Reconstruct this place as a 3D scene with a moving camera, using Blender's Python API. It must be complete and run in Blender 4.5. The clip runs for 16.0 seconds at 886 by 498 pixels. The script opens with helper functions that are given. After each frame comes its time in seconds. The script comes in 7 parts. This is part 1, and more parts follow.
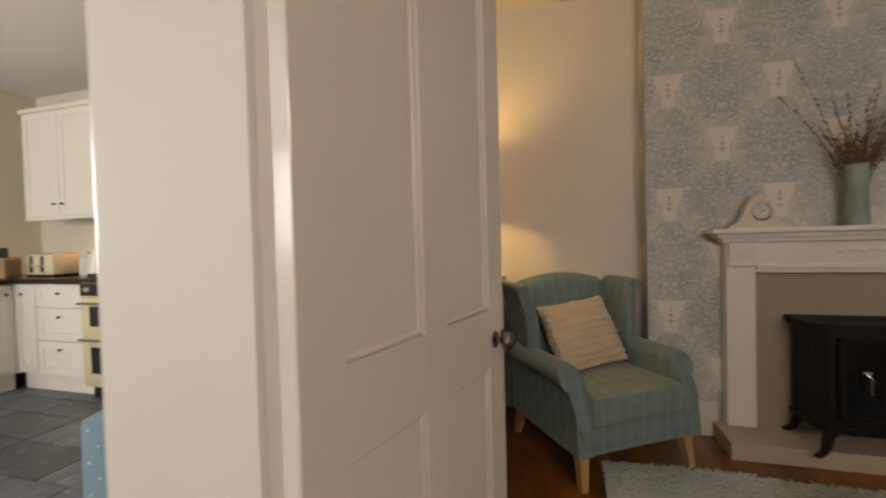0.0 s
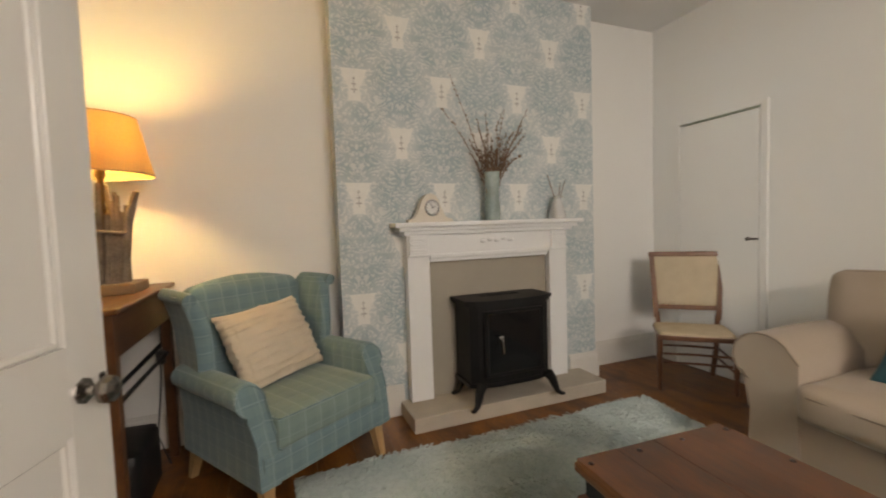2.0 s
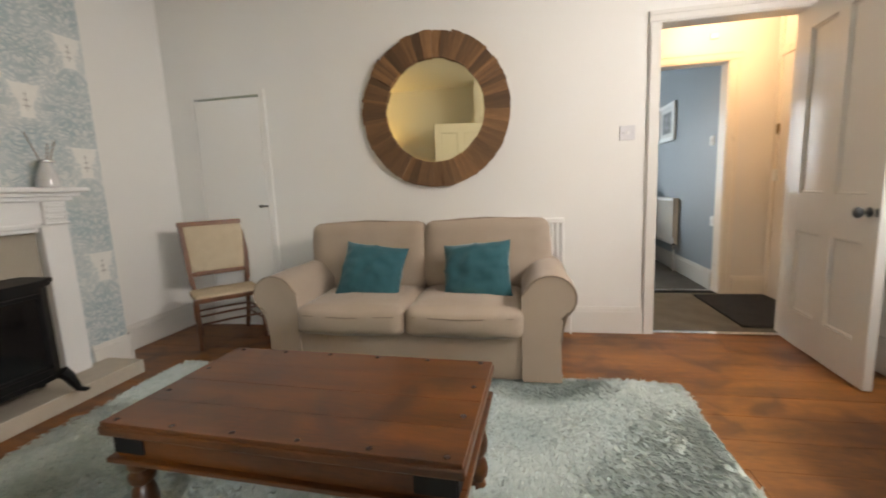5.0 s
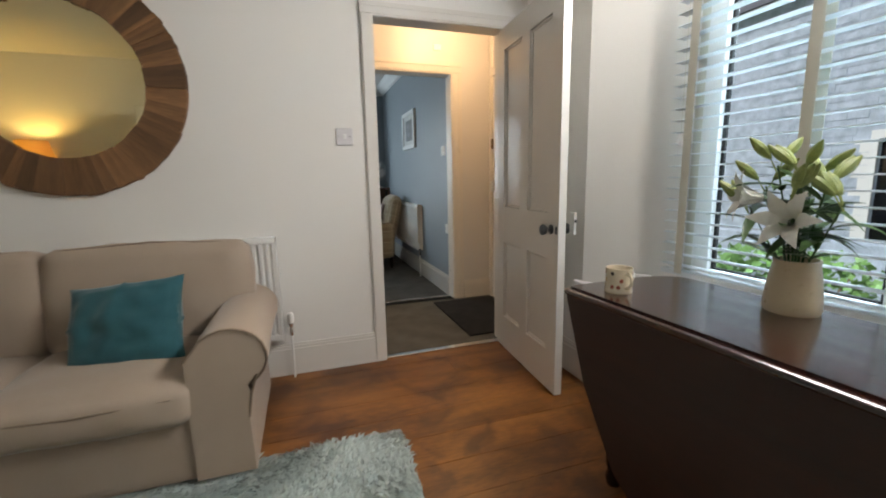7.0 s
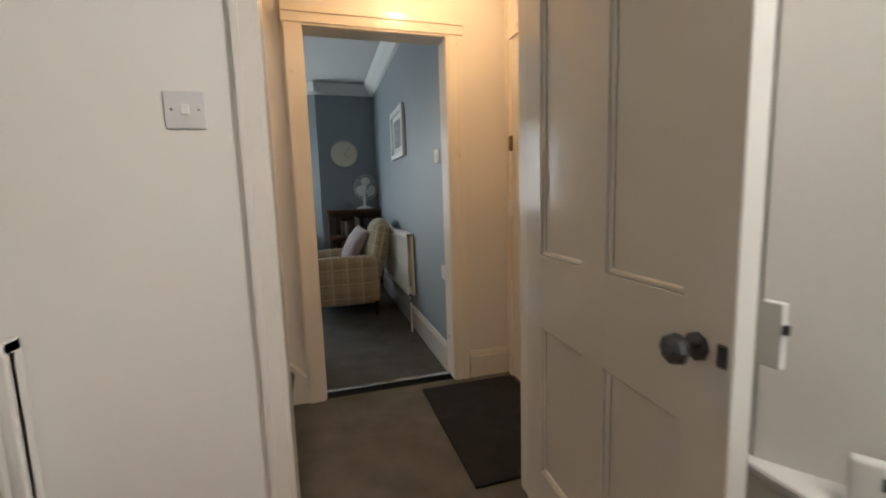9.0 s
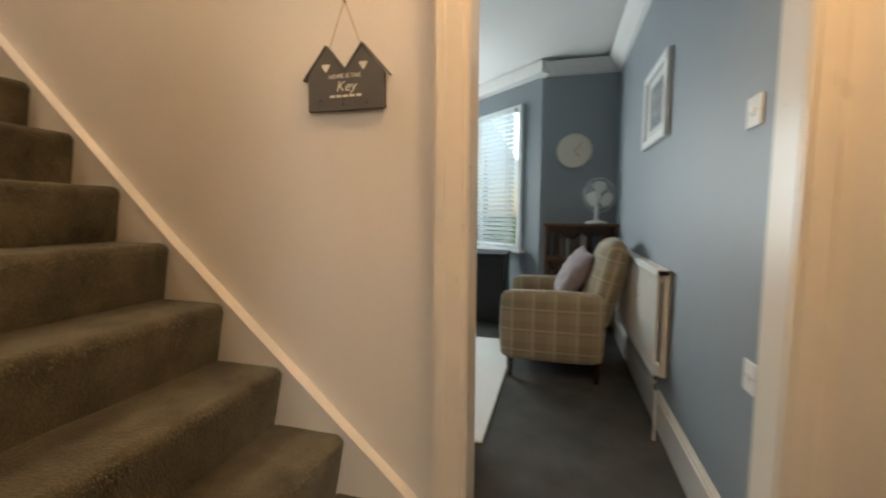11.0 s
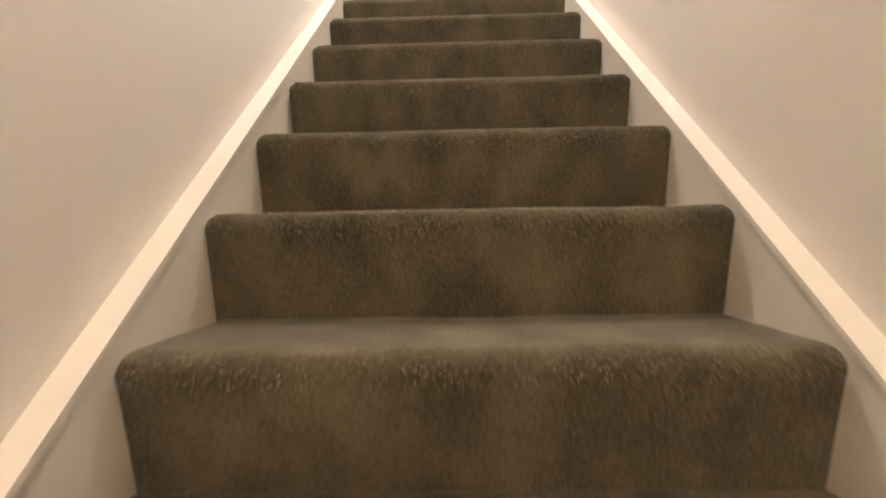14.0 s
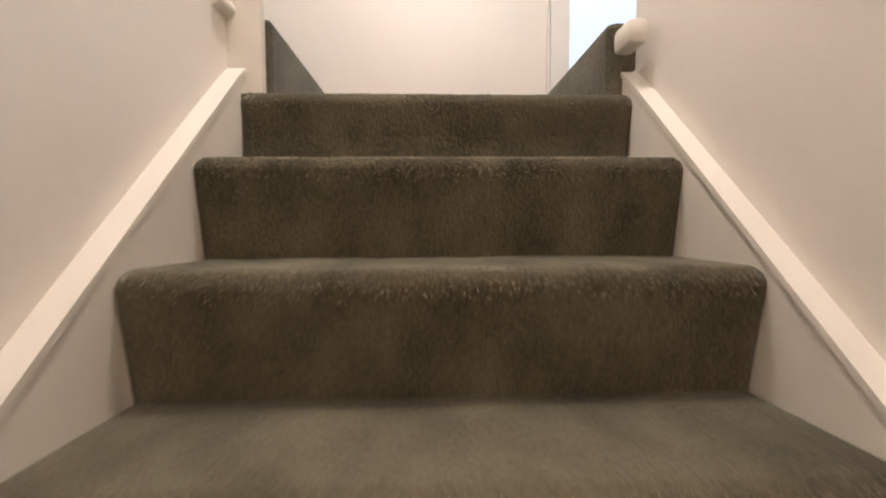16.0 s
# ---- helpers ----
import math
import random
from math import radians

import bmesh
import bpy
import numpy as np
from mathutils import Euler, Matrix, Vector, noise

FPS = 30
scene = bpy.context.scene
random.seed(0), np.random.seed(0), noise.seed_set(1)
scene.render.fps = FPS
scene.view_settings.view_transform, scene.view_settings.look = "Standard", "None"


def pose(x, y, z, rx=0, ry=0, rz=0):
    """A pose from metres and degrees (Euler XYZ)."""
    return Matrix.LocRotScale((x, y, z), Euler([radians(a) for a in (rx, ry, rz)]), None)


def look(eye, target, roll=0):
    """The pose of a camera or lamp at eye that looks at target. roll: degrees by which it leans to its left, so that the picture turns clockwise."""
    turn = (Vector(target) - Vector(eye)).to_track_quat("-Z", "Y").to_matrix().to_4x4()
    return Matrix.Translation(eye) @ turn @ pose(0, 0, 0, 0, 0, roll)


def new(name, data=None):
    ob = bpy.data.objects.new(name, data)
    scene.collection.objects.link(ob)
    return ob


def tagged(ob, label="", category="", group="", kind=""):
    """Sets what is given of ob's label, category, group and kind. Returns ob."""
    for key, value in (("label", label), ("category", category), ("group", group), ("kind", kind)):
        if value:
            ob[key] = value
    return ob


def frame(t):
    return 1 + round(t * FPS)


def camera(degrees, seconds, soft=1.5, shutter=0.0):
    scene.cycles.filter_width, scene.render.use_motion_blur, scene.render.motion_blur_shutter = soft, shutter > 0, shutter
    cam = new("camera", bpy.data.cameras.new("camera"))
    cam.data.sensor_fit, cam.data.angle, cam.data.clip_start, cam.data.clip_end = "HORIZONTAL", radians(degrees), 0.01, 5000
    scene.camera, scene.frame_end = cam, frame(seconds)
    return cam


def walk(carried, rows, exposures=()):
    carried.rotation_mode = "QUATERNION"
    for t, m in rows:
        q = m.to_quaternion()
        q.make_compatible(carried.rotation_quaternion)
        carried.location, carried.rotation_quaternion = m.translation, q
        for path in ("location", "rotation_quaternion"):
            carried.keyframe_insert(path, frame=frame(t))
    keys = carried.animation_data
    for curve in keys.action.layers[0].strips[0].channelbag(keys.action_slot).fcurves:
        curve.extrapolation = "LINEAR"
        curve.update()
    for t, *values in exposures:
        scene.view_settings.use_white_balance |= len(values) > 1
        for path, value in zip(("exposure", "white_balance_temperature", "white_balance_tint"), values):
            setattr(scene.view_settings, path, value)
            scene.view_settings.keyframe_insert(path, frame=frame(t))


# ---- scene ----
PATH = [
    (0, (0.903, 0.27, 1.159), (0.355, 2.192, 1.113), -1.5),
    (0.5, (0.955, 0.332, 1.156), (0.729, 2.319, 1.098), -1.5),
    (1, (0.988, 0.422, 1.159), (1.097, 2.417, 1.082), -1.8),
    (1.5, (1.037, 0.479, 1.151), (1.458, 2.432, 1.058), -1.9),
    (2, (1.079, 0.511, 1.15), (1.803, 2.372, 1.041), -1.9),
    (2.5, (1.086, 0.524, 1.145), (2.098, 2.245, 1.018), -1.9),
    (3, (1.031, 0.52, 1.145), (2.31, 2.051, 1.001), -2.1),
    (3.5, (0.978, 0.479, 1.131), (2.493, 1.775, 0.962), -2.3),
    (4, (0.955, 0.415, 1.113), (2.666, 1.429, 0.909), -2.3),
    (4.5, (0.952, 0.345, 1.094), (2.808, 1.049, 0.848), -2.4),
    (5, (0.96, 0.274, 1.077), (2.901, 0.659, 0.789), -2.5),
    (5.2, (0.978, 0.251, 1.07), (2.939, 0.507, 0.769), -2.7),
    (7.3, (1.637, -0.234, 1.146), (3.496, -0.899, 0.833), -1.0),
    (7.5, (1.757, -0.281, 1.151), (3.616, -0.955, 0.847), -1.0),
    (8, (2.077, -0.424, 1.157), (3.937, -1.099, 0.865), -1.2),
    (8.2, (2.204, -0.492, 1.171), (4.068, -1.158, 0.886), -1.4),
    (10.3, (3.595, -0.935, 1.097), (5.585, -0.982, 0.902), -0.7),
    (11, (3.986, -0.949, 1.118), (5.906, -0.417, 0.948), 0.3),
    (11.5, (4.24, -0.873, 1.107), (5.88, 0.26, 0.943), 1.6),
    (11.6, (4.269, -0.816, 1.124), (5.837, 0.412, 0.936), 1.8),
    (12, (4.425, -0.685, 1.121), (5.601, 0.922, 0.937), 2.4),
    (12.5, (4.554, -0.449, 1.146), (5.114, 1.465, 0.99), -0.7),
    (13, (4.581, -0.173, 1.218), (4.722, 1.819, 1.107), 0.3),
    (13.5, (4.584, 0.07, 1.374), (4.618, 2.068, 1.297), -0.4),
    (14, (4.628, 0.262, 1.554), (4.59, 2.261, 1.509), -1.0),
    (14.5, (4.626, 0.454, 1.733), (4.572, 2.452, 1.663), -0.4),
    (15, (4.636, 0.645, 1.911), (4.599, 2.643, 1.823), -0.7),
    (15.5, (4.631, 0.833, 2.095), (4.614, 2.831, 2.016), 0.0),
    (16, (4.626, 1.042, 2.265), (4.698, 3.039, 2.173), -0.3),
]
cam = camera(93.8, 16.0, 1.9, 0.35)
walk(cam, [(t, look(*p)) for t, *p in PATH],
     exposures=[(0.0, -0.82, 9700, 25), (0.6, -0.6, 9700, 24), (1.1, -0.15, 9400, 22), (1.5, 0.0, 9000, 20), (2.2, 0.08, 8200, 17), (3.0, 0.35, 7400, 16), (3.6, 0.33, 7450, 16),
                (5.0, 0.18, 7800, 16), (7.3, -0.52, 7300, 13), (8.2, -0.58, 7400, 14),
                (10.4, -0.25, 8600, 15), (11.5, 0.3, 8000, 13), (12.1, 0.65, 7600, 11), (12.7, 0.8, 6600, 10), (13.2, 0.85, 6500, 11), (14.5, 0.8, 6450, 11), (15.2, 0.52, 6350, 12), (16.0, 0.2, 6400, 12)])


# ---- light ----
world = bpy.data.worlds.new("world")
scene.world = world
world.use_nodes = True
wn = world.node_tree
sky = wn.nodes.new("ShaderNodeTexSky")
sky.sky_type, sky.sun_disc = "NISHITA", False
sky.sun_elevation, sky.sun_rotation = radians(50), radians(20)
wn.links.new(sky.outputs[0], wn.nodes["Background"].inputs[0])
wn.nodes["Background"].inputs[1].default_value = 0.15
sun_data = bpy.data.lights.new("sun", "SUN")
sun_data.energy, sun_data.angle, sun_data.color = 5.0, radians(14), (0.84, 0.93, 1.0)
sun = new("sun", sun_data)
sun.matrix_world = look((-3, 10, 13), (0, 0, 0))


def area_lamp(name, eye, target, w, h, watts, color):
    d = bpy.data.lights.new(name, "AREA")
    d.shape, d.size, d.size_y, d.energy, d.color = "RECTANGLE", w, h, watts, color
    ob = new(name, d)
    ob.matrix_world = look(eye, target)
    return ob


def bulb(name, at, watts, color, radius=0.04):
    d = bpy.data.lights.new(name, "POINT")
    d.energy, d.color, d.shadow_soft_size = watts, color, radius
    ob = new(name, d)
    ob.location = at
    return ob


DAY = (0.86, 0.93, 1.0)
WARM = (1.0, 0.62, 0.28)
area_lamp("window_light_living", (2.17, -1.715, 2.13), (2.2, 0.9, 0.3), 1.55, 0.30, 80, (0.92, 0.95, 1.0))
area_lamp("sky_light_living", (2.17, -2.75, 3.05), (2.17, -1.77, 1.35), 1.7, 1.0, 420, (0.56, 0.80, 1.0))
# out of view, in a front window added to hold this lamp
area_lamp("window_light_blue_room", (9.12, 1.4, 1.5), (6.5, -0.6, 1.0), 1.5, 1.4, 92, (0.62, 0.82, 1.0))
area_lamp("window_light_bay", (9.10, -0.72, 1.9), (8.75, -0.38, 1.45), 1.0, 1.4, 26, (0.45, 0.76, 1.0))
area_lamp("window_light_kitchen", (-3.3, -1.55, 1.6), (-2.2, 2.0, 1.0), 1.6, 1.2, 190, (0.66, 0.84, 1.0))
area_lamp("window_light_landing", (5.9, 3.95, 3.9), (5.4, 2.6, 3.2), 0.9, 1.2, 14, DAY)
bulb("table_lamp_bulb", (0.36, 2.74, 1.575), 25, (1.0, 0.73, 0.29), 0.055)
bulb("hall_lamp_bulb", (4.62, -1.3, 2.40), 26, (1.0, 0.72, 0.45), 0.06)
# added fill without a fixture, brightens the stairs and landing
bulb("landing_fill_light", (4.6, 1.75, 4.6), 105, (1.0, 0.94, 0.90), 0.08)
# unseen fill added below the kitchen ceiling, no fitting belongs to it
bulb("kitchen_fill_light", (-2.2, 1.2, 2.4), 18, (1.0, 0.88, 0.72), 0.08)

# ---- materials ----
def rgb(r, g, b):
    return (r, g, b, 1.0)


def mat(name, base, rough=0.6, vary=0.12, scale=6.0, fine=80.0, bump=0.15, depth=0.002, metal=0.0, stretch=(1, 1, 1), sheen=0.0,
        second=None, coat=0.0, spec=0.5, rvar=0.08):
    m = bpy.data.materials.new(name)
    m.use_nodes = True
    t = m.node_tree
    n, l = t.nodes, t.links
    b = n["Principled BSDF"]
    co = n.new("ShaderNodeTexCoord")
    mp = n.new("ShaderNodeMapping")
    mp.inputs["Scale"].default_value = stretch
    l.new(co.outputs["Object"], mp.inputs["Vector"])
    big = n.new("ShaderNodeTexNoise")
    big.inputs["Scale"].default_value, big.inputs["Detail"].default_value = scale, 5
    l.new(mp.outputs[0], big.inputs["Vector"])
    small = n.new("ShaderNodeTexNoise")
    small.inputs["Scale"].default_value, small.inputs["Detail"].default_value = fine, 4
    l.new(mp.outputs[0], small.inputs["Vector"])
    mix = n.new("ShaderNodeMixRGB")
    dark = [c * (1 - vary) for c in base[:3]]
    lite = [min(1, c * (1 + vary)) for c in base[:3]]
    if second:
        lite = second[:3]
    mix.inputs[1].default_value, mix.inputs[2].default_value = rgb(*dark), rgb(*lite)
    ramp = n.new("ShaderNodeMapRange")
    ramp.inputs["From Min"].default_value, ramp.inputs["From Max"].default_value = 0.3, 0.7
    add = n.new("ShaderNodeMath")
    add.operation = "MULTIPLY_ADD"
    add.inputs[1].default_value, add.inputs[2].default_value = 0.35, 0.0
    l.new(small.outputs["Fac"], add.inputs[0])
    big2 = n.new("ShaderNodeMath")
    big2.operation = "MULTIPLY_ADD"
    big2.inputs[1].default_value = 0.65
    l.new(big.outputs["Fac"], big2.inputs[0])
    l.new(add.outputs[0], big2.inputs[2])
    l.new(big2.outputs[0], ramp.inputs["Value"])
    l.new(ramp.outputs[0], mix.inputs[0])
    l.new(mix.outputs[0], b.inputs["Base Color"])
    rr = n.new("ShaderNodeMapRange")
    rr.inputs["To Min"].default_value, rr.inputs["To Max"].default_value = max(0.02, rough - rvar), min(1, rough + rvar)
    l.new(small.outputs["Fac"], rr.inputs["Value"])
    l.new(rr.outputs[0], b.inputs["Roughness"])
    b.inputs["Metallic"].default_value = metal
    b.inputs["Specular IOR Level"].default_value = spec
    if sheen:
        b.inputs["Sheen Weight"].default_value, b.inputs["Sheen Roughness"].default_value = sheen, 0.4
    if coat:
        b.inputs["Coat Weight"].default_value, b.inputs["Coat Roughness"].default_value = coat, 0.12
    if bump:
        bp = n.new("ShaderNodeBump")
        bp.inputs["Strength"].default_value, bp.inputs["Distance"].default_value = bump, depth
        l.new(small.outputs["Fac"], bp.inputs["Height"])
        l.new(bp.outputs[0], b.inputs["Normal"])
    return m


def nodes_of(m):
    return m.node_tree.nodes, m.node_tree.links, m.node_tree.nodes["Principled BSDF"]


class Calc:
    """Short sums of node values."""

    def __init__(self, m):
        self.n, self.l = m.node_tree.nodes, m.node_tree.links

    def op(self, kind, a, b=0.0, c=0.0):
        q = self.n.new("ShaderNodeMath")
        q.operation = kind
        for i, v in enumerate((a, b, c)):
            if isinstance(v, (int, float)):
                q.inputs[i].default_value = v
            else:
                self.l.new(v, q.inputs[i])
        return q.outputs[0]

    def smooth(self, v, lo, hi):
        q = self.n.new("ShaderNodeMapRange")
        q.interpolation_type = "SMOOTHSTEP"
        q.inputs["From Min"].default_value, q.inputs["From Max"].default_value = lo, hi
        self.l.new(v, q.inputs["Value"])
        return q.outputs[0]

    def mix(self, f, a, b):
        q = self.n.new("ShaderNodeMixRGB")
        for i, v in enumerate((f, a, b)):
            if isinstance(v, (int, float, tuple)):
                q.inputs[i].default_value = v
            else:
                self.l.new(v, q.inputs[i])
        return q.outputs[0]

    def coords(self):
        co = self.n.new("ShaderNodeTexCoord")
        s = self.n.new("ShaderNodeSeparateXYZ")
        self.l.new(co.outputs["Object"], s.inputs[0])
        return s.outputs[0], s.outputs[1], s.outputs[2], co.outputs["Object"]

    def noise(self, scale, detail=4.0, vec=None, dist=0.0):
        q = self.n.new("ShaderNodeTexNoise")
        q.inputs["Scale"].default_value, q.inputs["Detail"].default_value = scale, detail
        q.inputs["Distortion"].default_value = dist
        if vec:
            self.l.new(vec, q.inputs["Vector"])
        return q.outputs["Fac"]


def wood(name, dark, light, rough=0.35, axis=1, coat=0.2, across=9.0, spread=0.35):
    """Grain that runs along one axis."""
    st = [across, across, across]
    st[axis] = 0.7
    m = mat(name, dark, rough, 0.2, 2.2, 26.0, 0.12, 0.001, stretch=tuple(st), second=light, coat=coat)
    n, l, b = nodes_of(m)
    c = Calc(m)
    info = n.new("ShaderNodeObjectInfo")
    hue = n.new("ShaderNodeHueSaturation")
    old = b.inputs["Base Color"].links[0].from_socket
    l.new(old, hue.inputs["Color"])
    l.new(c.op("MULTIPLY_ADD", info.outputs["Random"], spread, 1 - spread / 2), hue.inputs["Value"])
    l.new(hue.outputs[0], b.inputs["Base Color"])
    return m


def plaid(name, base, line, second, pitch, width):
    m = mat(name, base, 0.9, 0.1, 9, 300, 0.3, 0.001, sheen=0.2)
    n, l, b = nodes_of(m)
    c = Calc(m)
    x, y, z, co = c.coords()

    def stripe(v, off, w, p=pitch):
        f = c.op("FRACT", c.op("MULTIPLY_ADD", v, 1 / p, off))
        return c.op("LESS_THAN", f, w)
    geo = n.new("ShaderNodeNewGeometry")
    sn = n.new("ShaderNodeSeparateXYZ")
    tex = n.new("ShaderNodeVectorTransform")
    tex.vector_type, tex.convert_from, tex.convert_to = "NORMAL", "WORLD", "OBJECT"
    l.new(geo.outputs["True Normal"], tex.inputs[0])
    l.new(tex.outputs[0], sn.inputs[0])
    upright = c.op("LESS_THAN", c.op("ABSOLUTE", sn.outputs[0]), 0.75)
    u = c.op("ADD", c.op("MULTIPLY", x, upright), c.op("MULTIPLY", y, c.op("SUBTRACT", 1.0, upright)))
    flat = c.op("GREATER_THAN", c.op("ABSOLUTE", sn.outputs[2]), 0.7)
    v = c.op("ADD", c.op("MULTIPLY", y, flat), c.op("MULTIPLY", z, c.op("SUBTRACT", 1.0, flat)))
    old = b.inputs["Base Color"].links[0].from_socket
    wide = c.op("MULTIPLY", c.op("ADD", stripe(u, 0.3, 0.45), stripe(v, 0.1, 0.45)), 0.28)
    col = c.mix(wide, old, second)
    fine = c.op("MAXIMUM", stripe(u, 0.0, width), c.op("MULTIPLY", stripe(v, 0.55, width), 0.8))
    col = c.mix(c.op("MULTIPLY", fine, 0.42), col, line)
    l.new(col, b.inputs["Base Color"])
    return m


def damask():
    """Cream paper with blue scrollwork in a half-drop repeat and plain cream urns."""
    m = mat("damask_paper", (0.70, 0.69, 0.65), 0.7, 0.05, 30, 200, 0.08, 0.0006)
    n, l, b = nodes_of(m)
    c = Calc(m)
    x, y, z, co = c.coords()
    x = c.op("SUBTRACT", x, c.op("SUBTRACT", y, 2.95))
    PX, PZ = 0.54, 0.652
    brown = rgb(0.22, 0.20, 0.19)

    def cell(ox, oz):
        u = c.op("SUBTRACT", c.op("FRACT", c.op("MULTIPLY_ADD", x, 1 / PX, ox)), 0.5)
        v = c.op("SUBTRACT", c.op("FRACT", c.op("MULTIPLY_ADD", z, 1 / PZ, oz)), 0.5)
        return c.op("MULTIPLY", u, PX), c.op("MULTIPLY", v, PZ)
    layers = []
    # urns: tapered bodies with a waist, in two lattices
    for ox, oz in ((0.5 - 1.512 / PX, 0.5 - 1.98 / PZ), (-1.512 / PX, -1.98 / PZ)):
        u, v = cell(ox, oz)
        au = c.op("ABSOLUTE", u)
        half = c.op("ADD", c.op("MULTIPLY_ADD", c.op("ABSOLUTE", c.op("ADD", v, 0.012)), 0.20, 0.040), c.op("MULTIPLY", v, 0.24))
        wave = c.op("MULTIPLY_ADD", c.op("SINE", c.op("MULTIPLY", v, 60.0)), 0.003, half)
        side = c.smooth(c.op("SUBTRACT", wave, au), -0.002, 0.004)
        ends = c.smooth(c.op("SUBTRACT", 0.092, c.op("ABSOLUTE", v)), -0.003, 0.004)
        tier = c.op("FRACT", c.op("MULTIPLY", v, 1 / 0.032))
        spread = c.op("MULTIPLY_ADD", v, -0.16, 0.013)
        bar = c.op("MULTIPLY", c.op("LESS_THAN", tier, 0.28), c.op("LESS_THAN", au, spread))
        inner = c.op("MULTIPLY", c.op("MAXIMUM", bar, c.op("LESS_THAN", au, 0.0025)), c.op("LESS_THAN", c.op("ABSOLUTE", v), 0.05))
        layers.append((c.op("MULTIPLY", side, ends), inner, u, v))
    urn = c.op("MAXIMUM", layers[0][0], layers[1][0])
    detail = c.op("MAXIMUM", layers[0][1], layers[1][1])
    # mirrored scrolls
    au = c.op("ABSOLUTE", layers[0][2])
    comb = n.new("ShaderNodeCombineXYZ")
    l.new(au, comb.inputs[0])
    l.new(layers[0][3], comb.inputs[2])
    au2 = c.op("ABSOLUTE", layers[1][2])
    comb2 = n.new("ShaderNodeCombineXYZ")
    l.new(au2, comb2.inputs[0])
    l.new(layers[1][3], comb2.inputs[2])

    def filigree(vec, s, turns, lo, hi):
        f = c.noise(s, 1.5, vec, 0.6)
        return c.smooth(c.op("SINE", c.op("MULTIPLY", f, turns)), lo, hi)
    f1 = filigree(comb.outputs[0], 12.0, 46.0, -0.35, 0.6)
    f2 = filigree(comb2.outputs[0], 17.0, 38.0, -0.2, 0.7)
    curls = c.op("MAXIMUM", c.op("MULTIPLY", f1, 0.9), c.op("MULTIPLY", f2, 0.8))
    # ogee medallions hold more blue
    r = c.op("ADD", c.op("POWER", c.op("MULTIPLY", au, 1 / 0.16), 2.0), c.op("POWER", c.op("MULTIPLY", c.op("SUBTRACT", c.op("ABSOLUTE", layers[0][3]), 0.326), 1 / 0.2), 2.0))
    r2 = c.op("ADD", c.op("POWER", c.op("MULTIPLY", au2, 1 / 0.16), 2.0), c.op("POWER", c.op("MULTIPLY", c.op("SUBTRACT", c.op("ABSOLUTE", layers[1][3]), 0.326), 1 / 0.2), 2.0))
    med = c.smooth(c.op("MINIMUM", r, r2), 2.1, 0.5)
    blue_amt = c.op("ADD", c.op("MULTIPLY_ADD", med, 0.26, 0.10), c.op("MULTIPLY", curls, c.op("MULTIPLY_ADD", med, 0.14, 0.40)))
    worn = c.smooth(c.noise(5.0, 6.0, co), 0.25, 0.6)
    blue_amt = c.op("MULTIPLY", blue_amt, c.op("MULTIPLY_ADD", worn, 0.3, 0.7))
    blue_amt = c.op("MULTIPLY", blue_amt, c.op("SUBTRACT", 1.0, urn))
    old = b.inputs["Base Color"].links[0].from_socket
    l.new(c.mix(c.op("MULTIPLY", detail, 0.6), c.mix(blue_amt, old, rgb(0.25, 0.345, 0.385)), brown), b.inputs["Base Color"])
    return m


def slate_mat():
    m = mat("slate", (0.05, 0.058, 0.072), 0.4, 0.3, 5, 40, 0.3, 0.002, second=(0.12, 0.135, 0.16))
    n, l, b = nodes_of(m)
    c = Calc(m)
    info = n.new("ShaderNodeObjectInfo")
    hue = n.new("ShaderNodeHueSaturation")
    old = b.inputs["Base Color"].links[0].from_socket
    x, y, z, co = c.coords()
    vein = c.smooth(c.noise(4.0, 8.0, co, 2.0), 0.56, 0.72)
    l.new(c.mix(c.op("MULTIPLY", vein, 0.5), old, rgb(0.3, 0.32, 0.34)), hue.inputs["Color"])
    l.new(c.op("MULTIPLY_ADD", info.outputs["Random"], 0.8, 0.6), hue.inputs["Value"])
    l.new(hue.outputs[0], b.inputs["Base Color"])
    return m


def glass_mat(name, color=(1, 1, 1), rough=0.02, ior=1.45):
    m = bpy.data.materials.new(name)
    m.use_nodes = True
    b = m.node_tree.nodes["Principled BSDF"]
    b.inputs["Base Color"].default_value = rgb(*color)
    b.inputs["Roughness"].default_value, b.inputs["IOR"].default_value = rough, ior
    b.inputs["Transmission Weight"].default_value = 1.0
    return m


def glow_mat(name, color, strength):
    m = bpy.data.materials.new(name)
    m.use_nodes = True
    b = m.node_tree.nodes["Principled BSDF"]
    b.inputs["Base Color"].default_value = rgb(*color)
    b.inputs["Emission Color"].default_value, b.inputs["Emission Strength"].default_value = rgb(*color), strength
    return m


def shade_mat():
    """Linen that lets the bulb's light through."""
    m = bpy.data.materials.new("linen_shade")
    m.use_nodes = True
    t = m.node_tree
    n, l = t.nodes, t.links
    c = Calc(m)
    x, y, z, co = c.coords()
    weave = c.noise(160.0, 3.0, co)
    col = c.mix(weave, rgb(0.60, 0.43, 0.22), rgb(0.72, 0.54, 0.30))
    d, tr, mx = n.new("ShaderNodeBsdfDiffuse"), n.new("ShaderNodeBsdfTranslucent"), n.new("ShaderNodeMixShader")
    l.new(col, d.inputs[0])
    l.new(col, tr.inputs[0])
    mx.inputs[0].default_value = 0.48
    l.new(d.outputs[0], mx.inputs[1])
    l.new(tr.outputs[0], mx.inputs[2])
    l.new(mx.outputs[0], n["Material Output"].inputs[0])
    return m


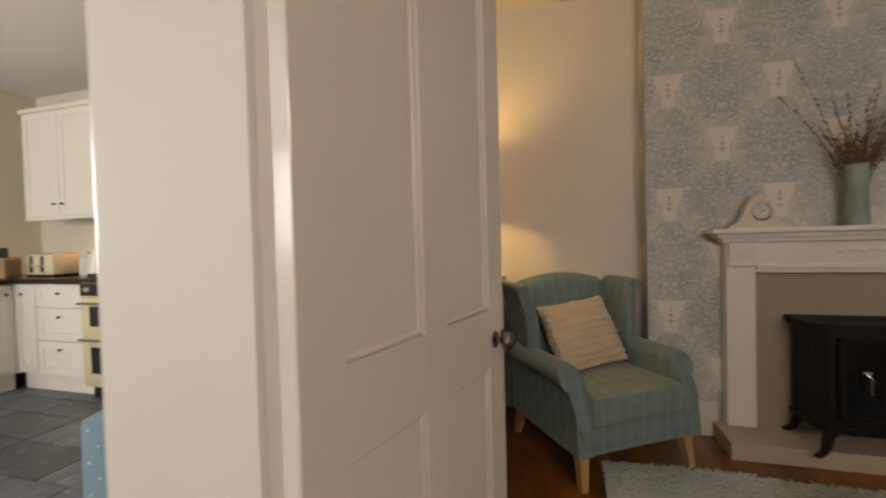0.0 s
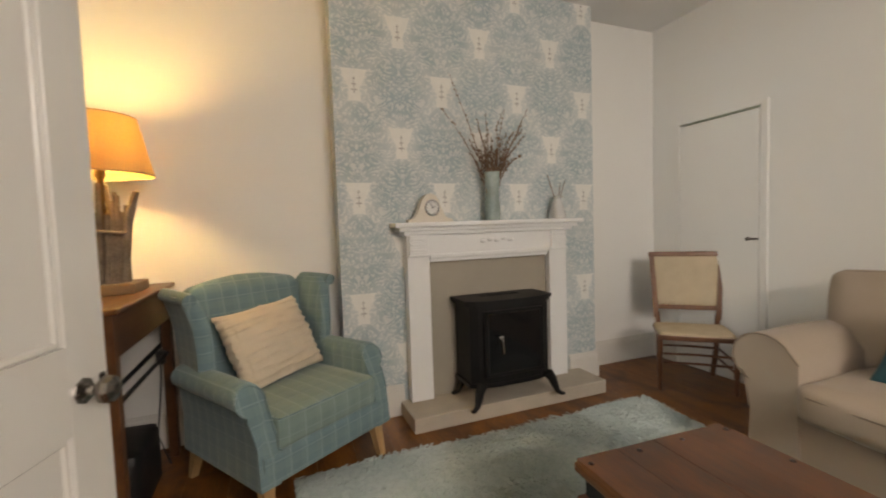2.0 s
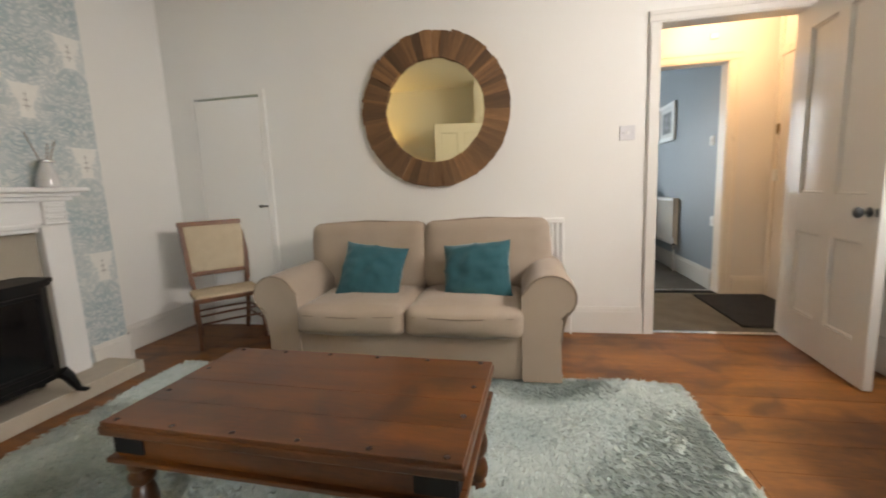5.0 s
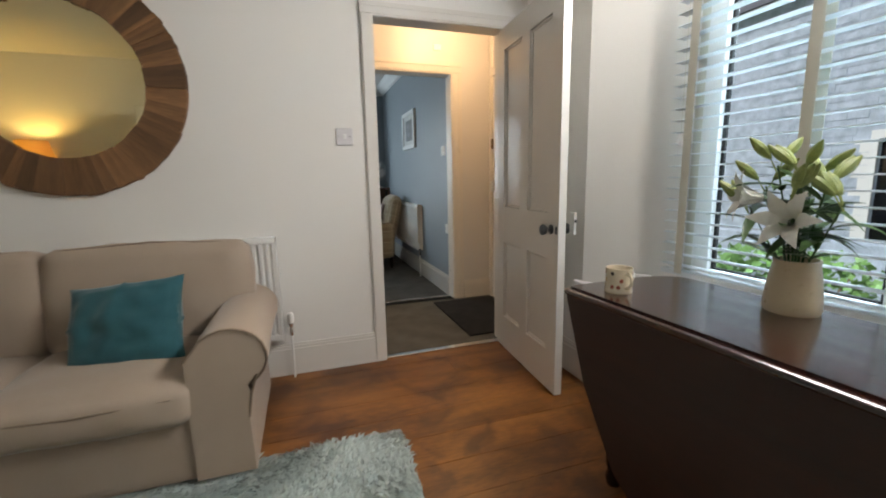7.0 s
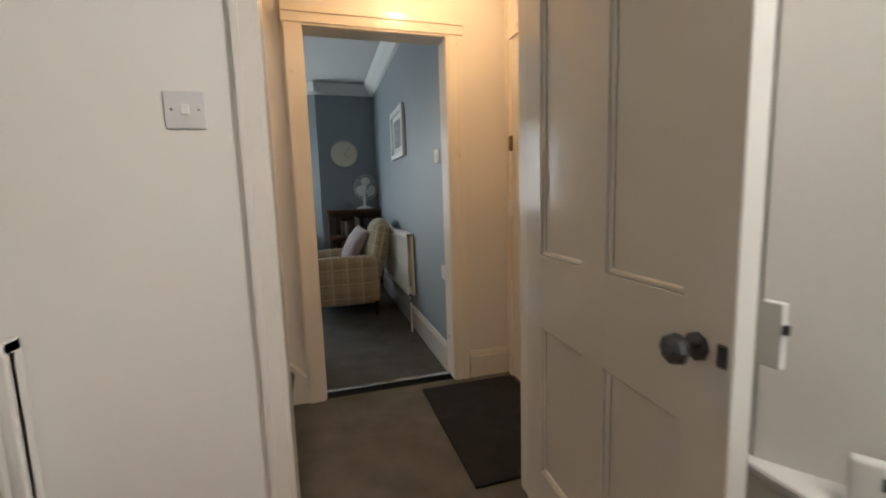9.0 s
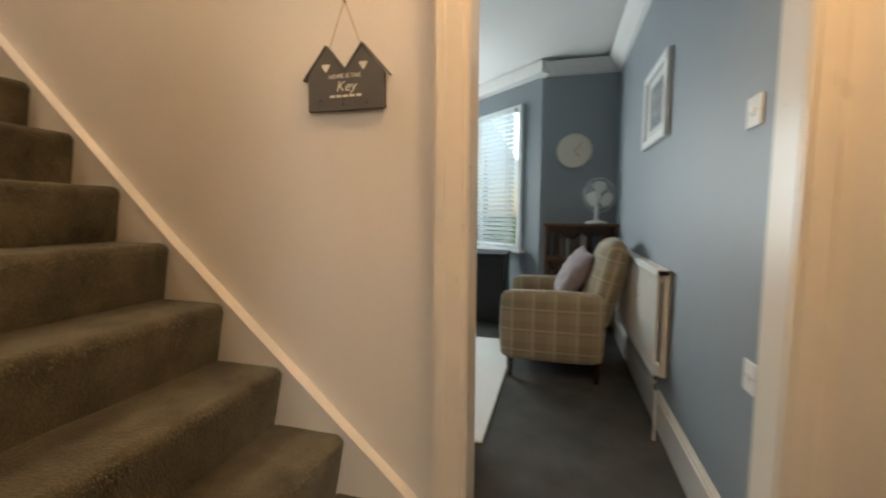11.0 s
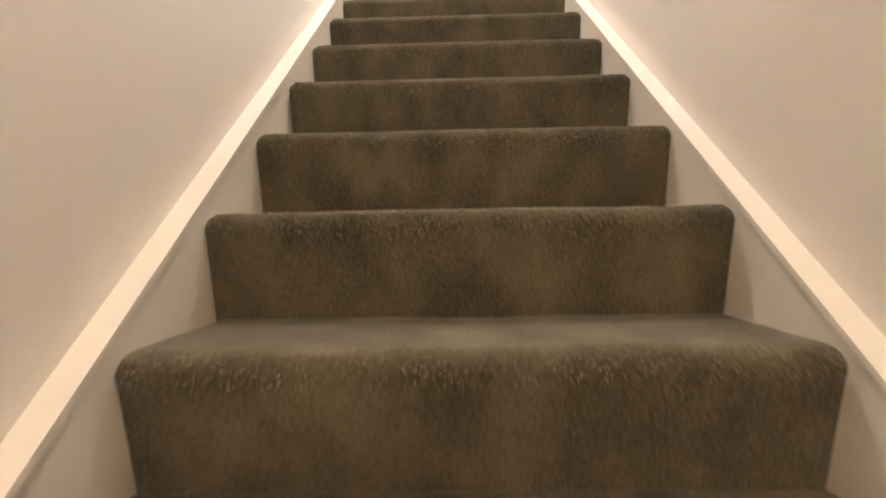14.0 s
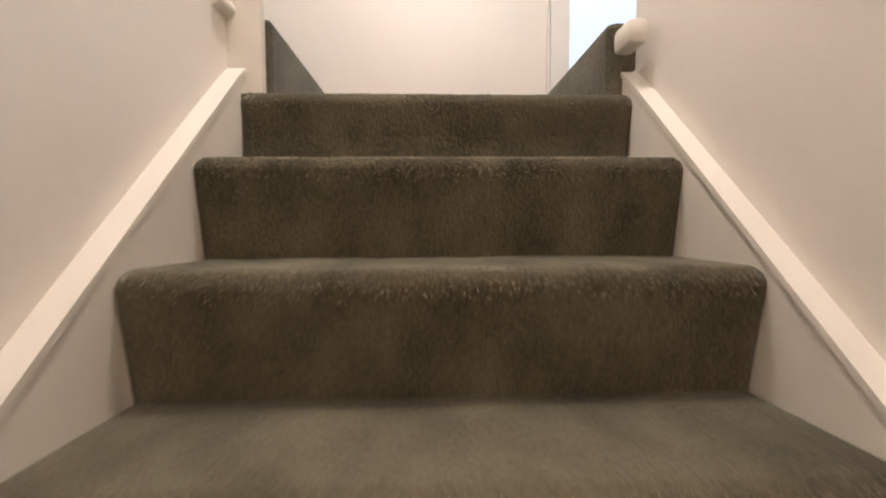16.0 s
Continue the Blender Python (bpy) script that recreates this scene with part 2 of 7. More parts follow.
WALL = mat("wall_paint", (0.70, 0.685, 0.65), 0.62, 0.02, 1.5, 120, 0.08, 0.0008)
HALLWALL = mat("hall_paint", (0.66, 0.61, 0.55), 0.46, 0.03, 1.5, 90, 0.08, 0.0008)
CEIL = mat("ceiling_paint", (0.74, 0.73, 0.71), 0.8, 0.02, 1.2, 90, 0.1, 0.001)
GLOSS = mat("white_gloss", (0.67, 0.645, 0.60), 0.2, 0.015, 1.2, 14, 0.0, 0.0004, coat=0.25, rvar=0.015)
HALLGLOSS = mat("cream_gloss", (0.70, 0.63, 0.54), 0.28, 0.015, 1.2, 14, 0.0, 0.0004, coat=0.25, rvar=0.015)
WHITE = mat("white_satin", (0.74, 0.74, 0.73), 0.4, 0.02, 4, 60, 0.03, 0.0005)
BLUEWALL = mat("blue_grey_paint", (0.215, 0.25, 0.275), 0.5, 0.04, 1.5, 90, 0.06, 0.0008)
DAMASK = damask()
PLANK = wood("floor_board_wood", (0.070, 0.021, 0.004), (0.31, 0.115, 0.022), 0.42, 1, coat=0.06, across=4.0, spread=0.22)


def worn(m, dark, lo, hi, amount, scale=3.2):
    """Irregular darker patches of old varnish."""
    n, l, b = nodes_of(m)
    c = Calc(m)
    x, y, z, co = c.coords()
    patch = c.smooth(c.noise(scale, 7.0, co, 0.8), lo, hi)
    old = b.inputs["Base Color"].links[0].from_socket
    l.new(c.mix(c.op("MULTIPLY", patch, amount), old, dark), b.inputs["Base Color"])


worn(PLANK, rgb(0.06, 0.018, 0.005), 0.48, 0.68, 0.75)
ROSEWOOD = wood("table_wood", (0.034, 0.009, 0.002), (0.135, 0.040, 0.006), 0.36, 1, coat=0.15, across=5.0)
worn(ROSEWOOD, rgb(0.025, 0.008, 0.003), 0.48, 0.72, 0.7, 4.0)
MAHOG = wood("dark_mahogany", (0.018, 0.005, 0.0035), (0.044, 0.011, 0.007), 0.2, 0, coat=0.75)
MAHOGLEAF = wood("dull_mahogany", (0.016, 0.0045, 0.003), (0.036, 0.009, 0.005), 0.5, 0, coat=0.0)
DESKWOOD = wood("desk_wood", (0.09, 0.032, 0.012), (0.18, 0.07, 0.026), 0.4, 1)
PALEWOOD = wood("pale_leg_wood", (0.42, 0.24, 0.10), (0.58, 0.36, 0.17), 0.45, 2)
CHAIRWOOD = wood("chair_wood", (0.09, 0.032, 0.013), (0.20, 0.075, 0.03), 0.4, 2)
SLATWOOD = wood("reclaimed_slat_wood", (0.10, 0.046, 0.018), (0.25, 0.125, 0.052), 0.6, 2, coat=0.0, spread=1.0)
DRIFT = mat("driftwood", (0.17, 0.12, 0.08), 0.85, 0.4, 9, 90, 0.6, 0.003, second=(0.32, 0.25, 0.18))
CARPET = mat("stair_carpet", (0.058, 0.050, 0.032), 0.98, 0.25, 9, 150, 1.0, 0.005, sheen=0.15, stretch=(1.1, 0.8, 0.7), second=(0.145, 0.125, 0.082), spec=0.1)
PILETIP = mat("carpet_pile_tip", (0.10, 0.086, 0.056), 0.95, 0.3, 30, 200, 0.3, 0.001, sheen=0.3, second=(0.24, 0.21, 0.145), spec=0.1)
HALLCARPET = mat("hall_carpet", (0.085, 0.08, 0.068), 0.98, 0.15, 6, 380, 0.7, 0.003, second=(0.13, 0.122, 0.105), spec=0.1)
BLUECARPET = mat("grey_carpet", (0.06, 0.063, 0.062), 0.98, 0.15, 5, 380, 0.7, 0.003, second=(0.10, 0.103, 0.10), spec=0.1)
MATDARK = mat("door_mat_rib", (0.022, 0.021, 0.021), 0.95, 0.25, 12, 260, 0.8, 0.003, spec=0.1)
RUG = mat("shaggy_pile", (0.37, 0.455, 0.44), 0.95, 0.15, 2.2, 40, 0.5, 0.004, sheen=0.1, second=(0.57, 0.63, 0.60), spec=0.1)
SOFAPIPE = mat("oatmeal_piping", (0.22, 0.165, 0.12), 0.95, 0.1, 9, 300, 0.2, 0.0006, sheen=0.1)
SOFA = mat("oatmeal_fabric", (0.35, 0.275, 0.215), 0.95, 0.08, 3.5, 500, 0.4, 0.001, sheen=0.2, spec=0.2)
TEAL = mat("teal_velvet", (0.02, 0.088, 0.105), 0.8, 0.2, 8, 220, 0.3, 0.001, sheen=0.5, spec=0.2)
CREAMKNIT = mat("cream_cotton", (0.60, 0.50, 0.38), 0.95, 0.08, 8, 240, 0.5, 0.002, sheen=0.2, spec=0.2)
TARTAN = plaid("blue_tartan", (0.13, 0.205, 0.225), rgb(0.29, 0.38, 0.38), rgb(0.175, 0.255, 0.25), 0.075, 0.06)
CHECK = plaid("brown_check", (0.25, 0.185, 0.115), rgb(0.52, 0.45, 0.34), rgb(0.36, 0.30, 0.20), 0.14, 0.10)
PINKCUSH = mat("heather_fabric", (0.28, 0.22, 0.235), 0.95, 0.1, 12, 300, 0.3, 0.001, sheen=0.3)
RATTAN = mat("cream_hessian", (0.46, 0.37, 0.26), 0.9, 0.1, 12, 320, 0.5, 0.001, spec=0.2)
IRON = mat("black_iron", (0.006, 0.006, 0.0065), 0.5, 0.2, 9, 90, 0.15, 0.001, spec=0.25)
STOVEGLASS = mat("stove_glass", (0.005, 0.005, 0.006), 0.08, 0.05, 4, 40, 0.0, 0.0005)
STONE = mat("hearth_stone", (0.43, 0.38, 0.31), 0.55, 0.08, 9, 120, 0.15, 0.001)
BACKPANEL = mat("stone_back_panel", (0.33, 0.29, 0.235), 0.6, 0.06, 5, 120, 0.1, 0.001)
NICKEL = mat("aged_nickel", (0.22, 0.20, 0.185), 0.25, 0.1, 20, 120, 0.05, 0.0005, metal=1.0)
CHROME = mat("chrome", (0.75, 0.75, 0.75), 0.12, 0.03, 20, 120, 0.0, 0.0005, metal=1.0)
BRASS = mat("tarnished_brass", (0.20, 0.13, 0.06), 0.35, 0.2, 20, 120, 0.05, 0.0005, metal=1.0)
STEELDARK = mat("dark_steel", (0.10, 0.11, 0.12), 0.3, 0.1, 20, 120, 0.05, 0.0005, metal=0.8)
MIRROR = bpy.data.materials.new("mirror_glass")
MIRROR.use_nodes = True
MIRROR.node_tree.nodes["Principled BSDF"].inputs["Metallic"].default_value = 1.0
# yellow tint paints the lamp's glow into what the glass reflects
MIRROR.node_tree.nodes["Principled BSDF"].inputs["Base Color"].default_value = rgb(0.96, 0.88, 0.58)
MIRROR.node_tree.nodes["Principled BSDF"].inputs["Roughness"].default_value = 0.015
RAD = mat("radiator_enamel", (0.70, 0.69, 0.66), 0.35, 0.02, 4, 60, 0.02, 0.0005)
PLASTIC = mat("white_plastic", (0.70, 0.70, 0.68), 0.4, 0.02, 6, 60, 0.02, 0.0004)
SLATECHALK = mat("grey_board", (0.085, 0.080, 0.074), 0.7, 0.12, 9, 90, 0.1, 0.0006)
CHALKWHITE = mat("white_lettering", (0.62, 0.58, 0.52), 0.8, 0.05, 20, 90, 0.0, 0.0004)
TWINE = mat("twine", (0.36, 0.28, 0.18), 0.95, 0.15, 30, 200, 0.2, 0.0005)
FROST = mat("milky_glass", (0.80, 0.81, 0.80), 0.12, 0.05, 8, 40, 0.0, 0.0004, coat=0.5)
FROST.node_tree.nodes["Principled BSDF"].inputs["Transmission Weight"].default_value = 0.35
PANE = glass_mat("window_glass", (1, 1, 1), 0.0, 1.02)
TWIG = mat("dried_twig", (0.16, 0.09, 0.055), 0.9, 0.3, 30, 120, 0.2, 0.001, second=(0.28, 0.17, 0.11))
BUD = mat("dried_bud", (0.15, 0.085, 0.05), 0.9, 0.3, 60, 160, 0.2, 0.001, second=(0.24, 0.15, 0.09))
LEAF = mat("lily_leaf", (0.028, 0.075, 0.018), 0.4, 0.3, 20, 120, 0.1, 0.0006, second=(0.07, 0.15, 0.035))
BUDGREEN = mat("lily_bud", (0.16, 0.22, 0.05), 0.5, 0.2, 20, 120, 0.1, 0.0006, second=(0.30, 0.34, 0.11))
PETAL = mat("lily_petal", (0.66, 0.66, 0.60), 0.5, 0.06, 30, 120, 0.1, 0.0006)
CREAMPOT = mat("cream_stoneware", (0.56, 0.46, 0.31), 0.3, 0.05, 8, 60, 0.03, 0.0005, coat=0.3)
MUGMAT = mat("cream_glaze", (0.62, 0.54, 0.40), 0.25, 0.04, 8, 60, 0.02, 0.0004, coat=0.4)
SPOTDARK = mat("dark_spot_glaze", (0.05, 0.035, 0.03), 0.3, 0.1, 20, 60, 0.0, 0.0004)
SPOTRED = mat("rust_spot_glaze", (0.30, 0.06, 0.03), 0.3, 0.1, 20, 60, 0.0, 0.0004)
SPOTGOLD = mat("ochre_spot_glaze", (0.45, 0.28, 0.05), 0.3, 0.1, 20, 60, 0.0, 0.0004)
SLATE = slate_mat()
GROUT = mat("pale_grout", (0.28, 0.28, 0.27), 0.9, 0.15, 12, 90, 0.2, 0.001)
CABINET = mat("cabinet_white", (0.70, 0.68, 0.63), 0.35, 0.02, 4, 60, 0.02, 0.0004)
WORKTOP = mat("dark_worktop", (0.035, 0.025, 0.022), 0.2, 0.25, 14, 120, 0.02, 0.0004)
RANGECREAM = mat("range_enamel", (0.62, 0.54, 0.36), 0.2, 0.03, 4, 60, 0.0, 0.0004, coat=0.4)
KITWALL = mat("kitchen_wall", (0.62, 0.58, 0.48), 0.6, 0.03, 2, 90, 0.06, 0.0008)
DOTFAB = mat("pale_blue_fabric", (0.20, 0.34, 0.42), 0.9, 0.06, 9, 260, 0.2, 0.0008)
BLACK = mat("black_matt", (0.008, 0.008, 0.009), 0.5, 0.1, 12, 90, 0.05, 0.0006)
PICART = mat("ink_print", (0.05, 0.055, 0.06), 0.6, 0.2, 20, 160, 0.0, 0.0004, second=(0.32, 0.33, 0.34))
PAPER = mat("picture_mount", (0.62, 0.62, 0.60), 0.8, 0.02, 8, 90, 0.0, 0.0004)
STONEWALL = mat("outside_stone", (0.36, 0.42, 0.50), 0.9, 0.25, 4, 40, 0.6, 0.01, second=(0.56, 0.63, 0.72))
GRASS = mat("garden_grass", (0.05, 0.09, 0.025), 0.95, 0.3, 3, 60, 0.6, 0.02, second=(0.10, 0.17, 0.045))
HEDGE = mat("hedge_leaf", (0.07, 0.16, 0.035), 0.6, 0.3, 6, 60, 0.2, 0.003, second=(0.22, 0.38, 0.11))
ROOFSLATE = mat("roof_slate", (0.10, 0.10, 0.11), 0.7, 0.2, 6, 60, 0.3, 0.004)


# ---- building helpers ----
def box(bm, x0, y0, z0, x1, y1, z1, bevel=0.0, seg=2):
    vs = [bm.verts.new((x, y, z)) for x in (x0, x1) for y in (y0, y1) for z in (z0, z1)]
    fs = [bm.faces.new([vs[i] for i in f]) for f in ((0, 1, 3, 2), (4, 6, 7, 5), (0, 4, 5, 1), (2, 3, 7, 6), (0, 2, 6, 4), (1, 5, 7, 3))]
    if bevel:
        es = list({e for f in fs for e in f.edges})
        bmesh.ops.bevel(bm, geom=es, offset=bevel, segments=seg, profile=0.5, affect="EDGES")
    return vs


def prism(bm, pts, axis, a, b):
    """A closed outline of (u, v) pushed along an axis from a to b; u, v are the other two axes in order."""
    def at(u, v, w):
        return {0: (w, u, v), 1: (u, w, v), 2: (u, v, w)}[axis]
    lo = [bm.verts.new(at(u, v, a)) for u, v in pts]
    hi = [bm.verts.new(at(u, v, b)) for u, v in pts]
    k = len(pts)
    faces = [bm.faces.new(lo), bm.faces.new(hi[::-1])]
    for i in range(k):
        faces.append(bm.faces.new((lo[i], hi[i], hi[(i + 1) % k], lo[(i + 1) % k])))
    bmesh.ops.recalc_face_normals(bm, faces=faces)
    return faces


def lathe(bm, profile, at=(0, 0, 0), seg=24, cap=True):
    """A turned shape: profile of (radius, height) from bottom to top."""
    rings = []
    for r, h in profile:
        rings.append([bm.verts.new((at[0] + r * math.cos(2 * math.pi * i / seg), at[1] + r * math.sin(2 * math.pi * i / seg), at[2] + h)) for i in range(seg)])
    for a, b in zip(rings, rings[1:]):
        for i in range(seg):
            bm.faces.new((a[i], a[(i + 1) % seg], b[(i + 1) % seg], b[i]))
    if cap:
        bm.faces.new(rings[0][::-1])
        bm.faces.new(rings[-1])


def tube(bm, pts, r0, r1=None, seg=8):
    """A round bar along points, tapering from r0 to r1."""
    r1 = r0 if r1 is None else r1
    pts = [Vector(p) for p in pts]
    rings = []
    for i, p in enumerate(pts):
        d = (pts[min(i + 1, len(pts) - 1)] - pts[max(i - 1, 0)]).normalized()
        side = d.cross(Vector((0.13, 0.31, 0.94)))
        if side.length < 0.2:
            side = d.cross(Vector((1, 0, 0)))
        side.normalize()
        up = d.cross(side)
        r = r0 + (r1 - r0) * i / max(1, len(pts) - 1)
        rings.append([bm.verts.new(p + r * (math.cos(2 * math.pi * k / seg) * side + math.sin(2 * math.pi * k / seg) * up)) for k in range(seg)])
    faces = []
    for a, b in zip(rings, rings[1:]):
        for k in range(seg):
            faces.append(bm.faces.new((a[k], a[(k + 1) % seg], b[(k + 1) % seg], b[k])))
    faces += [bm.faces.new(rings[0]), bm.faces.new(rings[-1])]
    bmesh.ops.recalc_face_normals(bm, faces=faces)


def ball(bm, at, rx, ry=None, rz=None, seg=12):
    ry, rz = ry or rx, rz or rx
    res = bmesh.ops.create_uvsphere(bm, u_segments=seg, v_segments=max(6, seg // 2 + 2), radius=1.0)
    for v in res["verts"]:
        v.co = Vector((at[0] + v.co.x * rx, at[1] + v.co.y * ry, at[2] + v.co.z * rz))


def pad(bm, x0, y0, z0, x1, y1, z1, puff=0.02, r=0.04, n=14, crease=0.0, seed=0):
    """An upholstered block: rounded edges, sides that swell, light wrinkles."""
    cx, cy, cz = (x0 + x1) / 2, (y0 + y1) / 2, (z0 + z1) / 2
    hx, hy, hz = (x1 - x0) / 2, (y1 - y0) / 2, (z1 - z0) / 2
    res = bmesh.ops.create_cube(bm, size=2.0)
    es = list({e for v in res["verts"] for e in v.link_edges})
    bmesh.ops.subdivide_edges(bm, edges=es, cuts=n, use_grid_fill=True)
    vs = list(bm.verts)
    rr = min(r, hx * 0.95, hy * 0.95, hz * 0.95)
    for v in vs:
        p = v.co.copy()
        q = Vector((p.x * hx, p.y * hy, p.z * hz))
        core = Vector((max(-hx + rr, min(hx - rr, q.x)), max(-hy + rr, min(hy - rr, q.y)), max(-hz + rr, min(hz - rr, q.z))))
        d = q - core
        if d.length > 1e-6:
            q = core + d.normalized() * rr
        ax, ay, az = abs(p.x), abs(p.y), abs(p.z)
        sw = Vector((p.x * (1 - ay * ay) * (1 - az * az), p.y * (1 - ax * ax) * (1 - az * az), p.z * (1 - ax * ax) * (1 - ay * ay))) * puff
        q += sw
        if crease:
            q += Vector((noise.noise(q * 9 + Vector((seed, 0, 0))), noise.noise(q * 9 + Vector((0, seed, 7))), noise.noise(q * 9 + Vector((3, 0, seed))))) * crease
        v.co = q + Vector((cx, cy, cz))


def pillow(bm, w, h, t, n=18, seed=0, crease=0.004):
    """A scatter cushion in the xz plane, thick along y, standing on its lower edge."""
    grid = {}
    for s in (1, -1):
        for i in range(n + 1):
            for j in range(n + 1):
                u, v = 2 * i / n - 1, 2 * j / n - 1
                edge = i in (0, n) or j in (0, n)
                if s == -1 and edge:
                    grid[s, i, j] = grid[1, i, j]
                    continue
                k = ((1 - u * u) * (1 - v * v)) ** 0.42
                pin = 1 - 0.07 * (1 - (u * u if abs(v) > abs(u) else v * v)) * (abs(u * v) ** 0.3 if not edge else 1)
                p = Vector((u * w / 2 * (pin if abs(u) > 0.8 else 1), s * t / 2 * k, h / 2 + v * h / 2 * (pin if abs(v) > 0.8 else 1)))
                p.y += crease * 2 * noise.noise(Vector((u * 3 + seed, v * 3, s * 4.0))) * k
                grid[s, i, j] = bm.verts.new(p)
    for s in (1, -1):
        for i in range(n):
            for j in range(n):
                q = [grid[s, i, j], grid[s, i + 1, j], grid[s, i + 1, j + 1], grid[s, i, j + 1]]
                bm.faces.new(q if s == -1 else q[::-1])


def part(name, bm, material, parent, label="", smooth=False, m=None):
    me = bpy.data.meshes.new(name)
    bm.to_mesh(me)
    bm.free()
    me.materials.append(material)
    if smooth:
        for p in me.polygons:
            p.use_smooth = True
        me.set_sharp_from_angle(angle=radians(40))
    ob = new(name, me)
    if parent is not None:
        ob.parent = parent
    if m is not None:
        ob.matrix_basis = m
    if label:
        ob["label"] = label
    return ob


def thing(name, label, category, at=(0, 0, 0), turn=0.0, group=""):
    ob = new(name)
    ob.empty_display_size = 0.1
    ob.matrix_basis = pose(at[0], at[1], at[2], 0, 0, turn)
    return tagged(ob, label, category, group)


def setting(name, bm, material, label, category="", smooth=False):
    return tagged(part(name, bm, material, None, "", smooth), label, category or name.split("_")[0], kind="structure")


def B():
    return bmesh.new()


def boxes(*bs, bevel=0.0):
    bm = B()
    for b in bs:
        box(bm, *b, bevel=bevel)
    return bm


def wall_run(axis, a0, a1, lo, hi, z0, z1, holes=()):
    """A wall a0..a1 thick along axis (0: x, 1: y), reaching lo..hi along the other, with openings (lo, hi, z0, z1)."""
    bm = B()

    def put(u0, u1, w0, w1):
        if u1 - u0 < 1e-4 or w1 - w0 < 1e-4:
            return
        if axis == 0:
            box(bm, a0, u0, w0, a1, u1, w1)
        else:
            box(bm, u0, a0, w0, u1, a1, w1)
    at = lo
    for h0, h1, b0, b1 in sorted(holes):
        put(at, h0, z0, z1)
        put(h0, h1, z0, b0)
        put(h0, h1, b1, z1)
        at = h1
    put(at, hi, z0, z1)
    return bm


# ---- the setting ----
CEIL_Z = 2.68
# west wall: thick pier by the kitchen doorway, thin back of the recess north of it
setting("wall_west_south", wall_run(0, 0.09, 0.50, -1.60, 0.83, 0, CEIL_Z, [(0.0, 0.83, 0, 2.06)]), WALL, "thick white painted wall with the kitchen doorway", "wall")
setting("wall_west_pier", boxes((0.09, 0.83, 0, 0.50, 0.98, CEIL_Z)), WALL, "white painted pier beside the kitchen doorway", "wall")
setting("wall_west_recess", boxes((0.09, 0.98, 0, 0.13, 3.12, CEIL_Z)), WALL, "white painted wall behind the lamp table", "wall")
setting("wall_north", boxes((0.05, 3.12, 0, 4.15, 3.32, CEIL_Z)), WALL, "white painted wall with alcoves", "wall")
setting("chimney_breast", boxes((1.39, 2.95, 0, 3.22, 3.12, CEIL_Z)), DAMASK, "chimney breast papered in blue and cream damask", "wall")
setting("wall_east", wall_run(0, 4.0, 4.115, -1.95, 3.12, 0, CEIL_Z, [(-1.43, -0.605, 0, 2.06), (2.282, 2.862, 0.02, 1.862)]), WALL, "white painted wall with the doorway to the hall", "wall")
setting("wall_stair_upper_west", boxes((4.0, -1.95, CEIL_Z, 4.115, 2.2, 5.2)), HALLWALL, "cream painted stairwell wall", "wall")
bm = B()
SX0, SX1, WX0, WX1 = 1.0, 3.36, 1.38, 2.98
box(bm, 0.05, -1.95, 0, SX0, -1.60, CEIL_Z)
box(bm, SX1, -1.95, 0, 4.0, -1.60, CEIL_Z)
box(bm, SX0, -1.95, 0, SX1, -1.60, 0.54)
box(bm, SX0, -1.95, 2.30, SX1, -1.60, CEIL_Z)
prism(bm, [(SX1, -1.60), (SX1, -1.95), (WX1, -1.95), (WX1, -1.84)], 2, 0.54, 2.30)
prism(bm, [(SX0, -1.60), (SX0, -1.95), (WX0, -1.95), (WX0, -1.84)][::-1], 2, 0.54, 2.30)
setting("wall_south", bm, WALL, "white painted window wall with splayed reveals", "wall")
setting("ceiling", boxes((0.0, -1.95, CEIL_Z, 4.0, 3.32, CEIL_Z + 0.12)), CEIL, "plain white plaster ceiling", "ceiling")
# solid black sheet, paints the gaps between boards as shade
setting("subfloor", boxes((0.05, -1.6, -0.12, 4.0, 3.12, -0.02)), BLACK, "black sheet standing in for the shade under the floor boards", "floor")
# hall
setting("floor_hall", boxes((4.0, -1.95, -0.12, 5.145, 3.3, 0.0)), HALLCARPET, "brown-grey hall carpet", "floor")
setting("wall_hall_east", wall_run(0, 5.145, 5.25, -1.95, -0.605, 0, 5.2, [(-1.485, -0.70, 0, 2.06)]), HALLWALL, "cream painted hall wall with the sitting room doorway", "wall")
setting("wall_stair_east", boxes((5.172, -0.605, 0, 5.25, 2.13, 5.2)), HALLWALL, "cream painted wall along the stairs", "wall")
setting("wall_hall_south", wall_run(1, -2.15, -1.86, 4.0, 5.25, 0, CEIL_Z, [(4.19, 5.06, 0, 2.05), (4.19, 5.06, 2.12, 2.45)]), HALLWALL, "cream painted wall round the front door", "wall")
setting("ceiling_hall", boxes((4.115, -1.86, 2.60, 5.145, -0.10, 2.72)), CEIL, "white hall ceiling", "ceiling")
setting("ceiling_stair", boxes((2.6, -0.10, 5.2, 7.0, 4.6, 5.3)), CEIL, "white stairwell ceiling", "ceiling")
setting("wall_stair_upper_south", boxes((4.0, -0.22, 2.72, 5.25, -0.10, 5.2)), HALLWALL, "cream wall above the hall ceiling", "wall")
setting("wall_stair_lining", boxes((4.115, -0.535, 0, 4.140, 2.2, 5.2)), HALLWALL, "cream plastered stair wall", "wall")
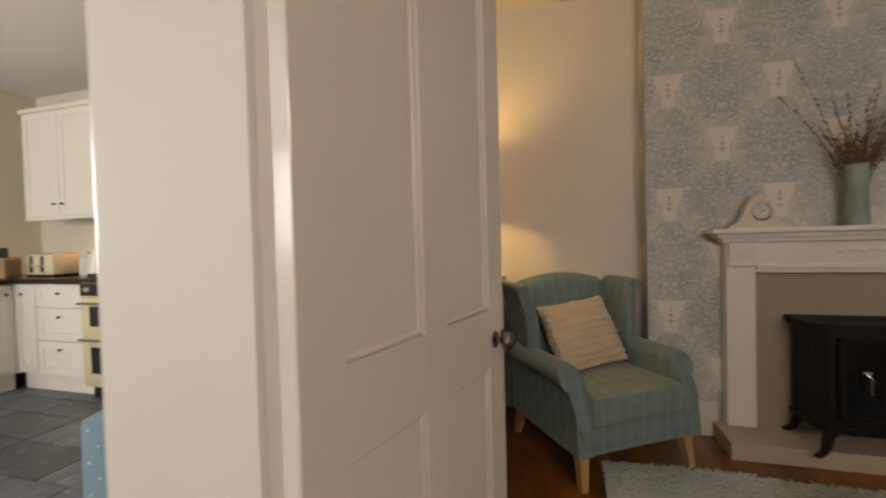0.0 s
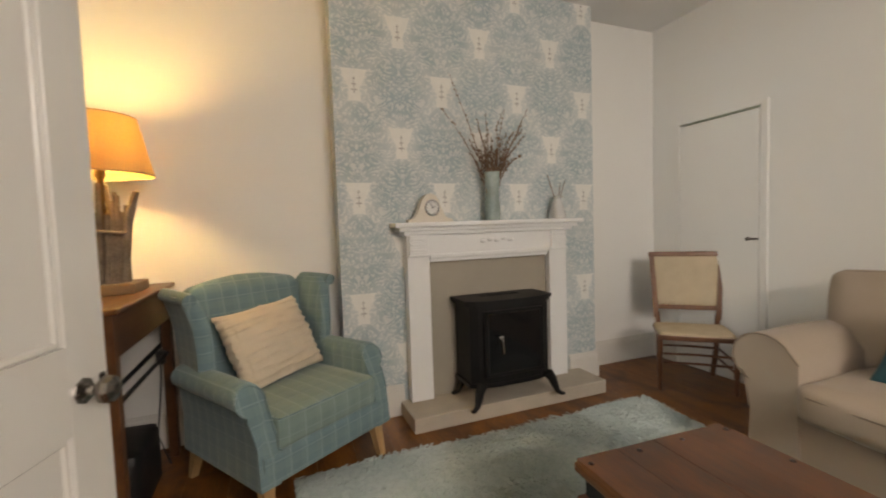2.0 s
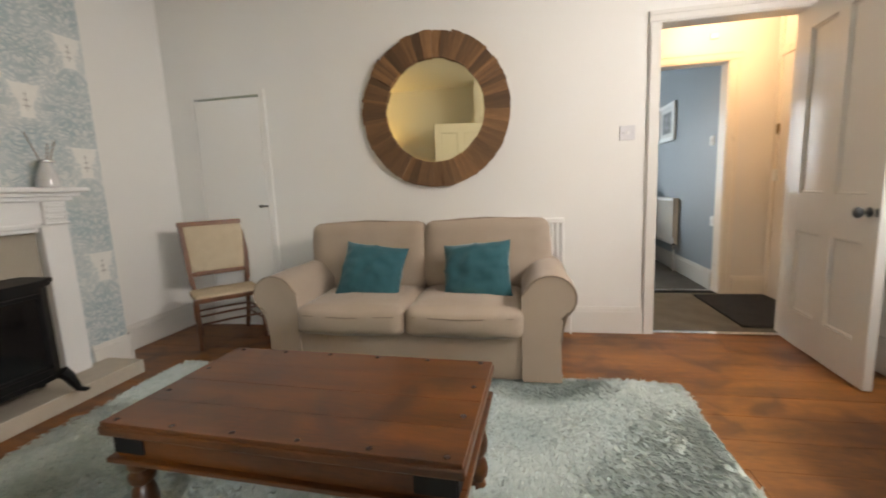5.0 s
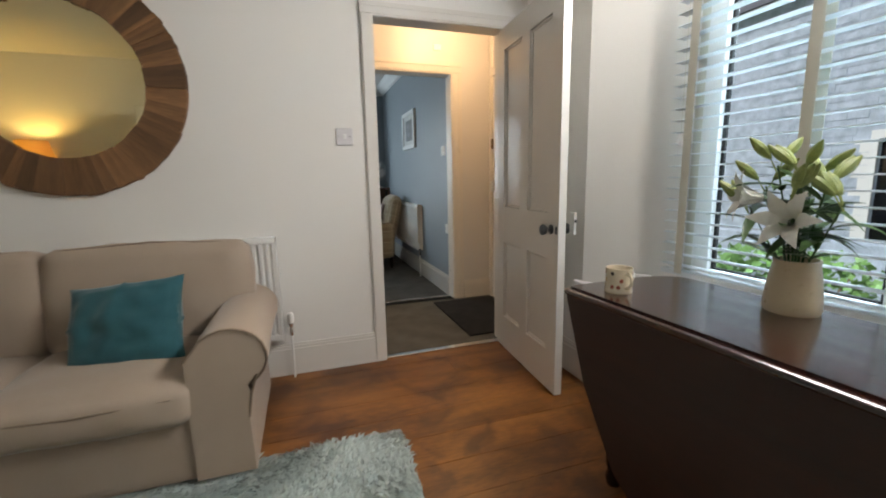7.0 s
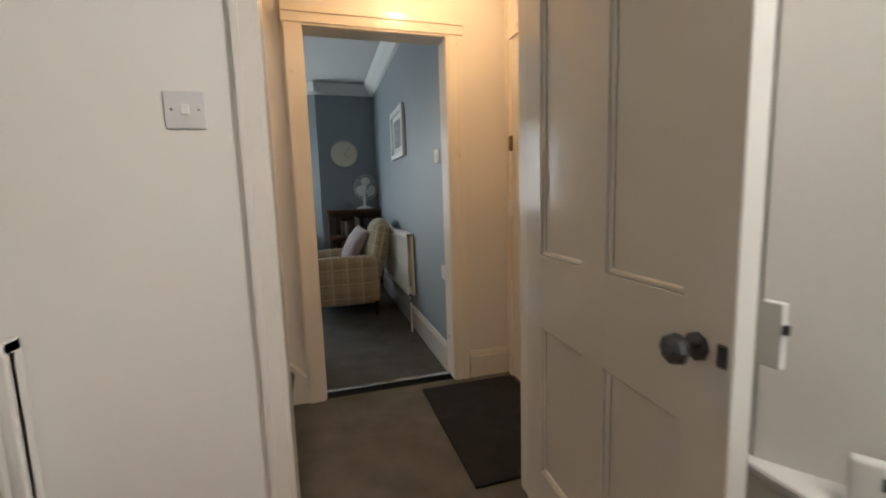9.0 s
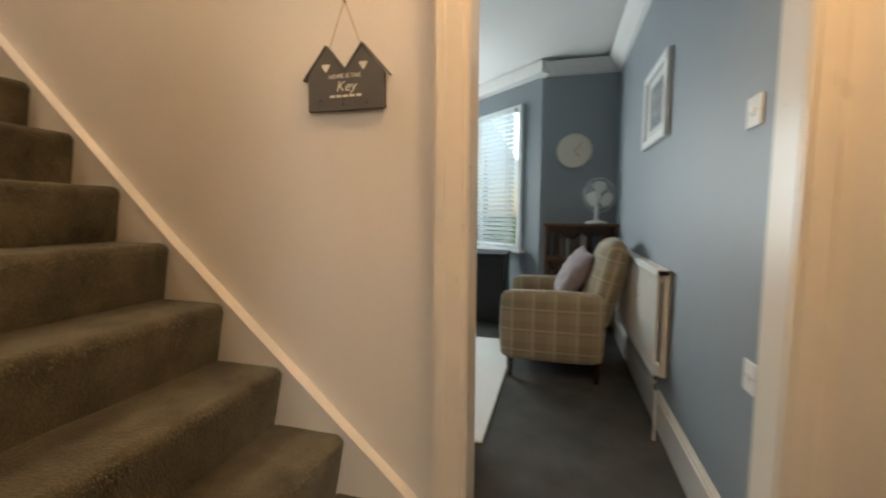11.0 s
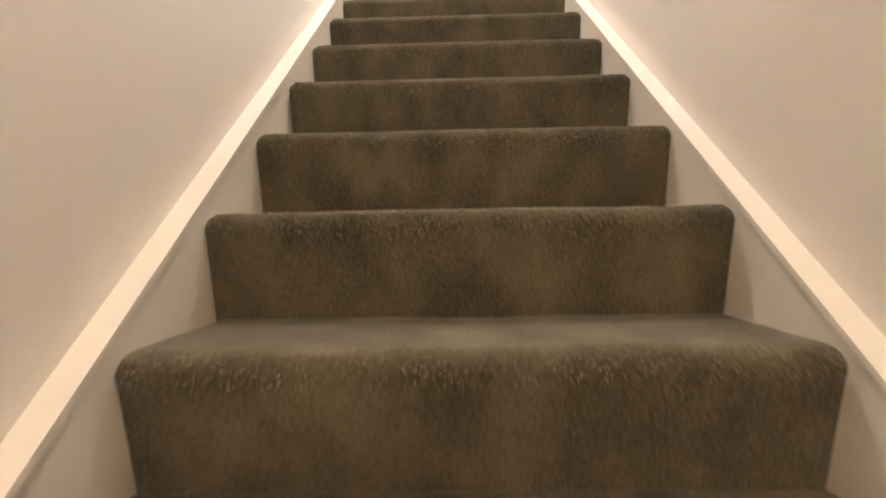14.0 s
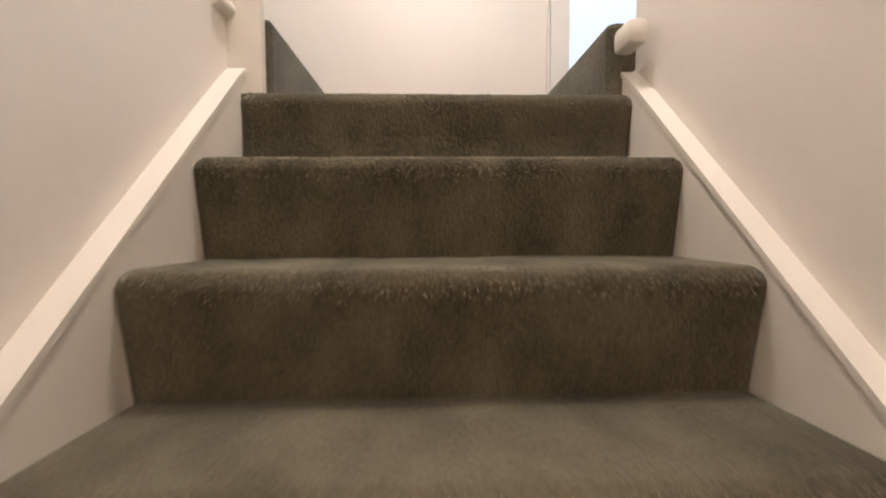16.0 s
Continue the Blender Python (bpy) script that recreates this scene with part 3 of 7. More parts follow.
# landing
setting("floor_landing", boxes((4.15, 2.07, 2.40, 5.12, 3.12, 2.595)), CARPET, "brown carpeted landing", "floor")
setting("floor_landing_west", boxes((2.6, 2.13, 2.805, 4.0, 3.12, 2.83), (4.02, 2.13, 2.70, 4.15, 3.12, 2.80)), CARPET, "brown carpeted upper landing", "floor")
setting("floor_landing_east", boxes((5.12, 2.13, 2.40, 7.0, 4.6, 2.80)), CARPET, "brown carpeted upper landing", "floor")
setting("wall_landing_north", wall_run(1, 3.12, 3.24, 2.6, 7.0, 2.7, 5.2, [(5.33, 6.09, 2.8, 4.83)]), HALLWALL, "white landing wall with a bedroom doorway", "wall")
setting("wall_landing_west", boxes((2.5, 2.0, 2.81, 2.6, 3.22, 5.2)), HALLWALL, "white landing wall", "wall")
setting("wall_landing_south_west", boxes((2.5, 2.08, CEIL_Z + 0.12, 4.0, 2.20, 5.2)), HALLWALL, "white landing wall", "wall")
setting("wall_landing_south_east", boxes((5.25, 2.0, 2.4, 7.0, 2.13, 5.2)), HALLWALL, "white landing wall", "wall")
setting("wall_bedroom", wall_run(1, 4.5, 4.6, 5.0, 7.0, 2.4, 5.2, [(5.4, 6.5, 3.5, 4.7)]), WALL, "pale bedroom wall with a window", "wall")
setting("wall_landing_east", boxes((7.0, 2.0, 2.4, 7.1, 4.6, 5.2), (4.9, 3.22, 2.4, 5.0, 4.6, 5.2)), WALL, "pale walls of the bedroom", "wall")
# blue sitting room
setting("floor_blue_room", boxes((5.23, -1.62, -0.12, 9.6, 3.0, -0.002)), BLUECARPET, "dark grey carpet of the sitting room", "floor")
setting("wall_blue_south", boxes((5.25, -1.62, 0, 8.5, -1.49, 2.62)), BLUEWALL, "blue-grey painted wall", "wall")
bm = boxes((8.39, -1.49, 0, 8.5, -0.76, 2.62))
setting("wall_blue_east", bm, BLUEWALL, "blue-grey painted end wall beside the bay", "wall")
bm = B()
for z0, z1, s0, s1 in ((0, 2.62, 0.0, 0.26), (0, 2.62, 0.98, 1.1), (0, 0.72, 0.26, 0.98), (2.28, 2.62, 0.26, 0.98)):
    a, b = Vector((8.39, -0.76)), Vector((9.09, 0.02))
    d = (b - a).normalized()
    nn = Vector((d.y, -d.x)) * 0.1
    L = (b - a).length / 1.05
    p, q = a + d * s0 * L, a + d * s1 * L
    prism(bm, [tuple(p), tuple(q), tuple(q + nn), tuple(p + nn)], 2, z0, z1)
setting("wall_blue_bay", bm, BLUEWALL, "blue-grey bay wall with a window", "wall")
setting("wall_blue_far", wall_run(0, 9.16, 9.3, 0.05, 3.0, 0, 2.62, [(0.5, 2.3, 0.72, 2.28)]), BLUEWALL, "blue-grey painted front wall with a window", "wall")
setting("wall_blue_north", boxes((5.25, 2.9, 0, 9.16, 3.0, 2.62)), BLUEWALL, "blue-grey painted wall", "wall")
setting("wall_blue_west", wall_run(0, 5.253, 5.275, -1.49, 2.9, 0, 2.62, [(-1.495, -0.70, 0, 2.06)]), BLUEWALL, "blue-grey painted wall by the doorway", "wall")
setting("ceiling_blue_room", boxes((5.25, -1.62, 2.62, 9.4, 3.0, 2.74)), CEIL, "white ceiling of the sitting room", "ceiling")
bm = B()
for r in ((0.0, 0.10), (0.03, 0.06), (0.06, 0.03)):
    box(bm, 5.28, -1.49, 2.62 - r[1] - 0.02, 8.39, -1.49 + 0.03 + r[0], 2.62 - r[1] + 0.015)
    box(bm, 8.39 - 0.03 - r[0], -1.49, 2.62 - r[1] - 0.02, 8.39, -0.76, 2.62 - r[1] + 0.015)
prism(bm, [(-1.49, 2.60), (-1.49, 2.48), (-1.46, 2.49), (-1.40, 2.55), (-1.37, 2.60)], 0, 5.28, 8.39)
prism(bm, [(8.39, 2.60), (8.39, 2.48), (8.36, 2.49), (8.30, 2.55), (8.27, 2.60)], 1, -1.49, -0.70)
setting("cornice", bm, CEIL, "white moulded plaster cornice", "cornice")
a, b = Vector((8.39, -0.76)), Vector((9.09, 0.02))
d = (b - a).normalized()
nn = Vector((-d.y, d.x))
bm = B()
prism(bm, [tuple(a - d * 0.1), tuple(b + d * 0.1), tuple(b + d * 0.1 + nn * 0.12), tuple(a - d * 0.1 + nn * 0.12)], 2, 2.49, 2.61)
setting("cornice_bay", bm, CEIL, "white moulded plaster cornice over the bay", "cornice")
# kitchen
setting("wall_kitchen_north", boxes((-4.3, 3.20, 0, 0.05, 3.35, 2.7)), KITWALL, "cream kitchen wall", "wall")
setting("wall_kitchen_west", boxes((-4.3, -1.6, 0, -4.15, 3.2, 2.7)), KITWALL, "cream kitchen wall", "wall")
setting("wall_kitchen_south", wall_run(1, -1.75, -1.6, -4.3, 0.05, 0, 2.7, [(-4.1, -2.3, 0.95, 2.2)]), KITWALL, "cream kitchen wall with a window", "wall")
setting("ceiling_kitchen", boxes((-4.3, -1.75, 2.68, 0.05, 3.35, 2.8)), CEIL, "white kitchen ceiling", "ceiling")
setting("floor_kitchen", boxes((-4.3, -1.75, -0.12, 0.5, 3.35, -0.012)), GROUT, "pale grout bed of the slate floor", "floor")

# outside
setting("ground", boxes((-400, -400, -0.75, 400, 400, -0.70)), GRASS, "grassy ground outside the house", "ground")


# skirting and architraves
def skirting(name, segs, h=0.17, t=0.018, material=None, label="white painted skirting board"):
    bm = B()
    for x0, y0, x1, y1 in segs:
        a, b = Vector((x0, y0)), Vector((x1, y1))
        d = (b - a).normalized()
        n = Vector((-d.y, d.x))
        for tt, z0, z1 in ((t, 0, h - 0.03), (t * 0.7, h - 0.03, h - 0.012), (t * 0.4, h - 0.012, h)):
            prism(bm, [tuple(a), tuple(b), tuple(b + n * tt), tuple(a + n * tt)], 2, z0, z1)
    return setting(name, bm, material or GLOSS, label, "skirting")


skirting("baseboard_east", [(4.0, -0.53, 4.0, 2.225), (4.0, 2.905, 4.0, 3.12)], 0.19)
skirting("baseboard_north", [(4.0, 3.12, 3.22, 3.12), (1.39, 3.12, 0.13, 3.12)], 0.19)
skirting("baseboard_breast", [(3.22, 3.12, 3.22, 2.93), (3.238, 2.95, 2.98, 2.95), (1.74, 2.95, 1.372, 2.95), (1.39, 2.93, 1.39, 3.12)], 0.19)
skirting("baseboard_south", [(0.5, -1.60, 4.0, -1.60)], 0.19)
skirting("baseboard_west", [(0.13, 3.12, 0.13, 0.98)], 0.19)
skirting("baseboard_hall", [(5.145, -1.86, 5.145, -1.59)], 0.165, 0.02, HALLGLOSS, "cream painted hall skirting board")
skirting("baseboard_blue_room", [(5.28, -1.49, 8.39, -1.49), (8.39, -1.49, 8.39, -0.76)], 0.19)


def architrave(name, axis, face, side, lo, hi, top, w=0.075, t=0.022, material=None, z0=0.0):
    """Moulded boards round a doorway: two posts and a head, one face proud of the wall."""
    frame_ob = tagged(new(name), "moulded painted door architrave", "architrave", kind="structure")

    def bar(nm, u0, u1, z0, z1, inner):
        bm = B()
        steps = [(0.0, 1.0, 0.55), (0.12, 0.88, 0.8), (0.62, 0.88, 1.0)]
        for f0, f1, tt in steps:
            if inner == "l":
                a, b = u0 + (u1 - u0) * (1 - f1), u0 + (u1 - u0) * (1 - f0)
                c, d = z0, z1
            elif inner == "h":
                a, b = u0, u1
                c, d = z0 + (z1 - z0) * f0, z0 + (z1 - z0) * f1
            else:
                a, b = u0 + (u1 - u0) * f0, u0 + (u1 - u0) * f1
                c, d = z0, z1
            q0, q1 = sorted((face, face + side * t * tt))
            if axis == 0:
                box(bm, q0, a, c, q1, b, d)
            else:
                box(bm, a, q0, c, b, q1, d)
        part(nm, bm, material or GLOSS, frame_ob)
    bar("post", lo - w, lo, z0, top, "l")
    bar("post", hi, hi + w, z0, top, "r")
    bar("head", lo - w, hi + w, top, top + w, "h")
    return frame_ob


architrave("architrave_hall_door", 0, 4.0, -1, -1.43, -0.605, 2.06)
architrave("architrave_hall_door_far", 0, 4.115, 1, -1.43, -0.605, 2.06, 0.07, 0.014, HALLGLOSS)
architrave("architrave_blue_door", 0, 5.145, -1, -1.485, -0.70, 2.06, 0.10, 0.028, HALLGLOSS)
architrave("architrave_kitchen_door", 0, 0.50, 1, 0.0, 0.83, 2.06, 0.075)
architrave("architrave_kitchen_door_far", 0, 0.09, -1, 0.0, 0.83, 2.06, 0.075)
architrave("architrave_bedroom_door", 1, 3.12, -1, 5.33, 6.09, 4.83, 0.11, 0.025, GLOSS, 2.8)
# linings of the doorways
setting("lining_hall_door", boxes((4.0, -1.445, 0, 4.115, -1.428, 2.06), (4.0, -0.607, 0, 4.115, -0.59, 2.06), (4.0, -1.43, 2.058, 4.115, -0.605, 2.075)), GLOSS, "white painted door lining", "door frame")
setting("lining_blue_door", boxes((5.145, -1.50, 0, 5.275, -1.482, 2.06), (5.145, -0.703, 0, 5.275, -0.69, 2.06), (5.145, -1.485, 2.058, 5.275, -0.70, 2.075)), HALLGLOSS, "cream painted door lining", "door frame")
setting("lining_kitchen_door", boxes((0.09, 0.826, 0, 0.44, 0.845, 2.06), (0.09, -0.01, 0, 0.50, 0.004, 2.06), (0.09, 0.0, 2.056, 0.50, 0.83, 2.07), (0.40, 0.81, 0, 0.44, 0.827, 2.06)), WALL, "white painted door lining", "door frame")
setting("threshold_hall", boxes((3.995, -1.43, 0.0, 4.035, -0.605, 0.012), bevel=0.003), CHROME, "metal threshold strip", "threshold")
setting("threshold_blue_room", boxes((5.215, -1.485, 0.0, 5.245, -0.70, 0.012), bevel=0.003), CHROME, "metal threshold strip", "threshold")


# ---- doors ----
def panel_door(name, label, w, h, at, turn, material, knob_mat, knob_z, rows, kind_label="", flip=1):
    """A four-panel door: hinge at the origin, leaf along +x, faces towards -y and +y."""
    d = thing(name, label, "door", at, turn)
    T, st = 0.042, 0.105
    mid = 0.10
    xs = [(0.0, st), (w / 2 - mid / 2, w / 2 + mid / 2), (w - st, w)]
    bm = B()
    for a, b in xs:
        box(bm, a, -T / 2, 0, b, T / 2, h, 0.002, 1)
    rails = rows[0]
    for z0, z1 in rails:
        for a, b in ((st, w / 2 - mid / 2), (w / 2 + mid / 2, w - st)):
            box(bm, a - 0.002, -T / 2 + 0.0004, z0, b + 0.002, T / 2 - 0.0004, z1)
    part("leaf", bm, material, d)
    for (z0, z1) in rows[1]:
        for a, b in ((st, w / 2 - mid / 2), (w / 2 + mid / 2, w - st)):
            bm = B()
            box(bm, a - 0.004, -0.005, z0 - 0.004, b + 0.004, 0.005, z1 + 0.004)
            panel = part("panel", bm, material, d)
            for s in (-1, 1):
                bm = B()
                for q in ((a, z0, a + 0.014, z1), (b - 0.014, z0, b, z1), (a, z0, b, z0 + 0.014), (a, z1 - 0.014, b, z1)):
                    y0, y1 = sorted((s * 0.004, s * 0.0135))
                    box(bm, q[0], y0, q[1], q[2], y1, q[3], 0.004, 1)
                part("moulding", bm, material, panel)
    for s in (-1, 1):
        bm = B()
        prof = [(0.026, 0.0), (0.026, 0.004), (0.010, 0.008), (0.009, 0.022), (0.016, 0.028), (0.026, 0.036), (0.029, 0.046), (0.025, 0.056), (0.012, 0.062), (0.002, 0.063)]
        lathe(bm, prof, seg=8)
        k = part("knob", bm, knob_mat, d, "faceted dark metal door knob")
        k.matrix_basis = pose(w - 0.07, s * T / 2, knob_z, 90 if s < 0 else -90, 0, 0)
    bm = B()
    box(bm, w - 0.028, -T / 2 - 0.004, knob_z - 0.02, w - 0.010, -T / 2, knob_z + 0.02, 0.003, 1)
    part("keyhole_cover", bm, knob_mat, d)
    for zz in (0.25, h - 0.25):
        bm = B()
        lathe(bm, [(0.006, 0), (0.006, 0.09)], (0.0, T / 2, zz), 8)
        part("hinge", bm, knob_mat, d)
    return d


RAILS = ([(0, 0.22), (0.77, 0.94), (1.90, 2.03)], [(0.22, 0.77), (0.94, 1.90)])
door_turn = math.degrees(math.atan2(0.967, 0.253))
panel_door("door_kitchen", "white four-panel door standing wide open with a round metal knob", 0.80, 2.03, (0.500, 0.807, 0.008), door_turn, GLOSS, NICKEL, 0.845, RAILS)
hall_turn = math.degrees(math.atan2(0.055, -0.79))
panel_door("door_hall", "white glossy four-panel door standing open against the window wall", 0.785, 2.03, (3.995, -1.412, 0.008), hall_turn, GLOSS, STEELDARK, 0.87, ([(0, 0.22), (0.72, 0.95), (1.90, 2.03)], [(0.22, 0.72), (0.95, 1.90)]))


# ---- stairs ----
RISE = 0.2


def nose(k):
    return -0.536 + 0.226 * (k - 1) if k <= 5 else 0.368 + 0.211 * (k - 5)


stairs = tagged(new("staircase"), "steep straight stairs with brown carpet between white strings", "staircase", kind="structure")
for k in range(1, 14):
    y0, y1 = nose(k), (nose(k + 1) if k < 13 else nose(13) + 0.25)
    z1 = RISE * k + (0.010 if k < 13 else 0.0)
    z0 = RISE * (k - 1)
    bm = B()
    r = 0.029
    out = [(y0 + 0.032, z0)]
    for i in range(9):
        a = math.pi * (1.12 + (-0.62) * i / 8)
        out.append((y0 + r + r * math.cos(a), z1 - r + r * math.sin(a)))
    out += [(y1 + 0.03, z1), (y1 + 0.03, z0)]
    rows = []
    xs = [4.174 + (5.143 - 4.174) * i / 46 for i in range(47)]
    for i, x in enumerate(xs):
        ring = []
        for j, (u, v) in enumerate(out):
            jit = 0.0016 * noise.noise(Vector((x * 22, v * 30 + k * 7, u * 30))) + 0.0022 * noise.noise(Vector((x * 5, k * 3.1, v * 6)))
            if i in (0, 46):
                u += 0.012 if j < 10 else 0
                v -= 0.008 if 4 <= j <= 10 else 0
            elif i in (1, 45):
                u += 0.003 if j < 10 else 0
            ring.append(bm.verts.new((x, u + jit, v + (jit if 3 < j < 11 else 0))))
        rows.append(ring)
    for a, b in zip(rows, rows[1:]):
        for j in range(len(out) - 1):
            bm.faces.new((a[j], b[j], b[j + 1], a[j + 1]))
    bmesh.ops.recalc_face_normals(bm, faces=bm.faces[:])
    step = part("step", bm, CARPET, stairs, "", True)
    # pile that stands out over the nosing
    rs = np.random.RandomState(100 + k)
    n = 2600
    px = rs.uniform(4.198, 5.120, n)
    a = rs.uniform(-0.5, 1.75, n)
    cy, cz = y0 + r, z1 - r
    oy, oz = -np.cos(a - 0.35), np.sin(1.2 - a)
    nrm = np.hypot(oy, oz)
    oy, oz = oy / nrm, oz / nrm
    by, bz = cy + r * oy * 0.97, cz + r * oz * 0.97
    low = rs.rand(n) < 0.45
    bz = np.where(low, z1 - rs.uniform(0.02, 0.11, n), bz)
    by = np.where(low, y0 + 0.006 + (z1 - bz) * 0.11, by)
    oy = np.where(low, -0.8, oy)
    oz = np.where(low, -0.3, oz)
    ln = rs.uniform(0.004, 0.010, n)
    w = rs.uniform(0.0008, 0.0018, n)
    sx = rs.normal(0, 0.003, n)
    v = np.empty((n, 3, 3))
    v[:, 0] = np.stack([px - w, by, bz], 1)
    v[:, 1] = np.stack([px + w, by, bz], 1)
    v[:, 2] = np.stack([px + sx, by + oy * ln, bz + oz * ln - 0.004], 1)
    me = bpy.data.meshes.new("pile")
    me.from_pydata(v.reshape(-1, 3).tolist(), [], (np.arange(n)[:, None] * 3 + [0, 1, 2]).tolist())
    me.materials.append(PILETIP)
    p = new("pile", me)
    p.parent, p["kind"] = step, "stuff"


def string_board(x0, x1, inner, top):
    """A thick board along the steps with a thin capping that is proud on its inner side (+1 or -1)."""
    bm, cap = B(), B()
    c0, c1 = (x0, x1 + 0.004) if inner > 0 else (x0 - 0.004, x1)
    ys = [(-0.60, 0.13)] + [(nose(k), RISE * k) for k in range(1, 14)] + [(2.13, 2.66)]
    for (ya, za), (yb, zb) in zip(ys, ys[1:]):
        prism(bm, [(ya, max(0.0, za - 0.55)), (yb, max(0.0, zb - 0.55)), (yb, zb + top - 0.014), (ya, za + top - 0.014)], 0, x0, x1)
        prism(cap, [(ya, za + top - 0.014), (yb, zb + top - 0.014), (yb, zb + top), (ya, za + top)], 0, c0, c1)
    board = part("string", bm, WHITE_TRIM, stairs, "white painted stair string")
    part("capping", cap, WHITE_TRIM, board, "white painted capping strip")


WHITE_TRIM = mat("string_paint", (0.68, 0.63, 0.56), 0.34, 0.03, 3, 50, 0.05, 0.0006)
string_board(4.140, 4.180, 1, 0.034)
string_board(5.133, 5.172, -1, 0.020)
setting("wall_landing_return", boxes((4.115, 2.09, 2.40, 4.222, 2.118, 5.2)), HALLWALL, "cream return at the end of the stair wall", "wall")
# steps up on both sides of the landing
for nm, x0, x1 in (("side_step", 4.10, 4.235), ("side_step", 5.095, 5.17)):
    bm = boxes((x0, 2.12, 2.597, x1, 3.10, 2.80), bevel=0.015)
    part(nm, bm, CARPET, stairs)


# ---- living room ----
def leg_turned(bm, x, y, h, r):
    k = h / 0.36
    prof = [(0.7, 0.0), (0.75, 0.02), (0.55, 0.035), (0.9, 0.06), (1.0, 0.09), (0.8, 0.12), (0.55, 0.135), (0.95, 0.16), (1.05, 0.20), (0.85, 0.24), (0.6, 0.255), (1.0, 0.27), (1.05, 0.29), (0.7, 0.305), (1.0, 0.32), (1.0, 0.36)]
    lathe(bm, [(r * a, z * k) for a, z in prof], (x, y, 0), 16)


def coffee_table():
    t = thing("coffee_table", "dark brown wooden coffee table with dark pegs and iron straps", "table", (2.109, 0.933, 0.0), -2.7)
    X, Y, H = 0.283, 0.529, 0.46
    n = 4
    for i in range(n):
        a, b = -X + 2 * X * i / n, -X + 2 * X * (i + 1) / n
        bm = B()
        box(bm, a, -Y, H - 0.028, b, Y, H - 0.0006 * (i % 2), 0.0012, 1)
        part("plank", bm, ROSEWOOD, t, "worn polished top plank")
    bm = B()
    box(bm, -X - 0.006, -Y - 0.006, H - 0.04, X + 0.006, Y + 0.006, H - 0.012, 0.006)
    part("edge_moulding", bm, ROSEWOOD, t)
    for nm, b in (("apron", (-X + 0.02, -Y + 0.02, H - 0.115, -X + 0.045, Y - 0.02, H - 0.038)), ("apron", (X - 0.045, -Y + 0.02, H - 0.115, X - 0.02, Y - 0.02, H - 0.038)),
                  ("apron", (-X + 0.045, -Y + 0.02, H - 0.115, X - 0.045, -Y + 0.045, H - 0.038)), ("apron", (-X + 0.045, Y - 0.045, H - 0.115, X - 0.045, Y - 0.02, H - 0.038))):
        bm = B()
        box(bm, *b, bevel=0.003)
        part(nm, bm, ROSEWOOD, t)
    bm = B()
    for b in ((-X, -Y, -X + 0.06, Y), (X - 0.06, -Y, X, Y), (-X + 0.06, -Y, X - 0.06, -Y + 0.06), (-X + 0.06, Y - 0.06, X - 0.06, Y)):
        box(bm, b[0], b[1], H - 0.128, b[2], b[3], H - 0.112, 0.004)
    part("lower_moulding", bm, ROSEWOOD, t)
    for sx in (-1, 1):
        for sy in (-1, 1):
            bm = B()
            leg_turned(bm, sx * (X - 0.055), sy * (Y - 0.055), H - 0.125, 0.036)
            part("leg", bm, ROSEWOOD, t, "turned baluster leg", True)
            bm = B()
            x0, x1 = sorted((sx * (X - 0.016), sx * (X - 0.0165 - 0.0)))
            box(bm, sx * (X - 0.018) - 0.0025, sy * (Y - 0.02) - (0.105 if sy > 0 else 0), H - 0.102, sx * (X - 0.018) + 0.0025, sy * (Y - 0.02) + (0.105 if sy < 0 else 0), H - 0.055, 0.001, 1)
            box(bm, sx * (X - 0.02) - (0.09 if sx > 0 else 0), sy * (Y - 0.018) - 0.0025, H - 0.102, sx * (X - 0.02) + (0.09 if sx < 0 else 0), sy * (Y - 0.018) + 0.0025, H - 0.055, 0.001, 1)
            part("corner_strap", bm, IRON, t, "black iron corner strap")
    spots = [(sx * (X - 0.02), -Y + 0.04 + i * (2 * Y - 0.08) / 5) for sx in (-1, 1) for i in range(6)] + [(-X + 0.03 + i * (2 * X - 0.06) / 3, sy * (Y - 0.035)) for sy in (-1, 1) for i in (1, 2)]
    bm = B()
    lathe(bm, [(0.009, 0.0), (0.008, 0.003), (0.004, 0.005), (0.001, 0.0055)], seg=10)
    stud = part("stud", bm, MAHOG, t, "dark wooden peg", True, pose(spots[0][0], spots[0][1], H - 0.001))
    for x, y in spots[1:]:
        s = new("stud", stud.data)
        s.parent, s.matrix_basis, s["label"] = t, pose(x, y, H - 0.001), "dark wooden peg"
    return t


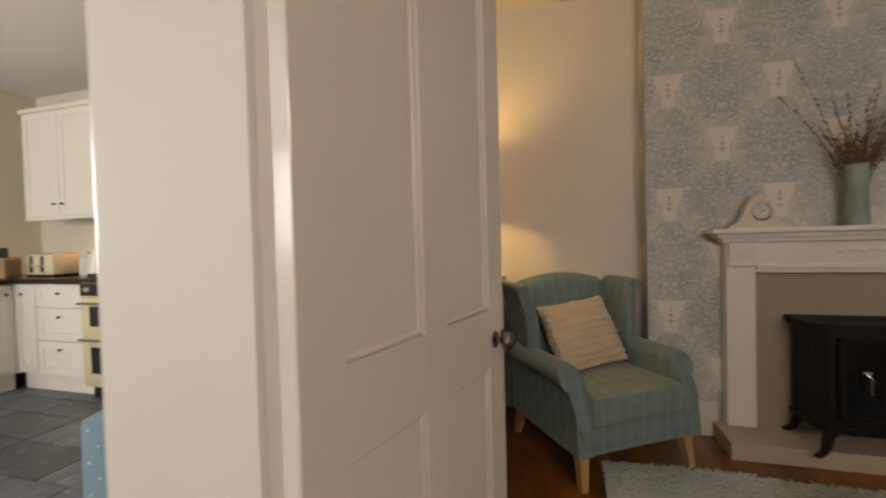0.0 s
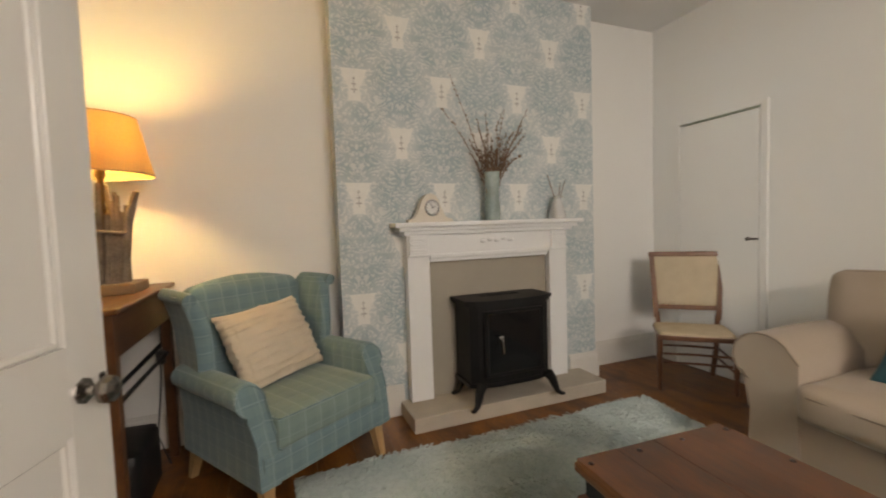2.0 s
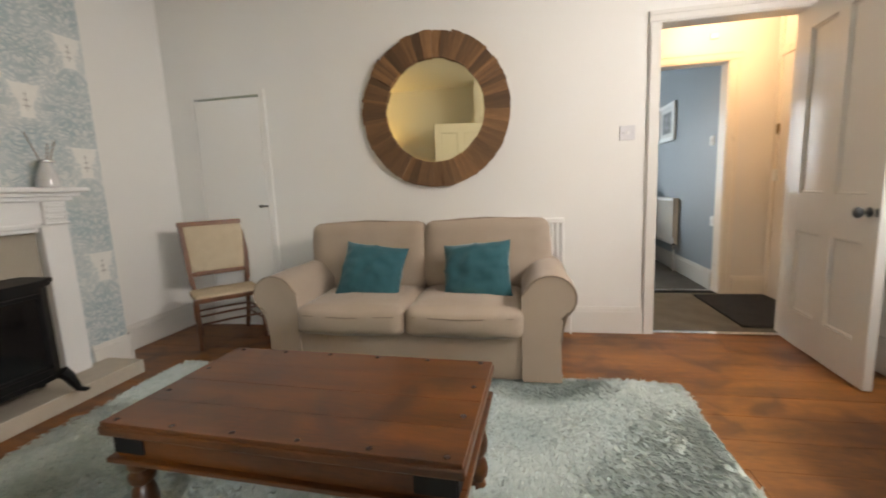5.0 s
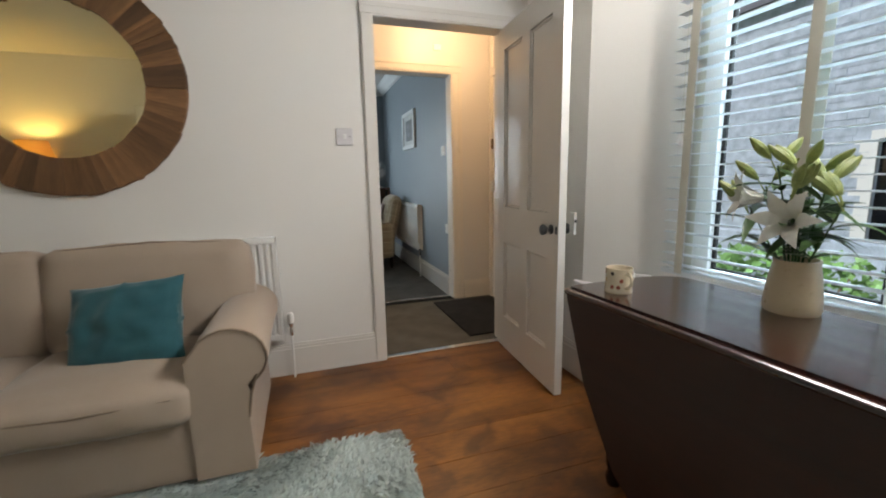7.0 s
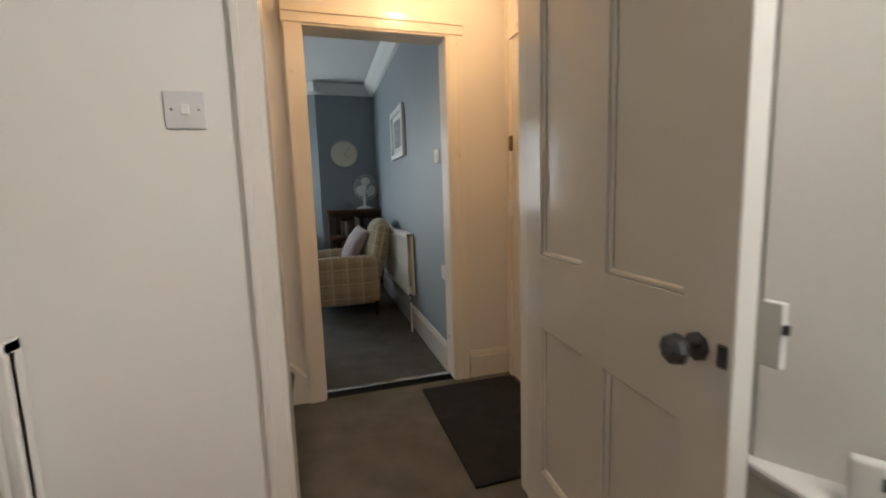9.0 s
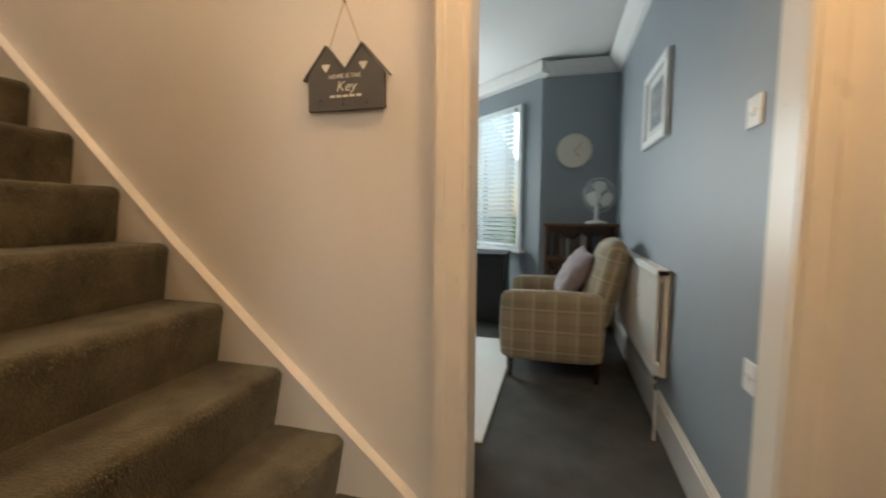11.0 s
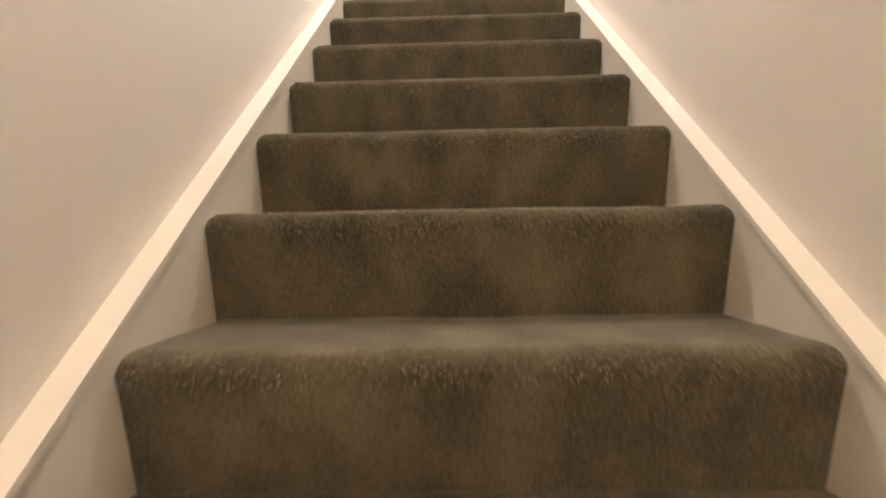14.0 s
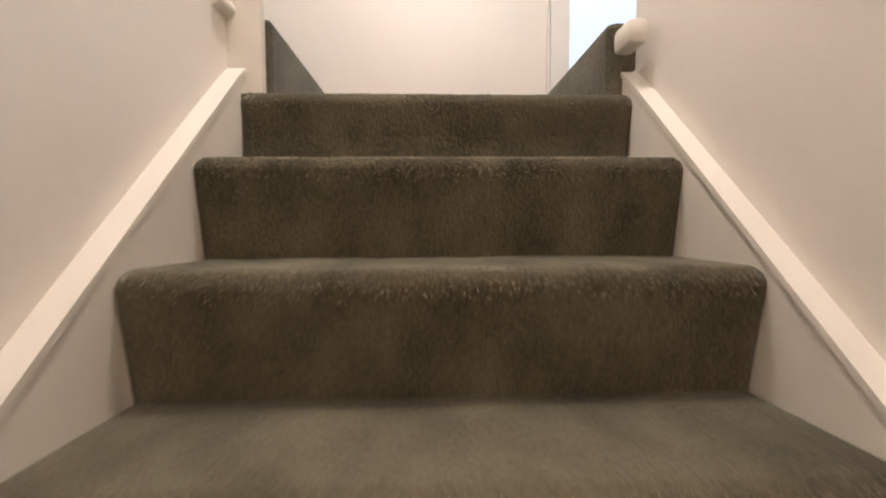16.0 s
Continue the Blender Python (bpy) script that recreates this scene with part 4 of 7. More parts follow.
def sofa():
    s = thing("sofa", "two-seat oatmeal fabric sofa with rolled arms", "sofa", (3.525, 0.94, 0.0), -90)
    s.scale = (1.03, 1.0, 1.0)
    W, F, K = 0.825, -0.41, 0.41
    bm = B()
    pad(bm, -0.70, F + 0.012, 0.02, 0.70, K - 0.1, 0.30, 0.004, 0.02, 10, 0.002, 3)
    part("base", bm, SOFA, s, "", True)
    for sx in (-1, 1):
        bm = B()
        pts = [(0.628, 0.02), (0.628, 0.50)]
        for i in range(13):
            a = math.pi * (0.86 - 1.22 * i / 12)
            pts.append((0.775 + 0.128 * math.cos(a), 0.490 + 0.120 * math.sin(a)))
        pts += [(0.862, 0.42), (0.838, 0.34), (0.825, 0.25), (0.832, 0.02)]
        rows = []
        ys = [F, F + 0.006, F + 0.02] + [F + 0.02 + (K - 0.06 - F - 0.02) * i / 10 for i in range(1, 11)]
        for j, y in enumerate(ys):
            sh = (0.985, 0.996, 1.0)[j] if j < 3 else 1.0
            ring = []
            for x, z in pts:
                xx, zz = 0.75 + (x - 0.75) * sh, 0.4 + (z - 0.4) * sh
                wob = 0.006 * noise.noise(Vector((xx * 6, y * 6, zz * 6 + sx)))
                drop = 0.02 * max(0, (y - 0.1)) if zz > 0.4 else 0
                ring.append(bm.verts.new((sx * (xx + wob), y, max(0.012, zz + wob * 0.5 - drop))))
            rows.append(ring)
        k = len(pts)
        for a, b in zip(rows, rows[1:]):
            for i in range(k):
                bm.faces.new((a[i], a[(i + 1) % k], b[(i + 1) % k], b[i]))
        bm.faces.new(rows[0])
        bm.faces.new(rows[-1])
        bmesh.ops.recalc_face_normals(bm, faces=bm.faces[:])
        arm = part("arm", bm, SOFA, s, "rolled fabric arm", True)
        bm = B()
        tube(bm, [(sx * (0.75 + (x - 0.75) * 0.99), F - 0.001, 0.4 + (z - 0.4) * 0.99) for x, z in pts[1:-1]], 0.0045, seg=6)
        part("piping", bm, SOFAPIPE, arm, "", True)
    bm = B()
    pad(bm, -0.80, K - 0.20, 0.05, 0.80, K, 0.78, 0.012, 0.06, 12, 0.004, 5)
    part("backrest", bm, SOFA, s, "", True)
    for sx in (-1, 1):
        a, b = sorted((sx * 0.004, sx * 0.636))
        bm = B()
        pad(bm, a, F - 0.030, 0.262, b, K - 0.20, 0.430, 0.026, 0.045, 16, 0.007, 11 + sx)
        c = part("seat_cushion", bm, SOFA, s, "plump seat cushion", True)
        bm = B()
        zz = 0.392
        tube(bm, [(a + 0.03, F + 0.05, zz), (a + 0.012, F + 0.015, zz - 0.004), (a + 0.05, F - 0.034, zz - 0.008), ((a + b) / 2, F - 0.054, zz - 0.012), (b - 0.05, F - 0.034, zz - 0.008), (b - 0.012, F + 0.015, zz - 0.004), (b - 0.03, F + 0.05, zz)], 0.0045, seg=6)
        part("piping", bm, SOFAPIPE, c, "", True)
        bm = B()
        lo, hi = sorted((sx * 0.006, sx * 0.80))
        pad(bm, lo, -0.10, 0.0, hi, 0.10, 0.47, 0.018, 0.05, 16, 0.009, 21 + sx)
        c = part("back_cushion", bm, SOFA, s, "plump back cushion", True)
        c.matrix_basis = pose(0, K - 0.23, 0.39, -9, 0, 0)
        bm = B()
        tube(bm, [(lo + 0.02, -0.06, 0.1), (lo + 0.012, -0.07, 0.38), (lo + 0.05, -0.07, 0.462), ((lo + hi) / 2, -0.068, 0.482), (hi - 0.05, -0.07, 0.462), (hi - 0.012, -0.07, 0.38), (hi - 0.02, -0.06, 0.1)], 0.0045, seg=6)
        part("piping", bm, SOFAPIPE, c, "", True)
    return s


def scatter(name, label, w, h, t, material, m, seed, group=""):
    bm = B()
    pillow(bm, w, h, t, 34, seed, 0.007)
    for v in bm.verts:
        q = Vector((v.co.x * 14 + seed, v.co.z * 14, seed * 3.0))
        v.co.y += 0.006 * (abs(noise.noise(q)) - 0.2) * (1.0 if abs(v.co.x) < w * 0.46 and 0.03 < v.co.z < h - 0.03 else 0.0)
    ob = part(name, bm, material, None, "", True, m)
    tagged(ob, label, "cushion", group)
    return ob


def tuck_cushion():
    """A cream cushion gathered into rows of soft tucks."""
    bm = B()
    pillow(bm, 0.47, 0.40, 0.15, 44, 5, 0.004)
    for v in bm.verts:
        z = v.co.z
        row = math.sin(z * 2 * math.pi / 0.040 + 2.6 * noise.noise(Vector((v.co.x * 6, z * 16, 0))))
        ruff = max(0, row) ** 2 * 0.008 * (0.5 + noise.noise(Vector((v.co.x * 4, z * 30, 3.0))) + 0.5) * (1 if v.co.y < 0 else 0.5)
        v.co.y += -ruff if v.co.y < 0 else ruff
        v.co.x += 0.004 * row * abs(v.co.x) / 0.21
    ob = part("tucked_cushion", bm, CREAMKNIT, None, "", True)
    return tagged(ob, "cream cotton cushion with gathered tucks on the tartan armchair", "cushion")


def armchair():
    c = thing("wing_armchair", "blue tartan wing armchair with pale wooden legs", "armchair", (1.085, 2.625, 0.0), 33.4)
    W, F, K = 0.365, -0.30, 0.36

    def skin(rows):
        """Closed rings joined into one shell."""
        bm = B()
        rings = [[bm.verts.new(p) for p in ring] for ring in rows]
        k = len(rings[0])
        for a, b in zip(rings, rings[1:]):
            for i in range(k):
                bm.faces.new((a[i], a[(i + 1) % k], b[(i + 1) % k], b[i]))
        bm.faces.new(rings[0])
        bm.faces.new(rings[-1])
        bmesh.ops.recalc_face_normals(bm, faces=bm.faces[:])
        return bm

    bm = B()
    pad(bm, -0.335, F - 0.012, 0.165, 0.335, K - 0.05, 0.292, 0.003, 0.015, 10, 0.001, 1)
    part("seat_frame", bm, TARTAN, c, "", True)
    bm = B()
    pad(bm, -0.268, F - 0.008, 0.288, 0.268, K - 0.13, 0.425, 0.010, 0.018, 14, 0.002, 2)
    cush = part("seat_cushion", bm, TARTAN_LAMPLIT, c, "squared seat cushion", True)
    bm = B()
    for z in (0.296, 0.419):
        tube(bm, [(-0.262, K - 0.2, z), (-0.266, F + 0.02, z), (-0.258, F - 0.012, z), (0.258, F - 0.012, z), (0.266, F + 0.02, z), (0.262, K - 0.2, z)], 0.004, seg=6)
    part("piping", bm, TARTAN, cush, "", True)

    def front(z):
        """How far back the swooping arm front lies at a height."""
        f = max(0.0, min(1.0, (z - 0.28) / 0.28))
        return F - 0.014 + 0.115 * f ** 1.3

    for sx in (-1, 1):
        pts = [(0.268, 0.168), (0.268, 0.36), (0.268, 0.49)]
        for i in range(11):
            a = math.pi * (0.95 - 1.30 * i / 10)
            pts.append((0.330 + 0.064 * math.cos(a), 0.506 + 0.056 * math.sin(a)))
        pts += [(0.362, 0.44), (0.352, 0.34), (0.356, 0.168)]
        rows = []
        for j, t in enumerate((0.0, 0.012, 0.04, 0.1, 0.25, 0.5, 0.75, 1.0)):
            ring = []
            for x, z in pts:
                g = (0.95, 0.985, 1.0)[j] if j < 3 else 1.0
                y = front(z) + (K - 0.045 - front(z)) * t
                drop = (0.010, 0.004, 0.0)[j] if j < 3 else 0.0
                ring.append((sx * (0.315 + (x - 0.315) * g), y, z - (drop if z > 0.4 else 0.0)))
            rows.append(ring)
        arm = part("arm", skin(rows), TARTAN, c, "scrolled tartan arm with a swooping front", True)
        bm = B()
        tube(bm, [(x, y - 0.001, z) for x, y, z in rows[0][1:-1]], 0.0045, seg=6)
        part("piping", bm, TARTAN, arm, "", True)
        # wing: a broad panel that rolls outwards at the top
        rows = []
        for j in range(15):
            f = j / 14
            z = 0.47 + 0.415 * f
            reach = 0.10 + 0.10 * math.sin(math.pi * min(1.0, 0.20 + 0.55 * f)) + 0.012 * f
            y1 = K - 0.02 + 0.055 * f
            y0 = y1 - 0.06 - reach
            flare = 0.014 * f + 0.040 * f ** 5
            ring = []
            for u, w in ((0.0, 0.012), (0.01, 0.040), (0.08, 0.062), (0.25, 0.060), (0.6, 0.050), (1, 0.045), (1, -0.012), (0.5, -0.016), (0.18, -0.016), (0.05, -0.008)):
                ring.append((sx * (0.292 + w + flare), y0 + (y1 - y0) * u, z))
            rows.append(ring)
        wing = part("wing", skin(rows), TARTAN, c, "rolled tartan wing", True)
        bm = B()
        xr, y0, y1 = 0.374, K - 0.02 + 0.055 - 0.06 - 0.20, K + 0.03
        tube(bm, [(sx * xr, y0 - 0.010, 0.868), (sx * xr, y0 + 0.02, 0.872), (sx * xr, (y0 + y1) / 2, 0.876), (sx * (xr - 0.01), y1, 0.878)], 0.030, 0.030, 14)
        part("scroll", bm, TARTAN, wing, "rolled scroll on the wing", True)
    bm = B()
    pad(bm, -0.31, -0.06, 0.0, 0.31, 0.06, 0.62, 0.016, 0.045, 14, 0.002, 8)
    for v in bm.verts:
        v.co.z += 0.035 * (1 - (v.co.x / 0.31) ** 2) * max(0, v.co.z / 0.62)
    part("backrest", bm, TARTAN, c, "", True, pose(0, K - 0.07, 0.27, -8, 0, 0))
    for sx in (-1, 1):
        for y, slant in ((F + 0.05, -0.03), (K - 0.06, 0.05)):
            bm = B()
            vs = box(bm, sx * 0.30 - 0.026, y - 0.026, 0.0, sx * 0.30 + 0.026, y + 0.026, 0.17)
            for v in vs:
                if v.co.z < 0.05:
                    v.co.x = sx * 0.312 + (v.co.x - sx * 0.30) * 0.62
                    v.co.y = y + slant + (v.co.y - y) * 0.62
            part("leg", bm, PALEWOOD, c, "tapered pale wooden leg")
    return c


# the chair's tartan again, lamplight on the seat put into a lighter, greener colour
TARTAN_LAMPLIT = plaid("lamplit_tartan", (0.155, 0.225, 0.215), rgb(0.29, 0.37, 0.36), rgb(0.195, 0.265, 0.24), 0.075, 0.06)
coffee_table()
sofa()
sc = pose(3.525, 0.94, 0, 0, 0, -90)
scatter("teal_cushion", "teal velvet cushion leaning on the sofa back", 0.42, 0.375, 0.15, TEAL, sc @ pose(-0.32, -0.16, 0.405, -30, 8, 3), 2, "cushions on the sofa")
scatter("teal_cushion", "teal velvet cushion leaning on the sofa back", 0.43, 0.375, 0.15, TEAL, sc @ pose(0.385, -0.16, 0.405, -29, -5, -4), 8, "cushions on the sofa")
armchair()
tc = tuck_cushion()
tc.matrix_basis = pose(1.085, 2.625, 0, 0, 0, 33.4) @ pose(0.02, 0.04, 0.43, -28, -4, 6)


# fireplace
def fireplace():
    f = thing("fireplace_surround", "white painted wooden fireplace surround with a stone back", "fireplace", (2.376, 2.95, 0.0))
    for sx in (-1, 1):
        bm = B()
        a, b = sorted((sx * 0.432 - 0.035, sx * 0.572 - 0.035))
        box(bm, a, -0.075, 0.09, b, 0, 0.98, 0.003, 1)
        p = part("pilaster", bm, WHITE, f)
        bm = B()
        a, b = sorted((sx * 0.442 - 0.035, sx * 0.562 - 0.035))
        box(bm, a, -0.094, 0.985, b, -0.05, 1.10, 0.004, 1)
        for i in range(3):
            z = 1.0 + i * 0.033
            box(bm, a + 0.012, -0.098, z, b - 0.012, -0.092, z + 0.02, 0.006, 2)
        box(bm, a - 0.006, -0.1, 0.972, b + 0.006, -0.06, 0.987, 0.004, 1)
        part("corbel", bm, WHITE, f, "fluted white block")
    bm = B()
    box(bm, -0.607, -0.075, 0.98, 0.537, 0, 1.125, 0.003, 1)
    box(bm, -0.464, -0.07, 0.935, 0.388, -0.0, 0.982, 0.004, 1)
    box(bm, -0.466, -0.082, 0.955, 0.390, -0.06, 0.985, 0.008, 2)
    part("frieze", bm, WHITE, f)
    bm = B()
    for i in range(5):
        ball(bm, (-0.10 + 0.05 * i, -0.077, 1.05 + (0.008 if i % 2 else 0)), 0.024, 0.007, 0.012, 10)
    part("swag_ornament", bm, WHITE, f, "raised swag ornament", True)
    bm = B()
    box(bm, -0.63, -0.10, 1.10, 0.57, 0, 1.13, 0.008, 2)
    box(bm, -0.66, -0.12, 1.125, 0.60, 0, 1.15, 0.006, 2)
    box(bm, -0.69, -0.145, 1.148, 0.64, 0, 1.178, 0.01, 3)
    part("mantel_shelf", bm, WHITE, f, "moulded white mantel shelf")
    bm = B()
    box(bm, -0.47, -0.03, 0.09, 0.395, -0.001, 0.94)
    part("back_panel", bm, BACKPANEL, f, "plain beige stone panel")
    return f


fireplace()
bm = B()
box(bm, 1.715, 2.665, 0.0, 3.06, 2.947, 0.088, 0.006)
tagged(part("hearth", bm, STONE, None), "cream stone hearth slab under the stove", "hearth")


def stove():
    s = thing("stove", "black electric stove with a bowed front and curved legs", "stove", (2.348, 2.765, 0.088))
    W, D = 0.27, 0.13

    def outline(w, d, bow):
        pts = [(-w, d), (w, d), (w, -d * 0.55)]
        for i in range(1, 12):
            u = 1 - 2 * i / 12
            pts.append((u * w, -d * 0.55 - bow * (1 - u ** 4)))
        pts.append((-w, -d * 0.55))
        return pts
    bm = B()
    prism(bm, outline(W, D, 0.055), 2, 0.125, 0.60)
    part("body", bm, IRON, s)
    bm = B()
    prism(bm, outline(W + 0.03, D + 0.012, 0.065), 2, 0.60, 0.622)
    prism(bm, outline(W + 0.018, D + 0.006, 0.06), 2, 0.585, 0.60)
    part("top_plate", bm, IRON, s)
    bm = B()
    for i in range(12):
        box(bm, -0.13 + i * 0.022, 0.02, 0.622, -0.12 + i * 0.022, 0.10, 0.626)
    part("grille", bm, BLACK, s)
    bm = B()
    prism(bm, outline(W + 0.012, D, 0.06), 2, 0.105, 0.13)
    part("base_moulding", bm, IRON, s)
    bm = B()
    for (a, b, c, d) in ((-0.20, 0.20, 0.17, 0.19), (-0.20, 0.20, 0.54, 0.56), (-0.20, -0.175, 0.17, 0.56), (0.175, 0.20, 0.17, 0.56)):
        box(bm, a, -0.137, c, b, -0.118, d, 0.004, 1)
    door = part("door_frame", bm, IRON, s)
    bm = B()
    box(bm, -0.176, -0.131, 0.19, 0.176, -0.124, 0.54)
    part("door_glass", bm, STOVEGLASS, s, "dark glass stove door")
    bm = B()
    tube(bm, [(-0.105, -0.138, 0.40), (-0.105, -0.16, 0.40), (-0.10, -0.165, 0.385), (-0.095, -0.165, 0.31)], 0.006, 0.005, 8)
    tube(bm, [(-0.12, -0.150, 0.405), (-0.09, -0.150, 0.405)], 0.007, 0.007, 8)
    part("handle", bm, CHROME, s, "small bright metal handle", True)
    for sx in (-1, 1):
        for y, o in ((-0.135, -0.02), (0.09, 0.02)):
            bm = B()
            pts = [(sx * 0.225, y, 0.14), (sx * 0.25, y + o * 0.5, 0.10), (sx * 0.262, y + o, 0.06), (sx * 0.275, y + o * 1.3, 0.025), (sx * 0.30, y + o * 1.8, 0.008)]
            tube(bm, pts, 0.032, 0.012, 8)
            ball(bm, (sx * 0.302, y + o * 1.8, 0.009), 0.018, 0.018, 0.009, 8)
            part("leg", bm, IRON, s, "curved black iron leg", True)
    return s


stove()


def mantel_clock():
    c = thing("mantel_clock", "cream wooden mantel clock with a round white face", "clock", (1.915, 2.865, 1.178))
    c.scale = (0.88, 0.88, 0.92)
    pts = [(-0.16, 0.0), (0.16, 0.0), (0.16, 0.018)]
    for i in range(15):
        u = 1 - 2 * i / 14
        pts.append((0.145 * u, 0.02 + 0.135 * math.exp(-(u * 1.75) ** 4) + 0.03 * (1 - abs(u))))
    pts.append((-0.16, 0.018))
    bm = B()
    prism(bm, pts, 1, -0.028, 0.028)
    part("case", bm, CREAMCASE, c)
    bm = B()
    lathe(bm, [(0.052, 0.0), (0.053, 0.008), (0.046, 0.011), (0.044, 0.008)], seg=28, cap=False)
    part("bezel", bm, CHROME, c, "thin metal bezel", True, pose(0.01, -0.028, 0.092, 90, 0, 0))
    bm = B()
    lathe(bm, [(0.045, 0.0), (0.045, 0.005)], seg=28)
    part("face", bm, PAPER, c, "", False, pose(0.01, -0.028, 0.092, 90, 0, 0))
    for nm, ang, ln, w in (("hour_hand", 60, 0.022, 0.004), ("minute_hand", -20, 0.034, 0.003)):
        bm = B()
        box(bm, -w / 2, -0.001, -0.004, w / 2, 0.001, ln)
        part(nm, bm, BLACK, c, "", False, pose(0.01, -0.0345, 0.092, 0, ang, 0))
    for i in range(12):
        bm = B()
        box(bm, -0.0015, -0.0008, 0.034, 0.0015, 0.0008, 0.042)
        part("hour_mark", bm, BLACK, c, "", False, pose(0.01, -0.0345, 0.092, 0, 30 * i, 0))
    return c


CREAMCASE = mat("cream_case", (0.62, 0.57, 0.48), 0.4, 0.04, 6, 60, 0.03, 0.0004)
mantel_clock()


def nub(bm, p, r):
    """A small eight-sided bud."""
    top, low = bm.verts.new(p + Vector((0, 0, r * 1.7))), bm.verts.new(p - Vector((0, 0, r * 1.4)))
    ring = [bm.verts.new(p + Vector((r * math.cos(k * 1.5708), r * math.sin(k * 1.5708), 0))) for k in range(4)]
    for k in range(4):
        bm.faces.new((ring[k], ring[(k + 1) % 4], top))
        bm.faces.new((ring[(k + 1) % 4], ring[k], low))


def twig_vase():
    v = thing("vase", "tall pale blue-green glass vase on the mantel", "vase", (2.345, 2.87, 1.178))
    bm = B()
    for pr in ([(0.050, 0.0), (0.052, 0.04), (0.046, 0.15), (0.050, 0.305)],):
        lathe(bm, pr + [(r - 0.006, z) for r, z in reversed(pr[1:])] + [(0.040, 0.012)], seg=28)
    part("glass", bm, VASEGLAZE, v, "", True)
    d = thing("dried_twigs", "bunch of dried brown budded twigs in the vase", "dried flowers", (2.345, 2.87, 1.178))
    rng = random.Random(4)
    tips = [(-0.27, 0.90), (-0.33, 0.68), (0.10, 0.70), (0.24, 0.70), (0.20, 0.62), (0.25, 0.56), (-0.03, 0.68), (0.05, 0.66), (-0.12, 0.62)]
    tips += [(rng.uniform(-0.17, 0.21), rng.uniform(0.38, 0.60)) for i in range(34)]
    for i, (tx, tz) in enumerate(tips):
        stem, buds = B(), B()
        ty = rng.uniform(-0.07, 0.03)
        b0 = Vector((rng.uniform(-0.025, 0.025), rng.uniform(-0.025, 0.025), 0.02))
        mid = Vector((tx * 0.10, ty * 0.2, 0.33))
        pts = []
        for k in range(9):
            f = k / 8
            p = b0 * (1 - f) ** 2 + mid * 2 * f * (1 - f) + Vector((tx, ty, tz)) * f * f
            p += Vector((noise.noise(Vector((i * 3.1, f * 4, 0))), noise.noise(Vector((i, f * 4, 5.0))), 0)) * 0.028 * f
            pts.append(p)
        tube(stem, pts, 0.0034, 0.0014, 5)
        for k in range(int(22 * tz / 0.5)):
            f = rng.uniform(0.42, 1.0) ** 1.2
            j = min(7, int(f * 8))
            p = pts[j].lerp(pts[j + 1], f * 8 - j) + Vector((rng.uniform(-1, 1), rng.uniform(-1, 1), rng.uniform(-1, 1))) * 0.006
            r = rng.uniform(0.003, 0.0065)
            nub(buds, p, r)
        st = part("stem", stem, TWIG, d, "", True)
        part("bud_spray", buds, BUD, st, "small brown dried buds")["kind"] = "stuff"


VASEGLAZE = mat("blue_green_glass", (0.19, 0.26, 0.255), 0.15, 0.2, 8, 40, 0.0, 0.0005, coat=0.4, second=(0.30, 0.38, 0.365))
twig_vase()


def diffuser():
    d = thing("reed_diffuser", "clear glass flask with a silver collar and dark reeds", "diffuser", (2.845, 2.87, 1.178))
    bm = B()
    pr = [(0.055, 0.0), (0.058, 0.014), (0.045, 0.07), (0.026, 0.125), (0.022, 0.14)]
    lathe(bm, pr + [(r - 0.004, z + 0.002) for r, z in reversed(pr)], seg=24)
    part("flask", bm, FROST, d, "", True)
    bm = B()
    lathe(bm, [(0.030, 0.132), (0.045, 0.140), (0.045, 0.147), (0.024, 0.152)], seg=24)
    part("collar", bm, CHROME, d, "silver collar", True)
    for a, b in ((-0.085, 0.29), (0.06, 0.26), (0.02, 0.24)):
        bm = B()
        tube(bm, [(-a * 0.4, 0.0, 0.01), (a * 0.2, 0, 0.12), (a, -0.01, b)], 0.0028, 0.0028, 6)
        part("reed", bm, TWIG, d, "", True)


diffuser()


# round mirror with a slatted wooden frame
def mirror():
    m = thing("round_mirror", "large round mirror framed with radiating reclaimed wood slats", "mirror", (3.998, 0.893, 1.632), -90)
    bm = B()
    lathe(bm, [(0.385, 0.0), (0.385, 0.012)], seg=72)
    part("glass", bm, MIRROR, m, "mirror glass", False, pose(0, 0, 0, 90, 0, 0))
    bm = B()
    lathe(bm, [(0.36, 0.0), (0.54, 0.0), (0.54, 0.012), (0.36, 0.012)], seg=72, cap=False)
    part("backing", bm, SLATWOOD, m, "", False, pose(0, 0, 0, 90, 0, 0))
    rng = random.Random(9)
    a, i = 0.0, 0
    while a < 360:
        w = rng.choice((2.5, 4.5, 6.0, 8.0, 10.0, 12.5))
        w = min(w, 360 - a)
        if 360 - a - w < 3:
            w = 360 - a
        ri, ro = 0.360 + rng.uniform(-0.004, 0.004), 0.542 + rng.uniform(-0.006, 0.007)
        t = 0.022 + rng.uniform(0, 0.016)
        bm = B()
        h = radians(w) / 2 * 1.03
        pts = [(-ri * math.sin(h), ri * math.cos(h)), (ri * math.sin(h), ri * math.cos(h)), (ro * math.sin(h), ro * math.cos(h) - rng.uniform(0, 0.006)), (0.0, ro), (-ro * math.sin(h), ro * math.cos(h) - rng.uniform(0, 0.006))]
        prism(bm, pts, 1, -t, -0.004)
        part("slat", bm, SLATWOOD, m, "", False, pose(0, 0, 0, 0, a + w / 2, 0))
        a += w
        i += 1
    return m


mirror()


